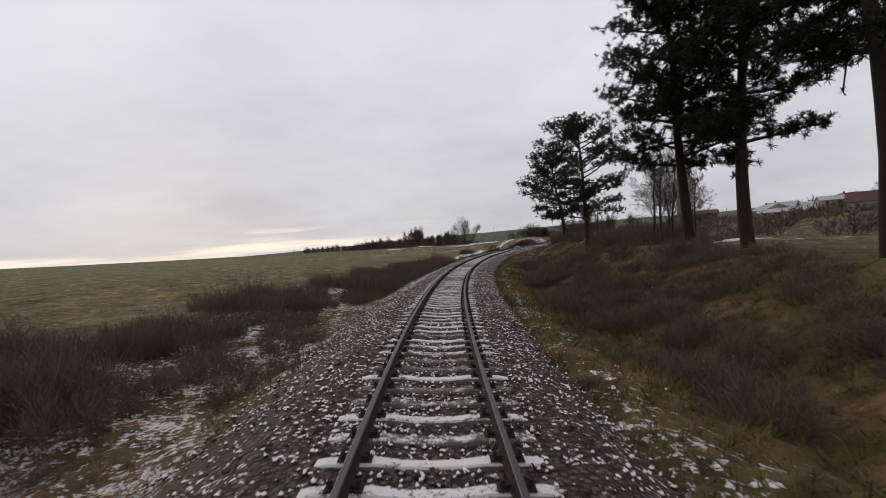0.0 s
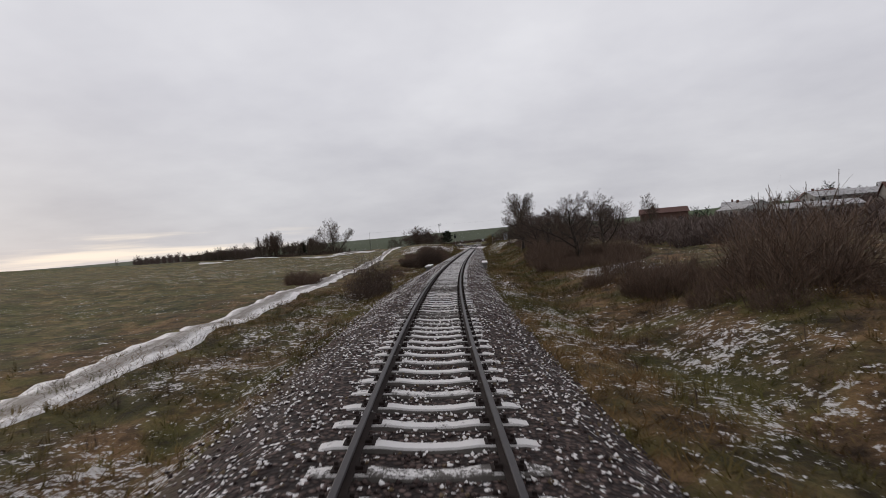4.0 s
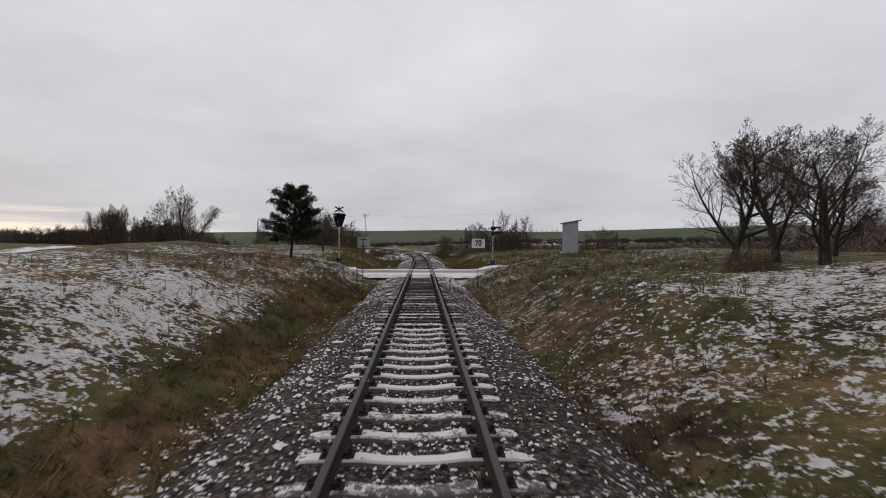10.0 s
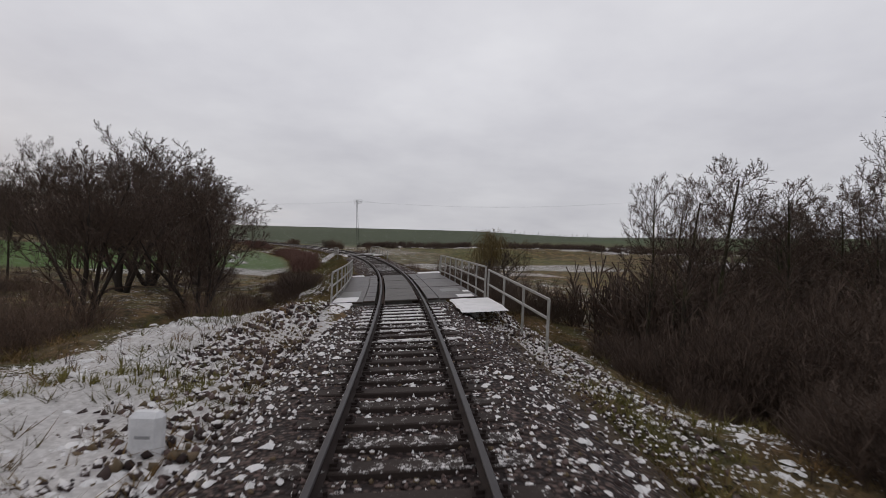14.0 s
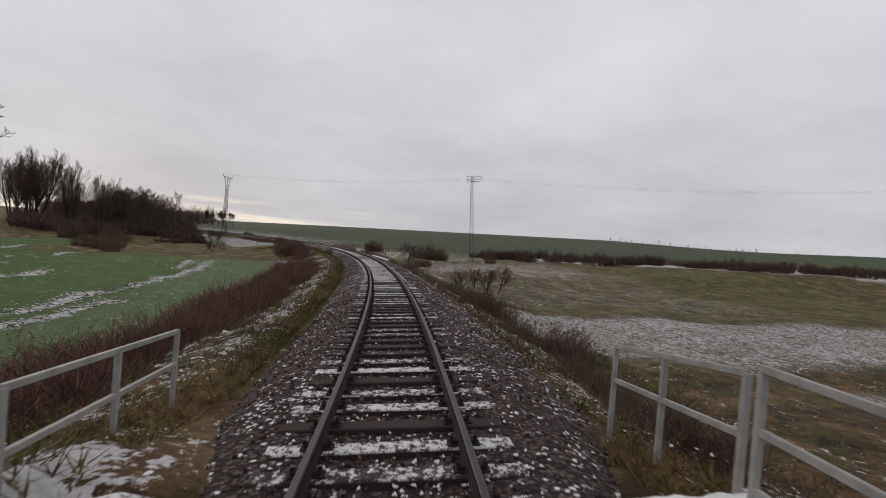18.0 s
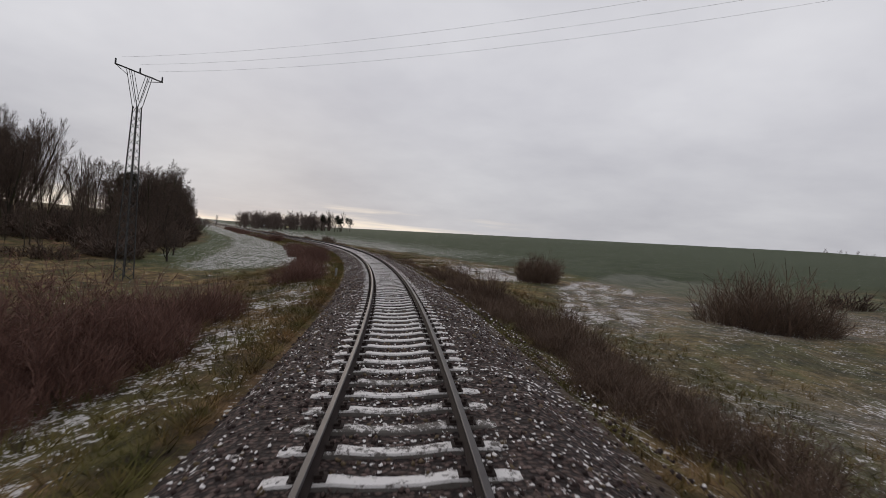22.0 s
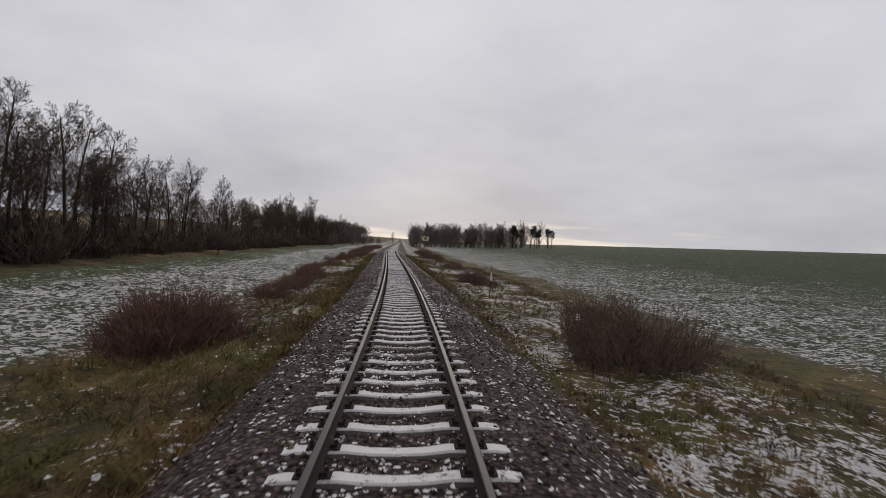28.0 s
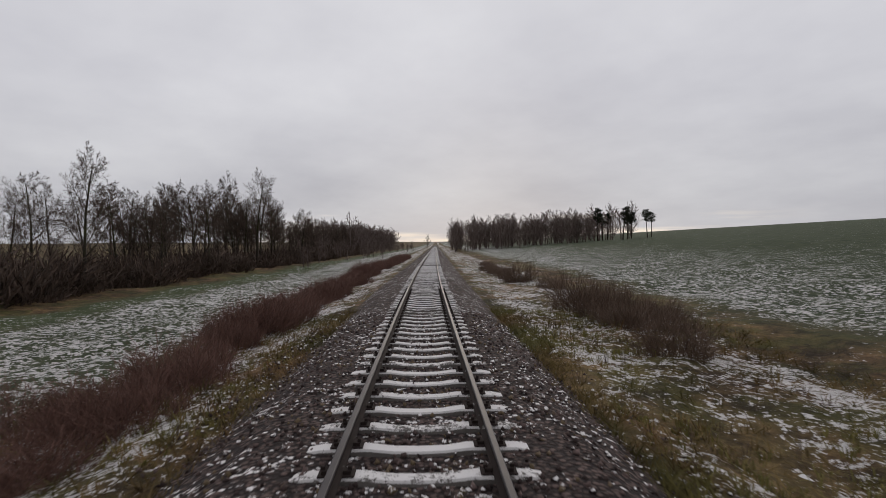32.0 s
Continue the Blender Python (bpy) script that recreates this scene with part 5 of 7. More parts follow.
def crossing_signal(s, d, z, turn, label):
    th = thing("crossing_signal", spot(s, d, z, turn) @ Matrix.Diagonal((1.12, 1.12, 1.12, 1)), label, "crossing light", "level crossing lights")
    b = bmesh.new()
    bmesh.ops.create_cone(b, cap_ends=True, segments=14, radius1=.19, radius2=.16, depth=.34, matrix=Matrix.Translation((0, 0, .17)))
    part("base", b, M_BLACK, th)
    for i in range(5):
        rods(th, "mast_band", M_GREYBOARD if i % 2 == 0 else M_WORN, ((0, 0, .34 + i * .33), (0, 0, .34 + (i + 1) * .33), .040), sides=12)
    # backboard, narrowed to its foot
    bm = bmesh.new()
    v = [(-.30, 0, 2.72), (.30, 0, 2.72), (.30, 0, 2.45), (.15, 0, 2.0), (-.15, 0, 2.0), (-.30, 0, 2.45)]
    f = bm.faces.new([bm.verts.new(p) for p in v])
    r = bmesh.ops.extrude_face_region(bm, geom=[f])
    bmesh.ops.translate(bm, vec=(0, .05, 0), verts=[x for x in r["geom"] if isinstance(x, bmesh.types.BMVert)])
    bmesh.ops.recalc_face_normals(bm, faces=bm.faces[:])
    part("backboard", bm, M_BLACK, th)
    for x, z in ((-.15, 2.55), (.15, 2.55), (0, 2.2)):
        bm = bmesh.new()
        rod(bm, (x, -.10, z), (x, .18, z), .12, sides=16)
        lamp = part("lamp", bm, M_BLACK, th)
        bm = bmesh.new()
        for k in range(7):
            a0, a1 = math.pi * k / 6 - .05, math.pi * (k + 1) / 6 - .05
            if k == 6:
                break
            p = [bm.verts.new((x + .125 * math.cos(a), y, z + .125 * math.sin(a))) for a in (a0, a1) for y in (.10, .54)]
            bm.faces.new((p[0], p[1], p[3], p[2]))
        bmesh.ops.solidify(bm, geom=bm.faces[:], thickness=.008)
        part("hood", bm, M_BLACK, lamp)
    # warning cross
    for a in (32, -32):
        bm = bmesh.new()
        box(bm, -.27, .27, -.012, .012, -.035, .035, .004, Matrix.Translation((0, .02, 2.93)) @ Matrix.Rotation(radians(a), 4, "Y"))
        part("cross_arm", bm, M_BLACK, th)
    rods(th, "cross_post", M_BLACK, ((0, 0, 2.7), (0, 0, 3.12), .025))


crossing_signal(210.6, -4.95, ground_z(210.6, -4.95) - .1, 200, "black crossing light with warning cross, seen from behind")
crossing_signal(218.8, 5.5, ground_z(218.8, 5.5) + .05, -106, "crossing light on a white and red mast, seen side on")


def relay_hut():
    th = thing("relay_hut", spot(210.2, 8.98, ground_z(210.2, 8.98) - .02, -16), "pale grey sheet metal hut with a sloping roof", "hut")
    bm = bmesh.new()
    v = [bm.verts.new(p) for p in ((-.46, -.36, .08), (.46, -.36, .08), (.46, .36, .08), (-.46, .36, .08), (-.46, -.36, 1.80), (.46, -.36, 1.96), (.46, .36, 1.96), (-.46, .36, 1.80))]
    for f in ((0, 1, 5, 4), (1, 2, 6, 5), (2, 3, 7, 6), (3, 0, 4, 7), (4, 5, 6, 7), (3, 2, 1, 0)):
        bm.faces.new([v[i] for i in f])
    part("body", bm, M_SHEET, th)
    for k in range(9):
        x = -.42 + k * .105
        frame_box(th, "rib", M_SHEET, x - .006, x + .006, -.368, -.361, .12, 1.79)
    bm = bmesh.new()
    box(bm, -.60, .66, -.48, .48, -.02, .025, .006, Matrix.Translation((0, 0, 1.925)) @ Matrix.Rotation(radians(-9.8), 4, "Y"))
    part("roof", bm, M_GREYBOARD, th, "thin overhanging roof")
    frame_box(th, "plinth", M_CONC_SNOW, -.58, .58, -.46, .46, -.15, .08, bevel=.02)


relay_hut()


def marker_slab(s, d, turn):
    th = thing("concrete_slab", spot(s, d, -.12, turn), "long concrete slab with a cap of snow beside the track", "concrete slab", "snow-capped slabs")
    frame_box(th, "slab", M_CONC, -.26, .26, -1.75, 1.75, -.15, .0, bevel=.025)
    for y in (-1.3, 1.3):
        frame_box(th, "pier", M_CONC, -.14, .14, y - .16, y + .16, -.9, -.15, bevel=.02)
    bm = bmesh.new()
    box(bm, -.25, .25, -1.74, 1.74, .0, .04, .02)
    part("snow_cap", bm, M_SNOW, th)


marker_slab(119.2, -2.62, 0)
marker_slab(119.2, 2.62, 0)


def marker_stone(s, d):
    th = thing("marker_stone", spot(s, d), "small rounded white kilometre stone", "marker stone")
    bm = bmesh.new()
    box(bm, -.19, .19, -.11, .11, -.3, .50, .06)
    part("stone", bm, M_WHITE, th)
    bm = bmesh.new()
    box(bm, -.09, .09, -.112, -.100, .20, .24, .003)
    part("mark", bm, M_GREYBOARD, th)


marker_stone(258.6, -3.0)


def stake(s, d, h, r, mat, label, cat="post", top=None, z=None):
    th = thing("stake", spot(s, d, z), label, cat)
    if not top:
        rods(th, "shaft", mat, ((0, 0, -.3), (0, 0, h), r))
        return
    rods(th, "shaft", M_PYLON, ((0, 0, -.3), (0, 0, h * .56), r))
    rods(th, "band", mat, ((0, 0, h * .56), (0, 0, h * .82), r))
    rods(th, "tip", top, ((0, 0, h * .82), (0, 0, h), r * .8))


stake(529.8, 4.7, 1.75, .03, M_WHITE, "white stake with a red tip at the field's edge", top=M_RED)
stake(427, -2.75, .55, .07, M_CONC, "short weathered stub post by the ballast")
stake(226.2, 3.1, .36, .12, M_BARK, "short dark stub post beside the ballast")
stake(219, -13, 1.2, .05, M_BARK, "dark wooden stake at the roadside")
stake(228, -9.3, .8, .09, M_BARK, "broken dark wooden post in the grass")
stake(221.5, -14.5, 1.0, .04, M_BARK, "thin roadside snow pole")


# ---- bridges ----
def railing(posts, tops, mat, label, h=1.0, half=.03, mid=.52, low=None, group="bridge railings"):
    """A railing through points (s, d, z): one upright each, rails between."""
    pts = [at(s, d, z + d * float(line(s)[3])) for s, d, z in posts]
    th = thing("railing", Matrix.Translation(pts[0]), label, "railing", group)
    o = pts[0]
    for i, p in enumerate(pts):
        bm = bmesh.new()
        t = Vector((0, 0, tops[i] if isinstance(tops, (list, tuple)) else h))
        q = Matrix.Translation(p - o) @ Matrix.Rotation(heading(posts[i][0]), 4, "Z")
        box(bm, -half, half, -half, half, -.35, t.z, .006, q)
        part("post", bm, mat, th)
    for frac in [1.0, mid] + ([low] if low else []):
        for i in range(len(pts) - 1):
            ha = (tops[i] if isinstance(tops, (list, tuple)) else h) * frac
            hb = (tops[i + 1] if isinstance(tops, (list, tuple)) else h) * frac
            a, b = pts[i] - o + Vector((0, 0, ha)), pts[i + 1] - o + Vector((0, 0, hb))
            bm = bmesh.new()
            L = (b - a).length
            q = Matrix.Translation((a + b) / 2) @ (b - a).to_track_quat("Y", "Z").to_matrix().to_4x4()
            box(bm, -half * .8, half * .8, -L / 2 - .02, L / 2 + .02, -half, half, .005, q)
            part("rail_bar", bm, mat, th)
    return th


def deck(s0, s1, dl, dr, label, rows):
    """A plank deck between the ends, with snow at its corners and girders below."""
    mid = (s0 + s1) / 2
    th = thing("bridge_deck", Matrix.Translation(at(mid, 0, 0)), label, "railway bridge", "bridges over the stream", "structure")
    o = at(mid, 0, 0)

    def slab(name, d0, d1, a, b, z0, z1, mat, bev=.012):
        bm = bmesh.new()
        m = (a + b) / 2
        q = Matrix.Translation(at(m, 0, 0) - o) @ Matrix.Rotation(heading(m), 4, "Z") @ Matrix.Rotation(-float(line(m)[3]), 4, "Y")
        box(bm, d0, d1, -(b - a) / 2, (b - a) / 2, z0, z1, bev, q)
        return part(name, bm, mat, th)

    def torn(name, d0, d1, a, b, z, mat, lift=.025):
        """A ragged thin sheet, square on the whole and torn along its rim."""
        bm = bmesh.new()
        rim, ring, mm = [], [], 48
        for k in range(mm):
            t = 2 * math.pi * k / mm
            c, q = math.cos(t), math.sin(t)
            f = 1 / max(abs(c), abs(q)) * (1 - .13 * abs(noise.noise((c * 1.6 + a, q * 1.6 + d0, 0))) - .14 * abs(noise.noise((c * 6 + a, q * 6, d0))))
            f = min(f, 1.3)
            for lst, g, h in ((rim, 1, -.012), (ring, .93, lift)):
                d, s = (d0 + d1) / 2 + c * f * g * (d1 - d0) / 2, (a + b) / 2 + q * f * g * (b - a) / 2
                lst.append(bm.verts.new(at(s, d, z + h + d * float(line(s)[3])) - o))
        for k in range(mm):
            bm.faces.new((rim[k], rim[(k + 1) % mm], ring[(k + 1) % mm], ring[k]))
        bm.faces.new(ring)
        return part(name, bm, mat, th)
    torn("snow_patch", dl + .05, dl + .95, s0 + .05, s0 + 1.5, -.045, M_SNOW, .012)
    torn("snow_patch", dr - .75, dr - .1, s0 + .1, s0 + 1.0, -.045, M_SNOW, .012)
    torn("snow_patch", dr - .3, dr - .05, s0 + 1.7, s0 + 2.3, -.045, M_SNOW, .012)
    torn("puddle", dl + .1, -1.5, s0 + 1.3, s0 + 3.9, -.044, M_PUDDLE, .0)
    torn("puddle", 1.6, dr - .3, s0 + 2.0, s0 + 3.4, -.044, M_PUDDLE, .0)
    n = rows
    step = (s1 - s0) / n
    for k in range(n):
        a, b = s0 + k * step + .012, s0 + (k + 1) * step - .012
        j = .004 * ((k * 7) % 3)
        slab("plank", -.58, .58, a, b, -.10 - j, -.045 - j, M_PLANK)
        slab("side_plank", -1.32, -.93, a, b, -.09 + j, -.035 + j, M_PLATE)
        slab("side_plank", .93, 1.32, a, b, -.09 - j, -.035 - j, M_PLATE)
    half = max(1, n // 3)
    st2 = (s1 - s0) / half
    for k in range(half):
        a, b = s0 + k * st2 + .008, s0 + (k + 1) * st2 - .008
        slab("walkway_plate", dl, -1.35, a, b, -.11, -.05, M_PLATE)
        slab("walkway_plate", 1.35, dr, a, b, -.11, -.05, M_PLATE)
    for d in (dl + .06, -.75, .75, dr - .06):
        slab("girder", d - .12, d + .12, s0 - .2, s1 + .2, -.85, -.17, M_RUSTRAIL, .02)
    for a, b in ((s0 - 1.4, s0), (s1, s1 + 1.4)):
        slab("abutment", dl - .5, dr + .5, a, b, -3.8, -.50, M_CONC, .03)
        for d0, d1 in ((dl + .02, -1.75), (1.75, dr + .25)):
            slab("bearing_shelf", d0, d1, a + .1, b - .02, -.52, -.10, M_SOIL, .03)
            torn("snow_cover", d0 - .12, d1 + .12, a - ((2.0 if s0 < 300 and d0 > 0 else .3) if b == s0 else -.25), b - .03 if b == s0 else b + .1, -.085, M_SNOW)
            near, far = (a + .12, a - 2.6) if b == s0 else (b - .12, b + 2.6)
            bm = bmesh.new()
            grid = []
            grid.append([bm.verts.new(at(near, dd, -1.7) - o) for dd in (d0 - .9, d0 - .12, (d0 + d1) / 2, d1 + .12, d1 + .5)])
            for k in range(7):
                s = near + (far - near) * k / 6
                z = -.105 - .62 * (k / 6) ** 1.3
                grid.append([bm.verts.new(at(s, dd, z - dz + .03 * math.sin(k * 2.1 + j * 1.7)) - o) for j, (dd, dz) in enumerate(((d0 - .9, 1.3), (d0 - .12, .12), ((d0 + d1) / 2, 0), (d1 + .12, .12), (d1 + .5, .6)))])
            for p, q in zip(grid, grid[1:]):
                for j in range(4):
                    bm.faces.new((p[j], p[j + 1], q[j + 1], q[j]))
            bmesh.ops.recalc_face_normals(bm, faces=bm.faces[:])
            part("earth_ramp", bm, M_SOIL, th, smooth=True)


deck(270.0, 283.0, -2.45, 2.75, "plank deck of a small railway bridge, wet and dark", 9)
deck(321.0, 327.0, -2.45, 2.75, "short plank deck of a railway bridge, wet and dark", 4)


def bridge_rails(s0, s1, dl, dr, n, wings):
    for d, sg in ((dl, -1), (dr, 1)):
        pts, tops = [], []
        a, b = wings[0 if sg < 0 else 1]
        for k in range(n + 1):
            pts.append((s0 + (s1 - s0) * k / n, d, -.05)); tops.append(1.05)
        railing(pts, tops, M_RAILING, "grey painted steel railing along the bridge", mid=.55, low=.12)
        for base, off in ((s0, -1), (s1, 1)):
            L = a if off < 0 else b
            if L <= 0:
                continue
            m = max(1, int(round(L / 1.6)))
            q = [(base + off * (.25 + L * k / m), d + sg * (.06 + .22 * (L * k / m) / 3.0), -.10 - (.14 if sg < 0 else .30) * k / m) for k in range(m + 1)]
            railing(q, [1.0 - .08 * k / m for k in range(m + 1)], M_RAILING, "grey steel wing railing beside the bridge end", mid=.5)


bridge_rails(270.0, 283.0, -2.4, 2.95, 7, ((0.0, 1.5), (5.6, 1.2)))
bridge_rails(321.6, 328.2, -2.75, 2.75, 4, ((4.2, 3.5), (4.4, 2.8)))


def culvert():
    """Third bridge: ballasted, low concrete kerbs under snow, brown tube railings."""
    for sg in (-1, 1):
        th = thing("bridge_kerb", Matrix.Translation(at(388, sg * 2.88, 0)), "concrete bridge kerb covered by a strip of snow", "bridge kerb", "bridge kerbs", "structure")
        o = at(388, sg * 2.88, 0)
        for k in range(5):
            a, b = 381.5 + k * 2.5, 381.5 + (k + 1) * 2.5 - .01
            m = (a + b) / 2
            q = Matrix.Translation(at(m, 0, .16 if sg < 0 else 0) - o) @ Matrix.Rotation(heading(m), 4, "Z") @ Matrix.Rotation(-float(line(m)[3]), 4, "Y")
            bm = bmesh.new()
            box(bm, sg * 2.98 - .24, sg * 2.98 + .24, -1.245, 1.245, -3.0, -.56, .02, q)
            part("kerb_block", bm, M_CONC, th)
            bm = bmesh.new()
            box(bm, sg * 2.98 - .22, sg * 2.98 + .22, -1.24, 1.24, -.56, -.52, .015, q)
            part("snow_strip", bm, M_SNOW, th)
        n = 6
        pts = [(382 + 11.2 * k / n, sg * 3.14, -.52 + (.16 if sg < 0 else 0)) for k in range(n + 1)]
        railing(pts, 1.0, M_RUSTRAIL, "rusty brown railing on the bridge kerb", h=1.2, half=.026, mid=.5, low=.16)


culvert()


# ---- pylons and their wires ----
def lattice(th, name, a, b, wa, wb, bays, r, mat):
    """A square lattice shaft from height a to b, legs and braces."""
    bm = bmesh.new()
    cor = lambda z, w, i: Vector((w / 2 * (1 if i in (0, 3) else -1), w / 2 * (1 if i < 2 else -1), z))
    zs = [a + (b - a) * k / bays for k in range(bays + 1)]
    ws = [wa + (wb - wa) * k / bays for k in range(bays + 1)]
    bm.free()
    for i in range(4):
        bm = bmesh.new()
        rod(bm, cor(a, wa, i), cor(b, wb, i), r, sides=4)
        part(name + "_leg", bm, mat, th)
    bm = bmesh.new()
    for k in range(bays):
        for i in range(4):
            j = (i + 1) % 4
            p, q = (cor(zs[k], ws[k], i), cor(zs[k + 1], ws[k + 1], j)) if k % 2 else (cor(zs[k], ws[k], j), cor(zs[k + 1], ws[k + 1], i))
            rod(bm, p, q, r * .55, sides=4)
    part(name + "_bracing", bm, mat, th)


M_WIRE = simple("dark_wire", (0.03, 0.03, 0.03), (0.05, 0.05, 0.05), 4, 0.6)


def pylon_y(s, d, z, h, turn):
    """Lattice mast with a forked head."""
    th = thing("power_pylon", spot(s, d, z, turn), "lattice power pylon with a forked head", "pylon", "power line pylons")
    lattice(th, "shaft", -.5, h - 2.3, .85, .36, 22, .042, M_PYLON)
    bars = []
    for x in (-1, 1):
        for y in (-.2, .2):
            bars += [((x * .22, y, h - 2.3), (x * .85, y, h), .03), ((x * .05, y, h - 2.0), (x * .65, y, h), .022)]
    rods(th, "fork", M_PYLON, *bars, sides=4)
    rods(th, "crossarm", M_PYLON, ((-1.9, 0, h), (1.9, 0, h), .05), ((-1.9, .0, h), (-.75, .2, h - .35), .025), ((1.9, .0, h), (.75, .2, h - .35), .025), sides=4)
    for x in (-1.85, 0, 1.85):
        rods(th, "insulator", M_BLACK, ((x, 0, h), (x, 0, h + .35), .05))


def pylon_t(s, d, z, h, turn):
    """Lattice mast with stacked arms."""
    th = thing("power_pylon", spot(s, d, z, turn) @ Matrix.Rotation(radians(-4), 4, "Y"), "lattice power pylon with three short arms, leaning slightly", "pylon", "power line pylons")
    lattice(th, "shaft", -.5, h, .78, .32, 22, .042, M_PYLON)
    for k, (w, dz) in enumerate(((1.7, 0.0), (1.5, -.55), (1.3, -1.0))):
        rods(th, "crossarm", M_PYLON, ((-w * .55, 0, h + dz), (w, 0, h + dz + .08), .04), ((w, 0, h + dz + .08), (.1, 0, h + dz - .25), .025), sides=4)
        for x in (-w * .55, w):
            rods(th, "insulator", M_BLACK, ((x, 0, h + dz - .02), (x, 0, h + dz - .34), .045))


PYA, PYB = (435, -17.25, -2.2), (410.2, 25.0, -.4)
pylon_y(*PYA, 13.9, 62)
pylon_t(*PYB, 15.4, -22)


def wires():
    a, b = at(PYA[0], PYA[1], PYA[2] + 14.5), at(PYB[0], PYB[1], PYB[2] + 15.0) + Vector((-1.0, 0, 0))
    far = [b + (b - a) * 2.2 + Vector((0, 0, 1.5)), a + (a - b) * 2.2]
    side = Vector((b - a)).cross(Vector((0, 0, 1))).normalized()
    for k, off in enumerate((-1.0, 0.0, 1.0)):
        cu = bpy.data.curves.new("wire", "CURVE")
        cu.dimensions, cu.bevel_depth, cu.bevel_resolution = "3D", .0045, 0
        for p, q in ((a, b), (b, far[0])):
            sp = cu.splines.new("POLY")
            sp.points.add(16)
            for i in range(17):
                t = i / 16
                w = p.lerp(q, t) + side * off * 1.4 - Vector((0, 0, 4 * t * (1 - t) * (p - q).length * .022))
                sp.points[i].co = (*w, 1)
        cu.materials.append(M_WIRE)
        tagged(new("power_wire", cu), "thin dark power line wire between pylons", "wire", "power line wires")


wires()


def wood_pole(s, d, h, label, arm=0.0):
    th = thing("utility_pole", spot(s, d), label, "utility pole", "utility poles")
    rods(th, "pole", M_BARK, ((0, 0, -.5), (0, 0, h), .11), sides=10)
    if arm:
        rods(th, "crossarm", M_BARK, ((-arm, 0, h - .3), (arm, 0, h - .3), .05))


wood_pole(250, -60, 6.0, "grey wooden utility pole beyond the lane")
wood_pole(236, 48, 6.5, "leaning wooden utility pole by the gardens", .6)
wood_pole(196, 13.0, 2.4, "short grey fence pole near the wall")


# ---- plants: growing branches as tapered tubes ----
def grow(seed, h, r, spec):
    """Segments (ax, ay, az, bx, by, bz, ra, rb, level) of a bare tree."""
    g = random.Random(seed)
    out = []

    def jitter(v, a):
        q = Vector((g.gauss(0, 1), g.gauss(0, 1), g.gauss(0, 1)))
        return (v + q * a).normalized()

    def limb(p, v, length, rad, lev):
        n = spec["segs"][lev]
        kids = spec["kids"][lev] if lev < len(spec["kids"]) else 0
        first = spec["clear"] if lev == 0 else 0.2
        step = length / n
        nodes = [(p.copy(), v.copy(), rad)]
        for i in range(n):
            f = (i + 1) / n
            v = jitter(v, spec["bend"][lev])
            v = (v + Vector((0, 0, spec["rise"][lev]))).normalized()
            q = p + v * step
            r1 = max(rad * (1 - f * (0.75 if lev == 0 else 0.85)), spec["thin"])
            out.append((*p, *q, nodes[-1][2], r1, lev))
            p = q
            nodes.append((p.copy(), v.copy(), r1))
        for k in range(kids):
            f = first + (1 - first) * (k + g.random()) / kids
            x = min(f * n, n - 1e-3)
            i = int(x)
            a, b = nodes[i], nodes[i + 1]
            p0 = a[0].lerp(b[0], x - i)
            ax = (b[0] - a[0]).normalized()
            side = ax.orthogonal().normalized()
            side.rotate(Matrix.Rotation(k * 2.4 + g.uniform(-.5, .5), 3, ax))
            ang = radians(spec["angle"][lev] + g.uniform(-12, 12))
            w = ax * math.cos(ang) + side * math.sin(ang)
            shape = (1 - abs(f - spec["belly"]) * 0.8) if lev == 0 else (1.1 - 0.6 * f)
            limb(p0, w, length * spec["ratio"][lev] * shape * g.uniform(.75, 1.2), max(min(a[2], rad) * spec["thick"][lev], spec["thin"]), lev + 1)
    for k in range(spec.get("stems", 1)):
        n = spec.get("stems", 1)
        a = k * 6.283 / n + g.uniform(-.4, .4)
        lean = spec.get("lean", 0.0) * g.uniform(.5, 1.2) if n > 1 else spec.get("lean", 0.0)
        v = Vector((math.cos(a) * lean, math.sin(a) * lean, 1)).normalized()
        out_r = spec["root"] * math.sqrt(g.random()) if "root" in spec else 0.12 * (n > 1)
        tall = h * g.uniform(.85, 1.0) if n > 1 else h
        if "root" in spec:
            tall = h * g.uniform(.45, 1.0) * (1 - .45 * (out_r / spec["root"]) ** 2)
        limb(Vector((math.cos(a), math.sin(a), 0)) * out_r - Vector((0, 0, .15)), v, tall, r * (g.uniform(.6, 1) if n > 1 else 1), 0)
    return np.array(out)


def tubes(seg, sides=3):
    """Arrays of tapered prisms for segments."""
    a, b, ra, rb = seg[:, :3], seg[:, 3:6], seg[:, 6], seg[:, 7]
    w = b - a
    w = w / np.maximum(np.linalg.norm(w, axis=1), 1e-6)[:, None]
    ref = np.where(np.abs(w[:, 2:]) > .9, np.array([[1.0, 0, 0]]), np.array([[0, 0, 1.0]]))
    u = np.cross(w, ref)
    u /= np.linalg.norm(u, axis=1)[:, None]
    v = np.cross(w, u)
    n = len(seg)
    P = []
    for c, r in ((a, ra), (b, rb)):
        for k in range(sides):
            t = 2 * math.pi * k / sides
            P.append(c + (u * math.cos(t) + v * math.sin(t)) * r[:, None])
    V = np.stack(P, 1).reshape(-1, 3)
    q = np.array([[k, (k + 1) % sides, sides + (k + 1) % sides, sides + k] for k in range(sides)])
    F = (q[None] + (np.arange(n) * 2 * sides)[:, None, None]).reshape(-1, 4)
    return V, F


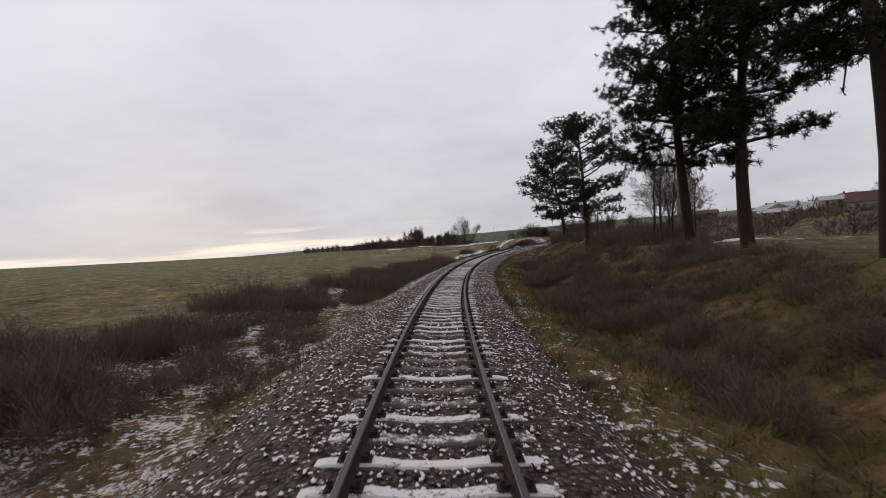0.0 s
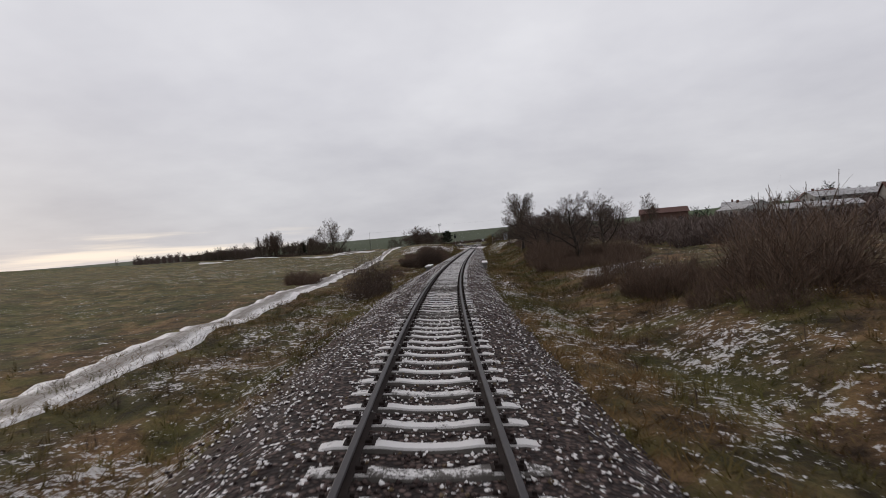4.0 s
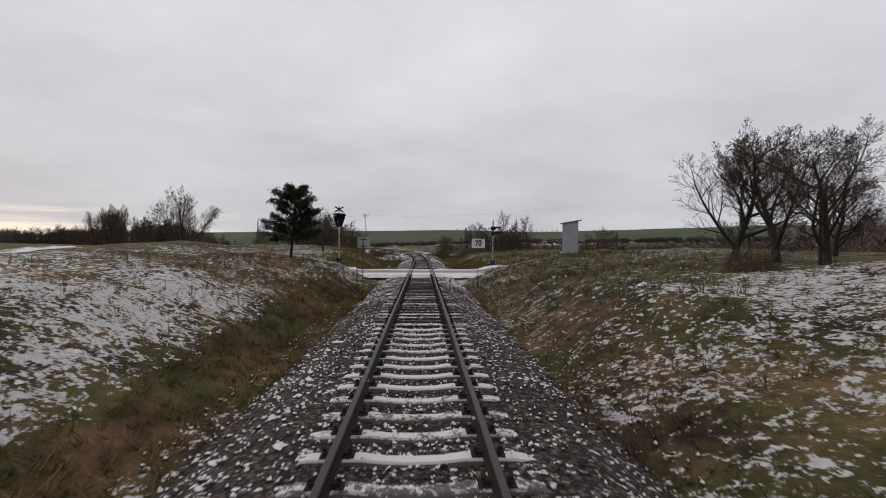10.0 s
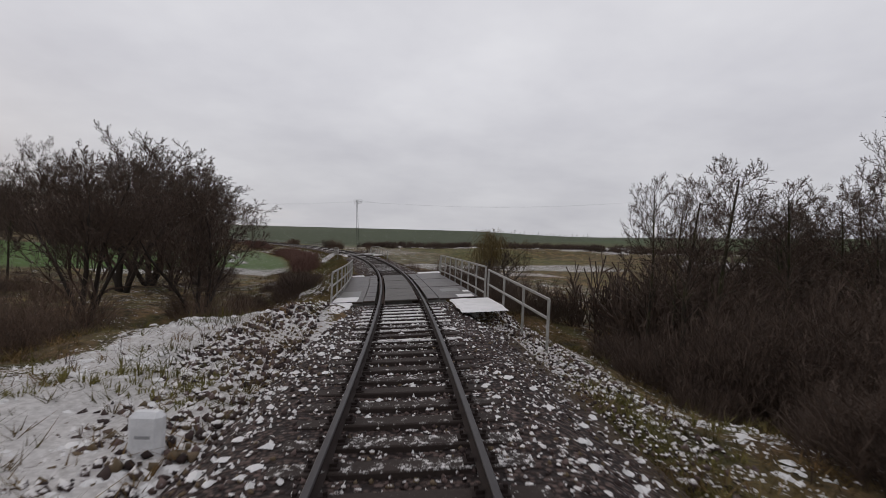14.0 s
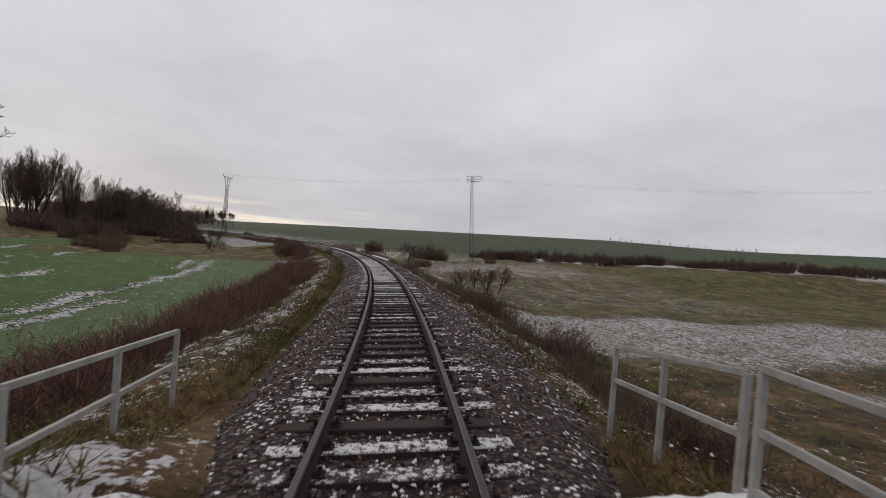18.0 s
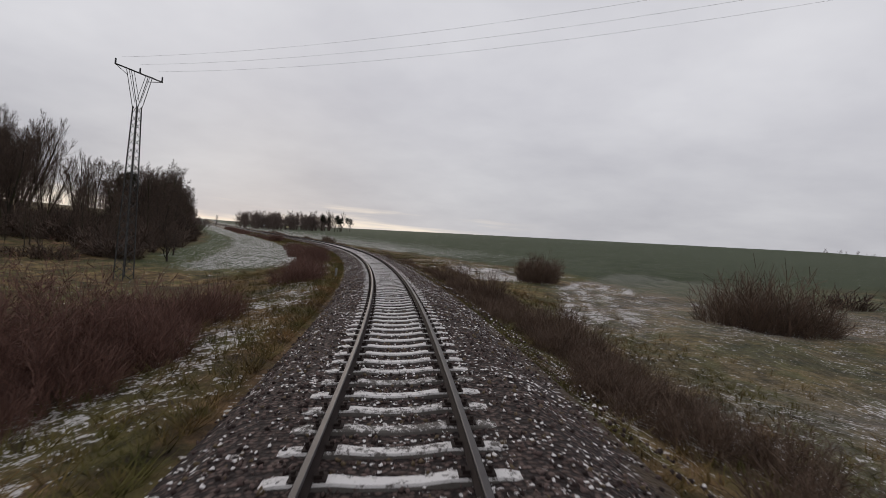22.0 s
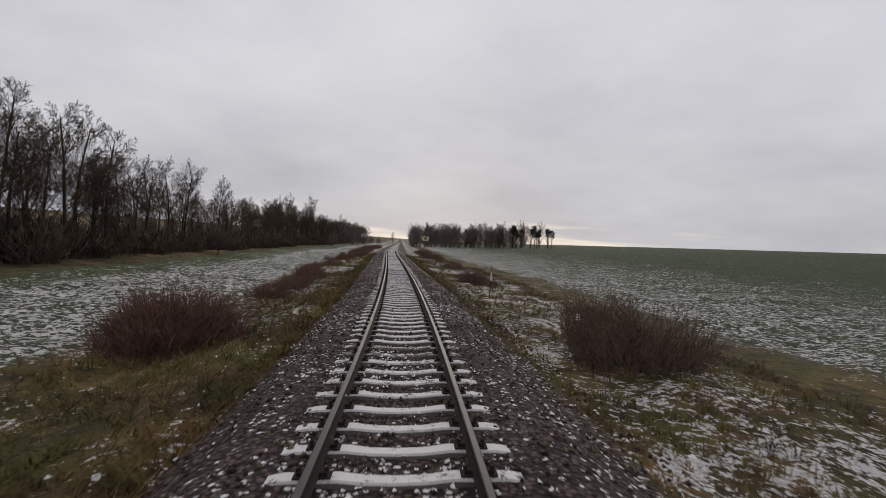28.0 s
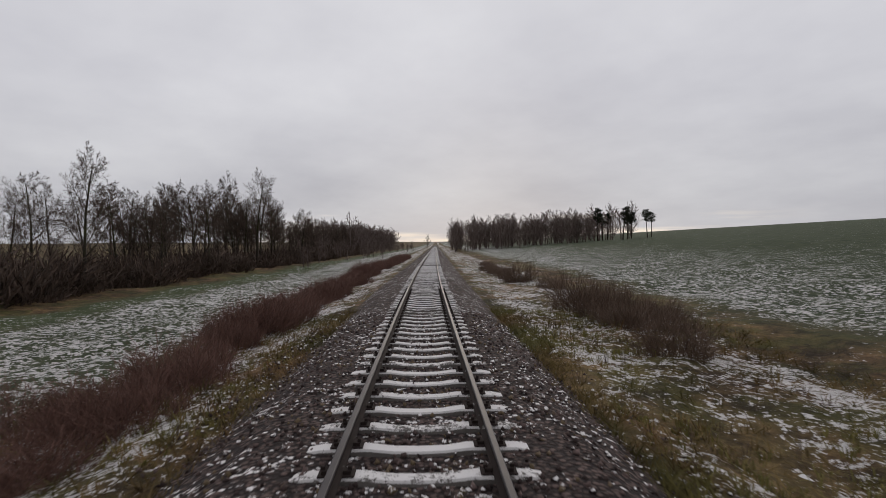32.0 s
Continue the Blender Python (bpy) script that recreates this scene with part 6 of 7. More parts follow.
def ribbons(seg):
    """Thin twigs, each a narrow tapered leaf of bark turned at random."""
    a, b = seg[:, :3], seg[:, 3:6]
    w = b - a
    r = np.random.default_rng(len(seg))
    u = np.cross(w, r.normal(0, 1, w.shape))
    u /= np.maximum(np.linalg.norm(u, axis=1), 1e-6)[:, None]
    ra, rb = seg[:, 6:7] * 1.25, seg[:, 7:8] * 1.25
    V = np.stack([a - u * ra, a + u * ra, b + u * rb, b - u * rb], 1).reshape(-1, 3)
    return V, np.arange(len(V)).reshape(-1, 4)


SPECS = {
    "ash": dict(segs=[6, 8, 5, 3, 2], kids=[13, 14, 11, 7], clear=.24, bend=[.06, .12, .16, .2, .25], rise=[.02, .07, .06, .05, .04], angle=[42, 46, 46, 44], ratio=[.98, .46, .5, .5], thick=[.46, .40, .46, .6], thin=.0058, belly=.45),
    "fruit": dict(segs=[5, 6, 4, 3, 2], kids=[12, 12, 9, 6], clear=.17, bend=[.10, .11, .12, .12, .14], rise=[.0, .06, .07, .08, .08], angle=[52, 42, 42, 38], ratio=[.92, .5, .5, .52], thick=[.52, .42, .46, .6], thin=.0042, belly=.2),
    "alder": dict(segs=[8, 5, 3, 2, 2], kids=[24, 11, 9], clear=.28, bend=[.04, .1, .16, .2, .2], rise=[.02, .09, .06, .05, .05], angle=[48, 42, 40, 40], ratio=[.34, .5, .5, .6], thick=[.30, .46, .55, .7], thin=.0085, belly=.35),
    "willow": dict(segs=[7, 6, 4, 3, 2], kids=[9, 9, 7, 5], clear=.15, bend=[.10, .14, .16, .2, .2], rise=[.02, .10, .10, .08, .06], angle=[36, 38, 38, 36], ratio=[.62, .52, .52, .55], thick=[.5, .46, .5, .6], thin=.0075, belly=.4, stems=4, lean=.38),
    "poplar": dict(segs=[8, 6, 4, 3], kids=[16, 11, 9], clear=.12, bend=[.05, .08, .12, .2], rise=[.05, .22, .18, .1], angle=[30, 28, 30], ratio=[.50, .5, .5], thick=[.4, .46, .5], thin=.008, belly=.25, stems=4, lean=.24),
    "brush": dict(segs=[3, 1], kids=[13], clear=.10, bend=[.14, .2], rise=[.04, .10], angle=[34], ratio=[.42], thick=[.7], thin=.0034, belly=.45, stems=150, lean=.40, root=.85),
    "tallbrush": dict(segs=[5, 3, 1], kids=[9, 5], clear=.10, bend=[.09, .14, .2], rise=[.03, .10, .1], angle=[30, 34], ratio=[.36, .45], thick=[.6, .7], thin=.0040, belly=.45, stems=70, lean=.26, root=1.1),
    "far": dict(segs=[4, 3, 2], kids=[16, 7], clear=.15, bend=[.05, .12, .2], rise=[.03, .12, .08], angle=[42, 40], ratio=[.45, .5], thick=[.35, .6], thin=.05, belly=.35),
}


def plant(kind, seed, h, r, name, label, category, group, bark, twig, sides=5):
    """A prototype with trunk and crown; its first stand is set by the first use."""
    seg = grow(seed, h, r, SPECS[kind])
    th = new(name)
    tagged(th, label, category, group)
    low = seg[:, 8] <= (0 if SPECS[kind].get("stems", 1) > 1 else 1)
    if kind in ("brush", "tallbrush"):
        mesh_from("twig_mass", *ribbons(seg), twig, parent=th)
    else:
        if kind in ("ash", "fruit"):
            low |= seg[:, 8] == 2
        mesh_from("trunk", *tubes(seg[low], sides), bark, parent=th, smooth=True)
        mesh_from("crown", *ribbons(seg[~low]), twig, parent=th)
    return th


class Stand:
    """Sets prototypes about: the first use moves the prototype, later ones copy it."""

    def __init__(self, protos):
        self.p, self.used = protos, set()

    def put(self, i, m):
        i = i % len(self.p)
        if i in self.used:
            return copy_thing(self.p[i], m)
        self.used.add(i)
        self.p[i].matrix_basis = m
        return self.p[i]


def where(s, d, k=1.0, turn=0.0, kz=None, sink=0.1):
    return Matrix.Translation(at(s, d, ground_z(s, d) - sink)) @ Matrix.Rotation(radians(turn), 4, "Z") @ Matrix.Diagonal((k, k, kz or k, 1))


ash = Stand([plant("ash", 11, 6.2, .40, "tree", "tall bare tree with mossy trunk and spreading limbs", "tree", "bare trees by the track", M_BARK_MOSS, M_TWIG, 7)])
fruit = Stand([plant("fruit", 20 + k, 4.2, .17, "fruit_tree", "low bare fruit tree with crooked spreading branches", "tree", "bare fruit trees", M_BARK, M_TWIG) for k in range(3)])
alder = Stand([plant("alder", 30 + k, 9, .15, "tree", "slender bare tree with fine upright twigs", "tree", "bare trees of the belt", M_BARK_MOSS, M_TWIG) for k in range(4)])
willow = Stand([plant("willow", 40 + k, 7.5, .19, "willow_tree", "many-stemmed bare willow with a broad fine crown", "tree", "bare willows by the stream", M_BARK, M_TWIG) for k in range(2)])
poplar = Stand([plant("poplar", 50 + k, 12, .22, "tree", "dense upright bare tree like a broom", "tree", "broom-shaped trees", M_BARK_MOSS, M_TWIG) for k in range(2)])
brush = Stand([plant("brush", 70 + k, 1.6, .006, "bush", "dense leafless dark brown bush by the track", "bush", "dark bushes", M_BARK, M_BRUSH) for k in range(4)])
redbrush = Stand([plant("brush", 80 + k, 1.5, .006, "bush", "dense leafless reddish bush by the track", "bush", "reddish bushes", M_BARK, M_TWIG_RED) for k in range(3)])

tall = Stand([plant("tallbrush", 95 + k, 3.0, .008, "shrub", "tall bare brown shrub with many thin stems", "shrub", "tall bare shrubs", M_BARK, M_BRUSH) for k in range(2)])

G = random.Random(7)


def rt():
    return G.uniform(0, 360)


# big tree and the orchard before the crossing
fruit.put(1, where(142.4, 8.3, 1.36, 200, 1.16))
ash.put(0, where(178.4, 11.3, .90, 40, 1.12))
for s, d, k in ((110.5, 9.6, .86), (118, 13.5, .75), (128, 9.1, .88), (127, 12.2, .8), (133, 14.5, .85), (157, 9.6, 1.0), (166, 9.6, .92),
                (171, 18, 1.1), (124, 9.4, .7), (131, 10.9, .78), (135, 9.8, .75), (130, 14, .85), (138, 18, 1.1), (183, 8.6, .85), (188, 19, 1.5), (198.5, 11.6, 1.05), (196.8, 12.1, 1.1), (194.6, 12.0, 1.0), (186, 15.2, 1.15), (199, 16, .8), (160, 24, 1.2)):
    fruit.put(G.randrange(3), where(s, d, k, rt()))
for s, d, k in ((45, 16.2, .82), (46.5, 17.2, .88), (44.6, 17.6, .75), (45.4, 18.6, .86), (46.2, 19.4, .9), (44.2, 19.2, .7), (47.5, 18.2, .84), (40.5, 10.6, .42), (62, 22, .8), (76, 14, .45), (80, 16, .42), (137, 24, .7), (146, 26, .7), (190, 42, .8), (197, 44, .75), (182, 37, .7), (168, 35, .7)):
    alder.put(G.randrange(4), where(s, d, k, rt()))
# bushes, right side up to the crossing
for s, d, k in ((44, 12, .7), (58, 13, .8), (70, 12, 1.2), (75, 9, 1.0), (24, 6.0, 1.0), (22, 5.6, .9), (98, 9, 1.4),
                (116, 8.4, 1.2), (121, 10, .8), (130, 12.5, .8), (150, 8.8, .9), (146, 9.8, 1.0), (155, 9.0, .6), (162, 9.4, .75), (158, 10.8, .8), (136, 11, 1.2), (126, 9.0, 1.0), (129, 10.4, 1.2), (132, 9.4, 1.1), (124, 11, .7), (134, 13, 1.3), (45, 16.6, 1.5), (46, 18, 1.6), (47, 20, 1.5), (43, 18.5, 1.3), (48, 15.5, 1.3), (40, 11.2, 1.0), (44, 14.6, 1.1), (174, 8.2, .8), (196, 10.6, .9), (172, 11.8, 1.0), (150, 12, 1.1), (186, 12.6, .9), (86, 10, 1.4), (90, 12.5, 1.5), (94, 10.5, 1.3)):
    brush.put(G.randrange(3), where(s, d, k * 1.05, rt(), k * 1.1))
# bushes, left side up to the crossing
for s, d, k in ((14, -6.5, .9), (22, -7.5, .8), (33, -6.0, .8), (47, -6.4, .9), (58, -6.8, 1.0), (66, -7.2, .9), (117, -6.6, .7), (150, -6.4, .9),
                (160, -6.4, 1.1), (168, -6.8, .9), (171, -8.4, .8), (176, -7.8, .8), (180, -9, .6), (184, -10.5, .6), (160, -10, 1.1), (154, -9, 1.0)):
    brush.put(G.randrange(3), where(s, d, k * 1.1, rt(), k * .95))
# trees beyond the crossing
for s, d, k in ((270, 36, .9), (276, 39, 1.0), (284, 43, .95), (262, 34, .8), (259, 37, .85), (292, 45, 1.0)):
    alder.put(G.randrange(4), where(s, d, k, rt()))
willow.put(0, where(399, -52.5, 2.2, 10, 2.6))
for s, d, k in ((420, -62, 1.0), (386, -66, .9), (405, -72, .8)):
    poplar.put(1, where(s, d, k, rt()))
for k in range(16):
    alder.put(G.randrange(4), where(266 + G.uniform(0, 11), 9 + G.uniform(0, 14), G.uniform(.75, .95), rt(), G.uniform(.85, 1.15)))
for s, d, k in ((271.5, -14.5, .5), (274, -16.5, .7), (277, -19, .8), (310, -28, 1.05), (314, -31, 1.2), (318, -30, 1.1), (322, -33, 1.0), (302, -31, .95)):
    alder.put(G.randrange(4), where(s, d, k, rt()))
for s, d, k in ((281, -16, .47), (282.5, -10.8, .43), (299, -17.4, .86), (295, -13.6, .72), (303.5, -20.5, .86), (300, -14.4, .74), (306, -17, .84), (297, -20.5, .8)):
    willow.put(G.randrange(2), where(s, d, k, rt(), k * (.66 if s > 290 else .95)))
for s, d, k in ((280, -9, 1.2), (285, -12, 1.3), (277, -15, 1.3), (290, -22, 1.4), (283, -25, 1.5), (274, -20, 1.3), (295, -27, 1.4), (270, -10, 1.0), (278, -30, 1.5), (300, -36, 1.5)):
    brush.put(G.randrange(3), where(s, d, k * 1.3, rt(), k * 1.2))
for s, d, k in ((267, -10.4, .7), (269, -11.6, .8), (271, -13.2, .9), (268.5, -14.5, .8)):
    tall.put(G.randrange(2), where(s, d, k, rt()))
# stream banks, right
for s, d, k in ((259, 8.4, .9), (264, 10.5, 1.1), (267, 13, 1.3), (261, 14.5, 1.1)):
    tall.put(G.randrange(2), where(s, d, k, rt()))
for s, d, k in ((268.5, 9.5, .9), (270, 11.6, 1.1), (272, 13, .8), (269, 13.6, .95), (271, 15.5, .82), (273, 17, 1.0), (267, 15.4, .8), (270, 18.5, .85), (274, 20, .9), (266, 17.8, .75), (276, 15, .75)):
    alder.put(G.randrange(4), where(s, d, k, rt()))
for k in range(8):
    brush.put(G.randrange(3), where(300 + k * 2.5, 7.2 + G.uniform(-.8, 2.5), G.uniform(.8, 1.2), rt(), G.uniform(.7, 1.0)))
for k in range(18):
    alder.put(G.randrange(4), where(G.uniform(275, 300) + k * 2.2, 40 + k * 5 + G.uniform(-4, 4), G.uniform(.5, .8), rt()))
tall.put(0, where(311.8, 8.8, .82, 20))
tall.put(1, where(343.5, 7.0, .9, 70))
for s, d, k in ((309, 16.5, .8), (318, 17, .8)):
    fruit.put(G.randrange(3), where(s, d, k, rt()))
# hedge of reddish bushes on the left bank
for k in range(0, 30, 3):
    s = 316 + k * 2.0
    if 318 < s < 329:
        continue
    redbrush.put(G.randrange(2), where(s, -5.9 + .7 * math.sin(k * 1.7), G.uniform(.95, 1.3), rt(), G.uniform(.85, 1.15)))
for s, d, k in ((352, -5.6, .8), (360, -5.2, .7), (398, -5.6, 1.1),
                (454, -6.6, 1.0), (472, -7.2, 1.0), (474, -6.4, .8), (530, -6.2, .8), (536, -6.0, .8), (543, -6.6, .8), (552, -6.8, .8), (585, -7.2, .9), (566, -7.4, .7)):
    redbrush.put(G.randrange(2), where(s, d, k, rt(), k))
for k in range(9):
    redbrush.put(G.randrange(2), where(578 + k * 9.4 + G.uniform(-1, 1), -6.0 + G.uniform(-.7, .7), G.uniform(.9, 1.25), rt(), G.uniform(.85, 1.2)))
# right bank: small trees and bushes
for s, d, k in ((376, 10.4, .62), (375, 13, .66), (380, 13.2, .62), (378, 15.6, .7), (399, 9.6, .95)):
    fruit.put(G.randrange(3), where(s, d, k, rt()))
for s, d, k in ((334, 6.5, .8), (339, 6.6, 1.0), (344, 7.4, .9), (350, 6.2, .7), (399, 10.0, 1.6), (401, 12.5, 1.5), (404, 14, 1.3), (441.3, 15.8, 1.55), (442.3, 16.8, 1.45), (440.7, 15.2, 1.35), (442.4, 15.6, 1.4), (441.8, 16.2, 1.6), (422, 22.4, 2.2), (423.2, 21.2, 2.0), (421, 23.6, 2.1), (424, 23, 1.8), (412, 30, 1.4), (420, 34, 1.2),
                (408, 6.0, .8), (416, 5.8, .9), (424, 5.6, 1.0), (430, 5.4, 1.1), (434, 5.8, 1.1), (438, 5.6, .9), (537, 6.0, .9), (542, 5.8, .8), (563, 7.0, .8), (576, 6.8, .8), (588, 6.0, 1.1), (592, 6.8, 1.1), (596, 6.2, 1.0), (604, 7, 1.0), (612, 6.5, 1.0), (505, 6.0, .7)):
    brush.put(G.randrange(3), where(s, d, k, rt(), k * .95))
# tree belt on the left, all the way to the end
for k in range(250):
    s = 446 + k * 1.15 + G.uniform(-2, 2)
    d = -21.5 - 3 * min(1, max(0, (s - 440) / 80)) - abs(G.gauss(0, 6.5))
    hgt = G.uniform(.98, 1.42) * (1 - .18 * min(1, max(0, (s - 545) / 35))) * (1 + .3 * math.exp(-((s - 648) / 18) ** 2))
    hgt *= .42 + .58 * min(1, max(0, (s - 450) / 45))
    alder.put(G.randrange(4), where(s, d, hgt, rt(), hgt * G.uniform(.95, 1.15)))
for s, d, k in ((470, -40, .95), (520, -52, 1.55), (524, -54, 1.45), (516, -54, 1.3), (512, -56, 1.2), (530, -58, 1.3), (470, -46, 1.1), (492, -38, .8), (508, -46, .9)):
    poplar.put(G.randrange(2), where(s, d, k, rt()))
for s, d, k in ((446, -17.6, .75), (452, -18.5, .7), (462, -21, .8), (478, -22, .7), (488, -23, .7), (500, -24, .75), (566, -20.5, .55), (572, -23, .6), (600, -24, .5), (420, -19, .5)):
    fruit.put(G.randrange(3), where(s, d, k, rt()))
for k in range(16):
    brush.put(G.randrange(3), where(408 + k * 3 + G.uniform(-2, 2), -34 - k * .6 + G.uniform(-3, 6), G.uniform(1.3, 2.2), rt(), G.uniform(1.2, 2.0)))


# ---- weeping willow ----
def weeping(s, d, h):
    th = new("weeping_willow")
    th.matrix_basis = where(s, d, 1.0, 30)
    tagged(th, "weeping willow with hanging yellowish shoots", "tree")
    seg = grow(91, h * .8, .22, SPECS["fruit"])
    keep = seg[seg[:, 8] <= 2]
    mesh_from("trunk", *tubes(keep, 5), M_BARK, parent=th, smooth=True)
    g = random.Random(3)
    tips = keep[keep[:, 8] >= 1]
    rows = []
    for _ in range(900):
        t = tips[g.randrange(len(tips))]
        p = Vector(t[3:6])
        if p.z < h * .3:
            continue
        L = g.uniform(.25, .75) * p.z
        v = Vector((g.gauss(0, .3), g.gauss(0, .3), .2))
        for i in range(4):
            q = p + v * L / 4
            rows.append((*p, *q, .012, .010, 3))
            p, v = q, (v + Vector((0, 0, -.75))).normalized()
    mesh_from("hanging_crown", *tubes(np.array(rows), 3), M_WILLOW, parent=th)


weeping(310.6, 14.8, 7.4)


# ---- pines ----
def pine(m, seed, h, width, clear, label, nb=34, dense=1.0):
    g = random.Random(seed)
    th = new("pine_tree")
    th.matrix_basis = m
    tagged(th, label, "pine tree", "pines by the track")
    seg, tufts = [], []
    p, v = Vector((0, 0, -.2)), Vector((g.uniform(-.05, .05), g.uniform(-.05, .05), 1)).normalized()
    n = 9
    pts = [p.copy()]
    r = h * .021
    for i in range(n):
        v = (v + Vector((g.gauss(0, .04), g.gauss(0, .04), .03))).normalized()
        q = p + v * h / n
        seg.append((*p, *q, r * (1 - .085 * i), r * (1 - .085 * (i + 1)), 0))
        p = q
        pts.append(p.copy())
    limbs = []
    nl = int((32 * (1 - clear) + 9) * dense)
    for k in range(nl):
        f = clear + (1 - clear) * (k + g.random()) / nl
        x = min(f * n, n - .01)
        i = int(x)
        b = pts[i].lerp(pts[i + 1], x - i)
        t = (f - clear) / (1 - clear)
        reach = width * .5 * (math.sin(math.pi * min(1, .22 + t * .72)) ** .6) * g.uniform(.6, 1.12)
        a = k * 2.4 + g.uniform(-.5, .5)
        w = Vector((math.cos(a), math.sin(a), g.uniform(-.08, .30) + .3 * t)).normalized()
        m2 = 5
        for j in range(m2):
            w = (w + Vector((g.gauss(0, .1), g.gauss(0, .1), g.gauss(.02, .08)))).normalized()
            q = b + w * reach / m2
            rr = h * .006 * (1 - .15 * j)
            limbs.append((*b, *q, rr, rr * .85, 1))
            b = q
            if j >= 1:
                for _ in range(6 + 6 * j):
                    o = Vector((g.gauss(0, .32), g.gauss(0, .32), g.gauss(.10, .20))) * (h / 11)
                    tufts.append((b + o, g.uniform(.10, .20) * h / 11))
                    if g.random() < .4:
                        limbs.append((*b, *(b + o), rr * .45, rr * .3, 2))
    mesh_from("trunk", *tubes(np.array(seg), 9), M_PINEBARK, parent=th, smooth=True)
    mesh_from("limb_work", *tubes(np.array(limbs), 4), M_PINEBARK, parent=th)
    # needle tufts: narrow blades out of each shoot
    r_ = np.random.default_rng(seed)
    c = np.array([t[0][:] for t in tufts])
    R = np.array([t[1] for t in tufts])
    dv = r_.normal(0, 1, (len(c), nb, 3)) + np.array([0, 0, .35])
    dv /= np.linalg.norm(dv, axis=2)[..., None]
    L = R[:, None, None] * r_.uniform(.7, 1.25, (len(c), nb, 1))
    o = c[:, None] + dv * L * .12
    e = c[:, None] + dv * L
    side = np.cross(dv, r_.normal(0, 1, (len(c), nb, 3)))
    side /= np.linalg.norm(side, axis=2)[..., None]
    wdt = L * (.075 if nb > 10 else .2)
    V = np.stack([o - side * wdt, o + side * wdt, e + side * wdt * .5, e - side * wdt * .5], 2).reshape(-1, 3)
    F = np.arange(len(V)).reshape(-1, 4)
    mesh_from("needles", V, F, M_NEEDLE, parent=th)


for s, d, h, w, c, sd in ((28, 13, 14.5, 8.0, .30, 1), (24.5, 14.3, 16.0, 8.6, .30, 2), (15.2, 13.5, 15, 7.6, .42, 3), (53, 11.6, 12.7, 11.0, .24, 4), (66.5, 10.2, 11.2, 9.0, .22, 5)):
    pine(where(s, d, 1.0, 40 * sd), sd, h, w, c, "tall dark pine with a straight bare lower trunk", 30, 1.25)
pine(where(510, -34.5, 1.0, 10), 12, 10.5, 6.5, .06, "dense dark evergreen at the edge of the belt", 30, 2.0)
pine(where(208, -7.15, 1.0, 10), 9, 4.0, 3.2, .32, "small round-headed pine beside the crossing", 34, 2.4)


# ---- far woods, joined ----
def far_wood(name, spots, seed, h0, h1, label, mat):
    protos = [grow(300 + k, 1.0, .022, dict(SPECS["far"], thin=.0045)) for k in range(4)]
    r = np.random.default_rng(seed)
    rows = []
    for x, y in spots:
        q = protos[r.integers(4)].copy()
        h, a = r.uniform(h0, h1), r.uniform(0, 6.28)
        w = h * r.uniform(.8, 1.2)
        z = z_at(x, y) - .3
        for i in (0, 3):
            ex, ey = q[:, i].copy(), q[:, i + 1].copy()
            q[:, i] = x + (ex * math.cos(a) - ey * math.sin(a)) * w
            q[:, i + 1] = y + (ex * math.sin(a) + ey * math.cos(a)) * w
            q[:, i + 2] = z + q[:, i + 2] * h
        q[:, 6:8] *= h
        rows.append(q)
    tagged(mesh_from(name, *tubes(np.concatenate(rows), 3), mat), label, "woods", kind="stuff")


def polar(bearing, dist, o=(-20.0, 100.0)):
    a = radians(bearing)
    return o[0] - dist * math.sin(a), o[1] + dist * math.cos(a)


gw = random.Random(17)
spots = []
for k in range(150):
    t = gw.random()
    s, d = 742 + gw.uniform(0, 60) + t * 10, 7 + t * 62
    p = at(s, d)
    spots.append((p.x, p.y))
far_wood("far_wood", spots, 1, 8.5, 13, "distant bare wood beside the line", M_TWIG_FAR)
spots = [(at(722 + k * 1.3, -24 - (k * 7) % 15).x, at(722 + k * 1.3, -24 - (k * 7) % 15).y) for k in range(130)]
far_wood("far_belt", spots, 7, 8, 12.5, "distant end of the bare tree belt", M_TWIG_FAR)
spots = [(at(640 + k * 4.2, -9 - gw.uniform(0, 26)).x, at(640 + k * 4.2, -9 - gw.uniform(0, 26)).y) for k in range(60)]
far_wood("far_thicket", spots, 2, 2.5, 5.5, "distant bare thicket along the line", M_TWIG_FAR)
spots = [polar(gw.uniform(25, 40), gw.uniform(640, 760)) for k in range(26)]
far_wood("far_tree_row", spots, 3, 9, 17, "row of bare trees on the far horizon", M_TWIG_FAR)
spots = [polar(gw.uniform(-58, -16), gw.uniform(260, 420), (0, 20)) for k in range(170)]
far_wood("hillside_wood", spots, 4, 6, 12, "dark wood on the hill behind the village", M_NEEDLE)
spots = [(at(310, 190).x + gw.uniform(-25, 25), at(310, 190).y + gw.uniform(-25, 25)) for k in range(40)]
far_wood("field_wood", spots, 5, 9, 15, "clump of bare trees beyond the meadow", M_TWIG_FAR)
spots = [(at(752 + (k * 37) % 11, 58 + k * 3.1).x, at(752 + (k * 37) % 11, 58 + k * 3.1).y) for k in range(8)]
for k, (x, y) in enumerate(spots):
    pine(Matrix.Translation((x, y, z_at(x, y) - .2)) @ Matrix.Rotation(k, 4, "Z"), 200 + k, gw.uniform(9, 12), 3.2, .62, "distant pine at the edge of the wood", 5)
spots = [polar(-b * .55 - 6, 520 + gw.uniform(0, 60), (at(330, 0).x, at(330, 0).y)) for b in range(70)]
far_wood("hedge_on_ridge", spots, 6, 2, 5, "sparse bushes along the ridge of the hill", M_TWIG_FAR)


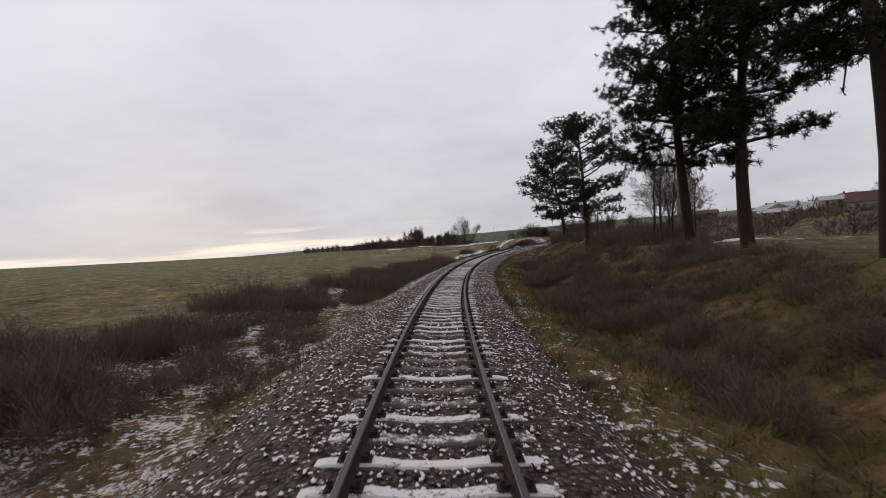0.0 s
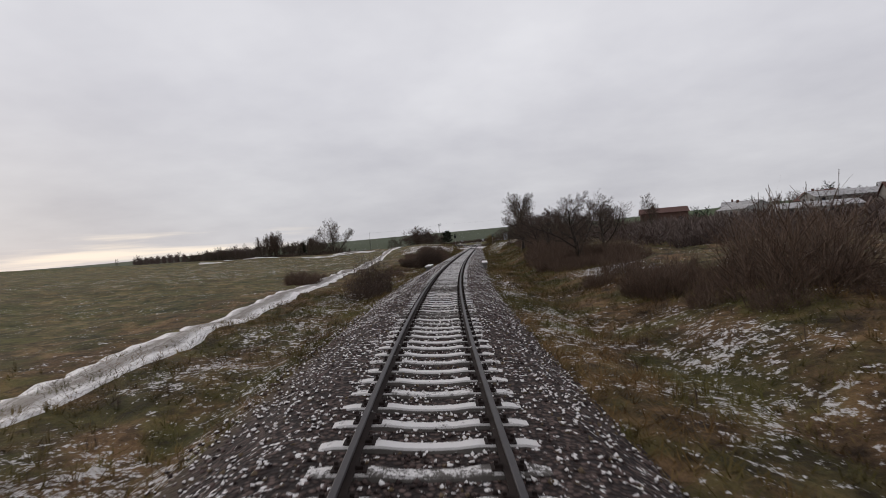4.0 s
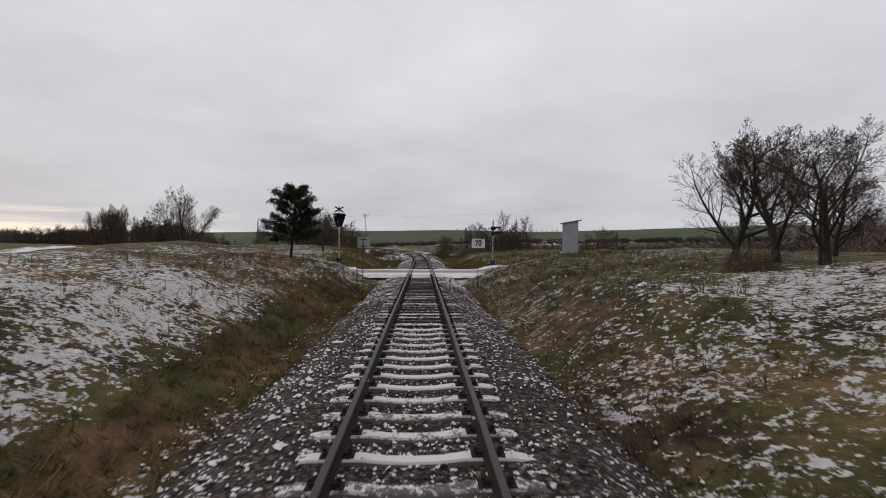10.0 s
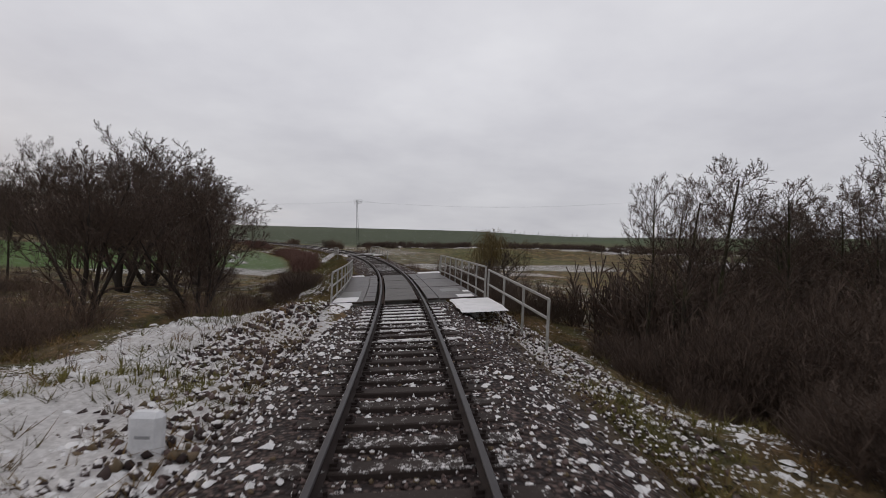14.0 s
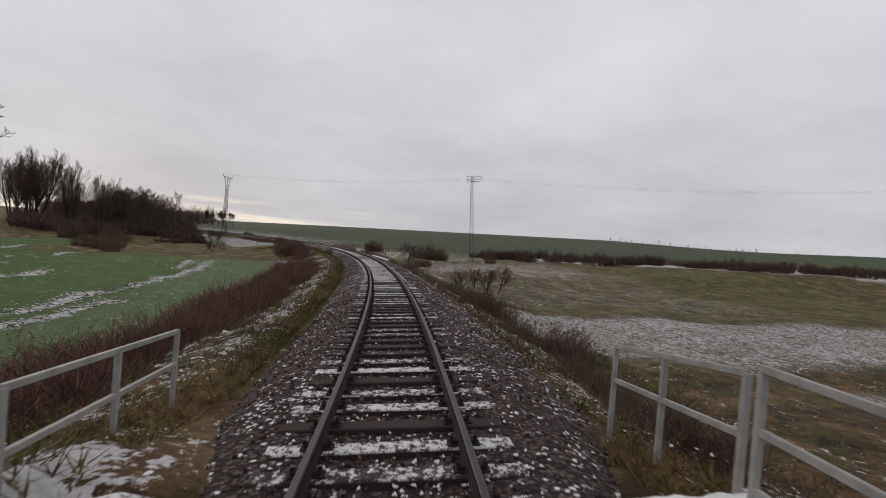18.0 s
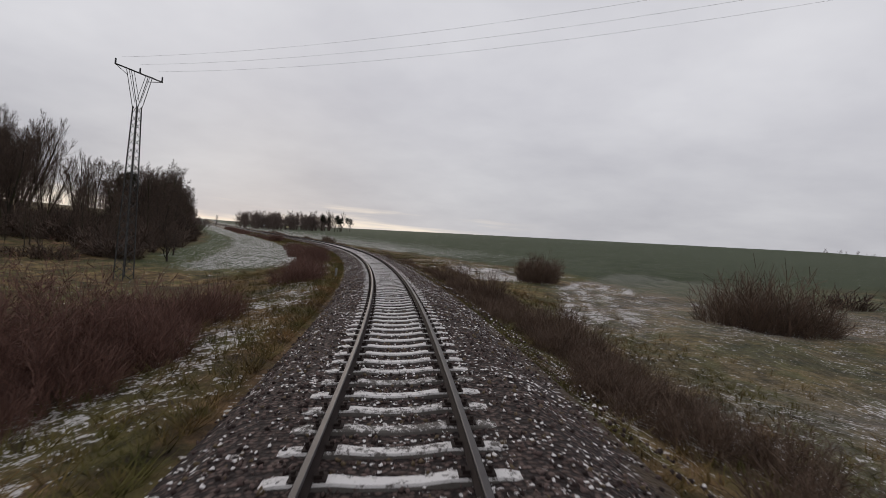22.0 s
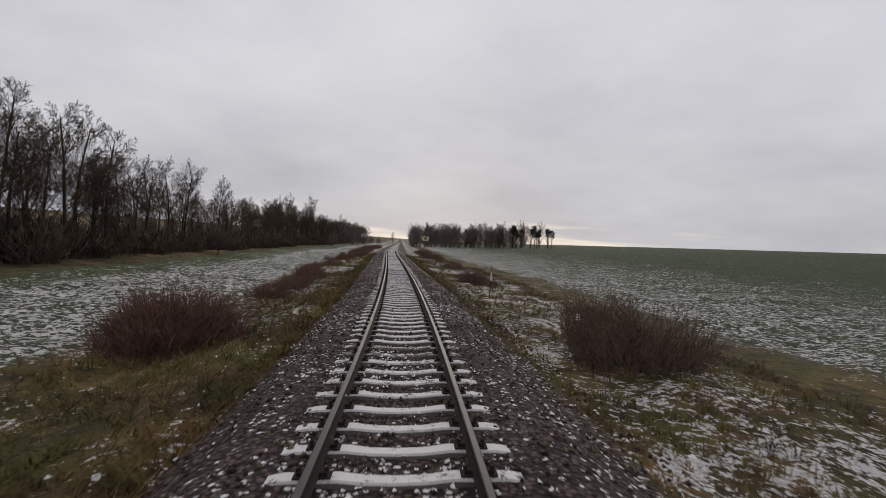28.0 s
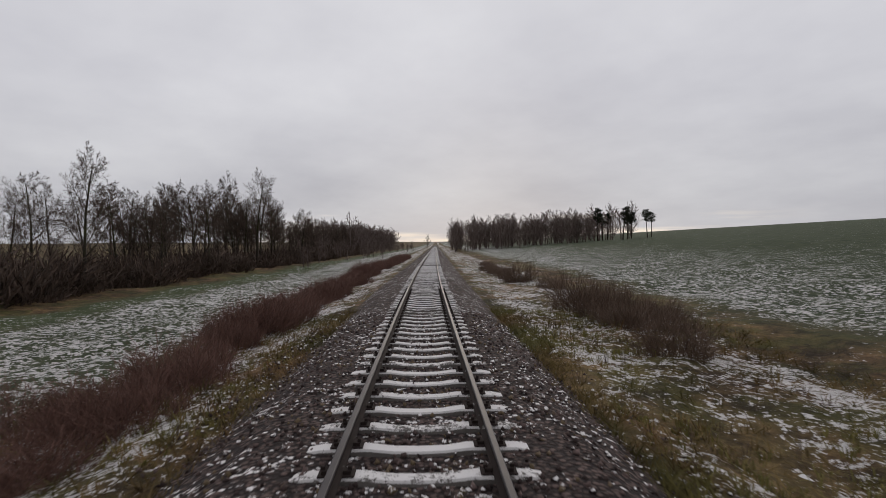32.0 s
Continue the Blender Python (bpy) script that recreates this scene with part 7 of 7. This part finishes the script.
# ---- village ----
M_WALLS = [simple("pale_render", (0.19, 0.175, 0.16), (0.27, 0.25, 0.23), 1.0, 0.9), simple("grey_render", (0.24, 0.235, 0.23), (0.33, 0.32, 0.31), 1.0, 0.9)]
M_TILE = simple("old_red_tiles", (0.065, 0.034, 0.028), (0.12, 0.058, 0.046), 3.0, 0.85)
M_BRICK = simple("weathered_red_brick", (0.070, 0.040, 0.032), (0.130, 0.074, 0.058), 5.0, 0.9)
M_TILE_SNOW = simple("roof_under_thin_snow", (0.20, 0.19, 0.19), (0.50, 0.49, 0.49), 1.6, 0.85)
M_PANE = simple("dark_window_glass", (0.02, 0.022, 0.026), (0.04, 0.042, 0.048), 2.0, 0.15)


def house(s, d, turn, w, l, wall, ridge, wm, rm, label, chimney=True):
    gz = ground_z(s, d)
    th = thing("house", spot(s, d, gz - .2, turn), label, "house", "village houses")
    bm = bmesh.new()
    v = [bm.verts.new(p) for p in ((-w / 2, -l / 2, -.5), (w / 2, -l / 2, -.5), (w / 2, l / 2, -.5), (-w / 2, l / 2, -.5), (-w / 2, -l / 2, wall), (w / 2, -l / 2, wall), (w / 2, l / 2, wall), (-w / 2, l / 2, wall), (0, -l / 2, ridge - .12), (0, l / 2, ridge - .12))]
    for f in ((0, 1, 5, 8, 4), (2, 3, 7, 9, 6), (1, 2, 6, 5), (3, 0, 4, 7), (4, 8, 9, 7), (5, 6, 9, 8)):
        bm.faces.new([v[i] for i in f])
    part("wall", bm, wm, th)
    sl = math.hypot(w / 2 + .35, (ridge - wall) * (1 + .7 / w))
    ang = math.atan2(ridge - wall, w / 2)
    for sg in (-1, 1):
        bm = bmesh.new()
        box(bm, -sl / 2, sl / 2, -l / 2 - .35, l / 2 + .35, -.06, .06, .02, Matrix.Translation((sg * (w / 4 + .17), 0, (wall + ridge) / 2 - .12)) @ Matrix.Rotation(sg * ang, 4, "Y"))
        part("roof", bm, rm, th)
    if chimney:
        frame_box(th, "chimney", M_TILE, -.25, .25, l * .2, l * .2 + .5, ridge - .8, ridge + .7, bevel=.02)
    for y in (-l / 2 - .02, l / 2 + .02):
        for x in (-w * .24, w * .24):
            frame_box(th, "window", M_PANE, x - .45, x + .45, y - .03, y + .03, wall * .35, wall * .35 + 1.2, bevel=.02)
    for x in (-w / 2 - .02, w / 2 + .02):
        for k in range(max(1, int(l // 3.5))):
            y = -l / 2 + (k + .5) * l / max(1, int(l // 3.5))
            frame_box(th, "window", M_PANE, x - .03, x + .03, y - .45, y + .45, wall * .35, wall * .35 + 1.2, bevel=.02)


house(207, 50, 75, 8, 11, 4.0, 5.3, M_BRICK, M_TILE, "dark red brick house with a low tiled roof")
house(214, 74, 10, 8, 12, 2.8, 4.6, M_WALLS[1], M_TILE_SNOW, "low pale house with a snow-covered roof behind the orchard")
for k, (s, d, t, w, l, hw, hr, m_, snow) in enumerate(((248, 128, 20, 9, 14, 3.2, 5.6, 0, 1), (262, 140, 80, 9, 12, 3, 5.8, 1, 1), (226, 125, 60, 10, 12, 3, 6, 0, 1), (208, 96, 85, 7, 18, 2.6, 4.0, 1, 1), (280, 164, 10, 9, 11, 3, 6, 0, 1),
                                                     (196, 112, 30, 8, 10, 2.8, 5.4, 1, 1), (180, 90, 70, 8, 10, 3, 5.8, 0, 0), (215, 142, 10, 9, 12, 3, 6, 1, 1), (262, 78, 80, 6, 12, 2.4, 4.0, 0, 1), (286, 74, 15, 7, 9, 2.6, 5.2, 0, 1),
                                                     (308, 76, 80, 5, 9, 2.0, 3.2, 1, 1), (322, 80, 70, 5, 12, 2.0, 3.2, 0, 1), (250, 96, 40, 8, 11, 3, 6, 1, 1), (235, 84, 60, 8, 10, 2.8, 5.6, 0, 1), (345, 92, 30, 6, 14, 2.2, 3.6, 1, 1), (176, 68, 80, 6, 14, 2.4, 3.4, 1, 1), (238, 160, 40, 9, 12, 3, 6, 0, 1), (252, 178, 75, 9, 11, 3.2, 6, 1, 1), (192, 134, 15, 9, 12, 3, 6, 0, 1), (205, 165, 60, 9, 12, 3, 6, 1, 0), (168, 118, 30, 8, 11, 3, 5.8, 0, 1), (150, 136, 70, 9, 12, 3, 6, 1, 1), (230, 104, 10, 8, 10, 3, 5.6, 0, 0))):
    house(s, d, t, w, l, hw, hr, M_WALLS[m_], M_TILE_SNOW if snow else M_TILE, "small village house with a snow-covered roof" if snow else "small village house with a red tile roof", k % 3 != 0)


def garden_wall():
    th = thing("garden_wall", Matrix.Translation(at(195, 25.3, 0)), "long pale concrete garden wall behind the big tree", "wall", kind="structure")
    o = at(195, 25.3, 0)
    pts = [at(201 - k * 2.2, 23.2 + k * .72, 0) for k in range(13)]
    for a, b in zip(pts, pts[1:]):
        bm = bmesh.new()
        L = (b - a).length
        box(bm, -.1, .1, -L / 2 + .01, L / 2 - .01, -.3, 2.65, .015, Matrix.Translation((a + b) / 2 - o) @ (b - a).to_track_quat("Y", "Z").to_matrix().to_4x4())
        part("wall_panel", bm, M_CONC, th)


garden_wall()


# ---- grass, weeds and lumps of snow ----
def spread(count, seed, lo=3.0, hi=15.0, s0=-4, s1=596):
    r = np.random.default_rng(seed)
    s = r.uniform(s0, s1, count)
    d = r.choice([-1, 1], count) * (lo + (hi - lo) * r.random(count) ** 1.7)
    ok = ~((s > 211.2) & (s < 218.4) & (np.abs(d) < 9)) & ~((s > 212) & (s < 226) & (d < -8) & (d > -30)) & ~((s > 269.5) & (s < 283.5) & (np.abs(d) < 3.4)) & ~((s > 320.5) & (s < 327.5) & (np.abs(d) < 3.4))
    ok &= ~((s > 90) & (s < 170) & (d < -10)) & ~((s > 200) & (s < 240) & (d < -9)) & ~((s > 440) & (d < np.interp(s, [440, 462, 476], [-5.2, -5.2, -7.6]))) & ~((s > 480) & (d > 9.5)) & ~((s > 325) & (s < 430) & (d < -9))
    s, d = s[ok], d[ok]
    x, y, h, _ = line(s)
    X, Y = x + np.cos(h) * d, y + np.sin(h) * d
    Z = land(s, d) + rough(X, Y) * np.clip((np.abs(d) - 2.9) / 2.0, 0, 1)
    return r, s, d, np.stack([X, Y, Z], 1)


def blades(name, count, seed, per, h0, h1, w, lean, mat, label, **kw):
    r, s, d, P = spread(count, seed, **kw)
    ok = rough(P[:, 0] * 1.3 + seed * 9, P[:, 1] * 1.3) > -.02
    s, d, P = s[ok], d[ok], P[ok]
    n = len(P)
    a = r.uniform(0, 6.28, (n, per))
    L = r.uniform(h0, h1, (n, 1)) * r.uniform(.6, 1.15, (n, per)) * np.clip((np.abs(d)[:, None] - 2.4) / 2.2, .45, 1)
    t = np.abs(r.normal(0, lean, (n, per)))
    dx, dy = np.cos(a), np.sin(a)
    root = P[:, None] + np.stack([dx, dy, 0 * dx], -1) * r.uniform(0, .10, (n, per, 1))
    mid = root + np.stack([dx * L * t * .35, dy * L * t * .35, L * .55], -1)
    tip = root + np.stack([dx * L * t, dy * L * t, L * np.clip(1 - t * .4, .2, 1)], -1)
    side = np.stack([-dy, dx, 0 * dx], -1) * w
    V = np.stack([root - side - (0, 0, .05), root + side - (0, 0, .05), mid + side * .8, mid - side * .8, tip], 2).reshape(-1, 3)
    k = np.arange(n * per)[:, None] * 5
    F = np.concatenate([k + np.array([[0, 1, 2]]), k + np.array([[0, 2, 3]]), k + np.array([[3, 2, 4]])])
    tagged(mesh_from(name, V, F, mat), label, "grass", kind="stuff")


def turf(name, count, seed, per, h0, h1, w, label, **kw):
    """Short dense grass, one thin blade a triangle."""
    r, s, d, P = spread(count, seed, **kw)
    ok = r.random(len(s)) > np.clip((cover(s, d)[:, 1] - .46) * 4, 0, .8)
    P = P[ok]
    n = len(P)
    a = r.uniform(0, 6.28, (n, per))
    L = r.uniform(h0, h1, (n, per))
    t = r.normal(0, 1.0, (n, per, 2))
    root = P[:, None] + np.stack([np.cos(a), np.sin(a), -.2 + 0 * a], -1) * r.uniform(0, .13, (n, per, 1))
    tip = root + np.stack([t[..., 0] * L, t[..., 1] * L, L], -1)
    side = np.stack([-np.sin(a), np.cos(a), 0 * a], -1) * w
    V = np.stack([root - side, root + side, tip], 2).reshape(-1, 3)
    tagged(mesh_from(name, V, np.arange(len(V)).reshape(-1, 3), M_BLADE), label, "grass", kind="stuff")


def snow_lumps(count, seed, lo=2.9, hi=12, s0=-4, s1=596, big=.05):
    r, s, d, P = spread(count, seed, lo, hi, s0, s1)
    c = cover(s, d)[:, 1]
    f = rough(P[:, 0] * 1.7 + 40, P[:, 1] * 1.7)
    ok = r.random(len(s)) < np.clip((c - .46) * 1.6 + f * 2.2, 0.0, .9)
    P = P[ok]
    n = len(P)
    m = 7
    a = np.arange(m) * 2 * math.pi / m
    R = .02 + big * r.random((n, 1)) ** 2 * r.uniform(.3, 1.5, (n, m))
    ring = P[:, None] + np.stack([np.cos(a) * R, np.sin(a) * R, np.full_like(R, -.02)], -1)
    top = P + np.stack([r.normal(0, .02, n), r.normal(0, .02, n), r.uniform(.015, .045, n)], 1)
    V = np.concatenate([ring, top[:, None]], 1).reshape(-1, 3)
    k = np.arange(m)
    F = (np.stack([k, (k + 1) % m, np.full(m, m)], 1)[None] + (np.arange(n) * (m + 1))[:, None, None]).reshape(-1, 3)
    tagged(mesh_from("snow_lumps", V, F, M_SNOW), "torn scraps of old snow on the grass", "snow", kind="stuff")


snow_lumps(3000, 41)
snow_lumps(9000, 44, 2.5, 7.5, 254, 270, .12)
snow_lumps(2500, 45, 3.0, 9, 500, 596, .09)
snow_lumps(2500, 47, 3.0, 8, 326, 400, .09)
snow_lumps(2600, 48, 4.6, 11, 183, 206, .08)
snow_lumps(1200, 49, 3.2, 8, 450, 478, .09)
snow_lumps(1200, 46, 3.0, 9, -4, 60, .10)


def snow_ribbon(rows):
    """Old snow lying in the bottom of the ditch, in a narrow ragged band."""
    r = np.random.default_rng(58)
    s = np.arange(rows[0][0], rows[-1][0], .22)
    c, w = (np.interp(s, [q[0] for q in rows], [q[k] for q in rows]) for k in (1, 2))
    w = w * np.clip(.55 + .5 * np.sin(s * 1.3) + .45 * np.sin(s * 3.7), .02, 1.3)
    P = []
    for f in (-1.0, -.45, .45, 1.0):
        d = c + f * w * r.uniform(.7, 1.25, len(s)) + .06 * np.sin(s * 2.1)
        x, y, h, _ = line(s)
        X, Y = x + np.cos(h) * d, y + np.sin(h) * d
        Z = land(s, d) + rough(X, Y) * np.clip((np.abs(d) - 2.9) / 2.0, 0, 1) + (.06 if abs(f) < 1 else -.01)
        P.append(np.stack([X, Y, Z], 1))
    n = len(s)
    k = np.arange(n - 1)
    F = np.concatenate([np.stack([k + n * i, k + n * (i + 1), k + n * (i + 1) + 1, k + n * i + 1], 1) for i in range(3)])
    tagged(mesh_from("snow_ribbon", np.concatenate(P), F, M_SNOW, smooth=True), "narrow band of old snow left in the ditch", "snow", kind="stuff")


snow_ribbon(((219.4, -3.0, .18), (221.4, -3.25, .20), (224.3, -3.5, .17), (231, -3.35, .09), (238, -3.35, .10), (240, -3.35, .19), (242.2, -3.45, .15), (246, -3.6, .04)))


def bed_snow(count, seed, spans):
    """Torn thin plates of snow left on the stones near the crossing."""
    r = np.random.default_rng(seed)
    V, F, n = [], [], 0
    for s0, s1, d0, d1 in spans:
        for _ in range(count):
            s, d, m = r.uniform(s0, s1), r.uniform(d0, d1), 9
            a = np.arange(m) * 2 * math.pi / m + r.uniform(0, 1)
            R = (.022 + .10 * r.random() ** 3) * r.uniform(.5, 1.3, m)
            z = float(np.interp(d, BED[:, 0], BED[:, 1])) + .045
            V.append(on_track(s + np.sin(a) * R, d + np.cos(a) * R * .8, np.full(m, z - .03)))
            V.append(on_track(np.array([s]), np.array([d]), np.array([z + r.uniform(.0, .02)])))
            k = np.arange(m)
            F.append(np.stack([k, (k + 1) % m, np.full(m, m)], 1) + n)
            n += m + 1
    tagged(mesh_from("bed_snow", np.concatenate(V), np.concatenate(F), M_SNOW), "torn plates of snow on the ballast near the crossing", "snow", kind="stuff")


bed_snow(150, 43, ((199, 212, -2.9, -1.0), (218.6, 221.5, -2.6, -.95), (218.6, 222.5, 1.2, 2.8), (205, 211.2, .95, 2.4), (218.3, 223, -.6, .6), (206, 211.2, -.6, .6), (252, 270, -2.8, -1.4), (253, 261, -3.0, -1.1), (260, 269, -3.0, -1.1), (254, 269, 1.1, 2.8), (254, 269, -.6, .6), (129, 136, -3.0, -1.3), (135, 142, -3.0, -1.3), (236, 243, -2.6, -1.2), (236, 243, 1.2, 2.6), (160, 192, -2.8, -1.3)))
blades("olive_grass", 9000, 35, 10, .10, .26, .009, 1.1, M_OLIVE, "fresh olive-green grass on the banks past the crossing", lo=3.3, hi=13, s0=221, s1=262)
blades("olive_grass", 3500, 37, 10, .08, .20, .009, 1.1, M_OLIVE, "olive-green grass on the bank before the short bridge", lo=3.1, hi=6, s0=298, s1=321)
blades("olive_grass", 9000, 36, 10, .08, .22, .008, 1.1, M_OLIVE, "olive-green grass on the verges by the fields", lo=3.0, hi=7.5, s0=500, s1=596)
turf("short_grass", 190000, 31, 6, .09, .30, .012, "dense short rough winter grass", lo=2.5, hi=11)
blades("tall_grass", 22000, 32, 8, .18, .42, .008, 1.3, M_BLADE, "taller bleached grass clumps", lo=3.4, hi=13)
blades("weed_stalks", 3500, 33, 8, .20, .55, .005, .6, M_TWIG, "dark dead weed stalks", lo=3.4, hi=9)


# ---- hedges and thickets along the line: stretches (s0, s1, d0, d1, spacing, height factor) ----
def clump_meshes(seeds, mat):
    """Low and tall bush shapes as meshes that many clumps share."""
    out = []
    for kind, h in (("brush", 1.55), ("tallbrush", 3.0)):
        row = []
        for q in seeds:
            ob = mesh_from("twig_clump", *ribbons(grow(q, h, .0042, SPECS[kind])), mat)
            row.append(ob.data)
            bpy.data.objects.remove(ob)
        out.append(row)
    return out


def hedge(shapes, label, rows):
    for s0, s1, d0, d1, gap, k in rows:
        s = s0
        c = at((s0 + s1) / 2, (d0 + d1) / 2, ground_z((s0 + s1) / 2, (d0 + d1) / 2))
        th = tagged(new("hedge"), label, "hedge", "hedges along the line")
        th.location = c
        while s < s1:
            f = G.uniform(.7, 1.15) * k * (1 + .25 * math.sin(s * .47 + s0 * 1.3))
            tall = f > 1.25
            g = f * (1.55 / 3.0) if tall else f
            m = where(s + G.uniform(-.5, .5), G.uniform(d0, d1), max(.75, g * G.uniform(.9, 1.15)), rt(), g)
            ob = new("twig_clump", shapes[tall][G.randrange(len(shapes[tall]))])
            ob.parent = th
            ob.matrix_basis = Matrix.Translation(-c) @ m
            s += gap * G.uniform(.7, 1.3)
            if math.sin(s * .31 + s0) + math.sin(s * .83 + d0) < -.7:
                s += 1.6


def thicket(name, label, mat, spots, stems=54):
    """Far scrub as one joined mass of bushes (s, d, width, height)."""
    shapes = [ribbons(grow(q, 1.55, .02, dict(SPECS["brush"], stems=stems, kids=[8], thin=min(.65 / stems, .016)))) for q in (90, 91, 92)]
    P, Q, n = [], [], 0
    for s, d, w, h in spots:
        V, F = shapes[G.randrange(3)]
        M = np.array(where(s, d, w, rt(), h))
        P.append(V @ M[:3, :3].T + M[:3, 3]); Q.append(F + n); n += len(V)
    tagged(mesh_from(name, np.concatenate(P), np.concatenate(Q), mat), label, "scrub", kind="stuff")


thicket("stream_scrub", "brown leafless scrub along the stream across the meadows", M_TWIG, [(276 + d * .35 + G.uniform(-4, 4), d, G.uniform(2.4, 3.8), G.uniform(3.0, 4.6)) for d in np.linspace(14, 100, 120)])
thicket("slope_scrub", "scrub under the slope, snow lying between", M_TWIG, [(426 - k * .3 + G.uniform(-6, 6), 36 + k * .64 + G.uniform(-2, 2), G.uniform(1.3, 2.1), G.uniform(1.1, 1.9)) for k in range(330)])
thicket("belt_undergrowth", "dense brown undergrowth below the belt of trees", M_TWIG, [(444 + k * .8 + G.uniform(-2, 2), -21 - 3 * min(1, max(0, (k * .8) / 80)) - abs(G.gauss(0, 3.5)), G.uniform(1.7, 2.6), G.uniform(1.5, 2.9) * min(1, .45 + k / 80)) for k in range(400)] + [(452 + k * 1.2 + G.uniform(-3, 3), -30 - G.uniform(0, 26), G.uniform(2.2, 3.4), G.uniform(1.4, 2.6)) for k in range(100)])
gv = random.Random(29)
thicket("garden_scrub", "dark hedges and garden bushes before the village", M_TWIG_FAR, [(gv.uniform(78, 260), gv.uniform(34, 190), gv.uniform(2.0, 4.2), gv.uniform(1.0, 2.6)) for k in range(520)] + [(gv.uniform(112, 172), gv.uniform(17, 34), gv.uniform(1.2, 2.2), gv.uniform(.9, 1.9)) for k in range(150)] + [(62 + k * 1.1, 24 + k * .5 + gv.uniform(-1, 1), gv.uniform(1.2, 2.0), gv.uniform(.5, .9)) for k in range(40)], 22)
hedge(clump_meshes((70, 71, 72, 73), M_BRUSH), "low leafless brown thicket on the bank", (
    (-3, 40, -8, -4.8, .9, .65), (-3, 34, -14.5, -8.2, .36, 1.15), (36, 70, -12, -4.6, .28, .9), (71, 75, -9, -6.8, .4, 1.1), (8, 60, 4.6, 7.4, .5, .65), (2, 40, 7, 12, .4, .55), (62, 72, 9, 12.5, .5, .8), (84, 97, 7.5, 12, .45, .8), (106, 126, 7, 13, .28, .95),
    (118, 124, -16, -14, .5, 1.0), (120, 134, -8, -5.2, 2.0, .55),
    (149.5, 156, -5.3, -3.9, .22, 1.45), (155, 163, -11, -5.2, .34, .85), (163, 182, -12, -6.4, .62, .72), (140, 172, 8.4, 12, 1.4, .7), (306, 320, 5.4, 13, .3, .7),
    (330, 346, 4.8, 7.4, .8, .7), (349, 356, 4.4, 6.4, .6, .8), (352, 384, 4.8, 8, 1.0, .65), (384, 400, 5, 8, 1.4, .75), 
    (402, 416, 4.6, 6.8, .5, .8), (416, 428, 3.9, 7.2, .34, .72), (428, 438, 4.6, 6.4, .7, .6), (440, 470, 5.0, 6.4, 2.4, .5), (515.4, 518.2, 5.0, 6.3, .4, 1.0), (538, 542, 4.8, 6.0, .6, .85), (560, 566, 6.4, 7.6, .8, .7), (592, 599, 6.2, 8.6, .4, .8), (612, 640, 5.6, 7.2, 1.2, .6)))
hedge(clump_meshes((74, 75, 76), M_TWIG), "dark tangled leafless scrub on the bank", (
    (256, 269, 6.4, 10.0, .34, 1.1), (258, 271, 7.5, 24, .11, 2.2), (285, 301, 5.6, 13, .3, 1.8), (263.5, 272, -15, -9.8, .3, 1.1), (284, 300, -9, -5.4, .7, .9), (103.0, 104.8, -5.4, -4.5, .09, 1.9), (136.4, 138.8, -5.2, -4.1, .07, 1.65), (141.5, 142.6, -8.2, -7.4, .25, 1.3)))
hedge(clump_meshes((80, 81, 82), M_TWIG_RED), "low leafless reddish-brown hedge on the bank", (
    (315.5, 334, -7.8, -6.0, .22, 1.3), (334, 376, -8.0, -5.6, .34, .95), (396, 403, -7.4, -5.4, .6, .7), (404, 415, -7.8, -5.0, .32, .95), (425.5, 430.5, -5.2, -4.4, .16, 1.15), (405.5, 411, -8.4, -6.4, .5, 1.55), (434, 440, -7, -5, .8, .7), (443.2, 444.4, -5.1, -4.6, .12, 1.6), (452, 478, -7.2, -6.0, 1.4, .6), (517.0, 519.6, -6.4, -5.0, .11, 1.5),
    (530, 558, -7.2, -5.4, 1.8, .55), (572, 575, -7.0, -5.6, .5, .7), (582, 588, -5.8, -4.6, .6, .7), (588, 690, -6.9, -5.4, .40, .78), (460.2, 461.0, -4.8, -4.4, .12, 1.15)))

# prototypes that found no use are taken away
for st in (ash, tall, fruit, alder, willow, poplar, brush, redbrush):
    for i, ob in enumerate(st.p):
        if i not in st.used:
            for o in [*ob.children_recursive, ob]:
                bpy.data.objects.remove(o)
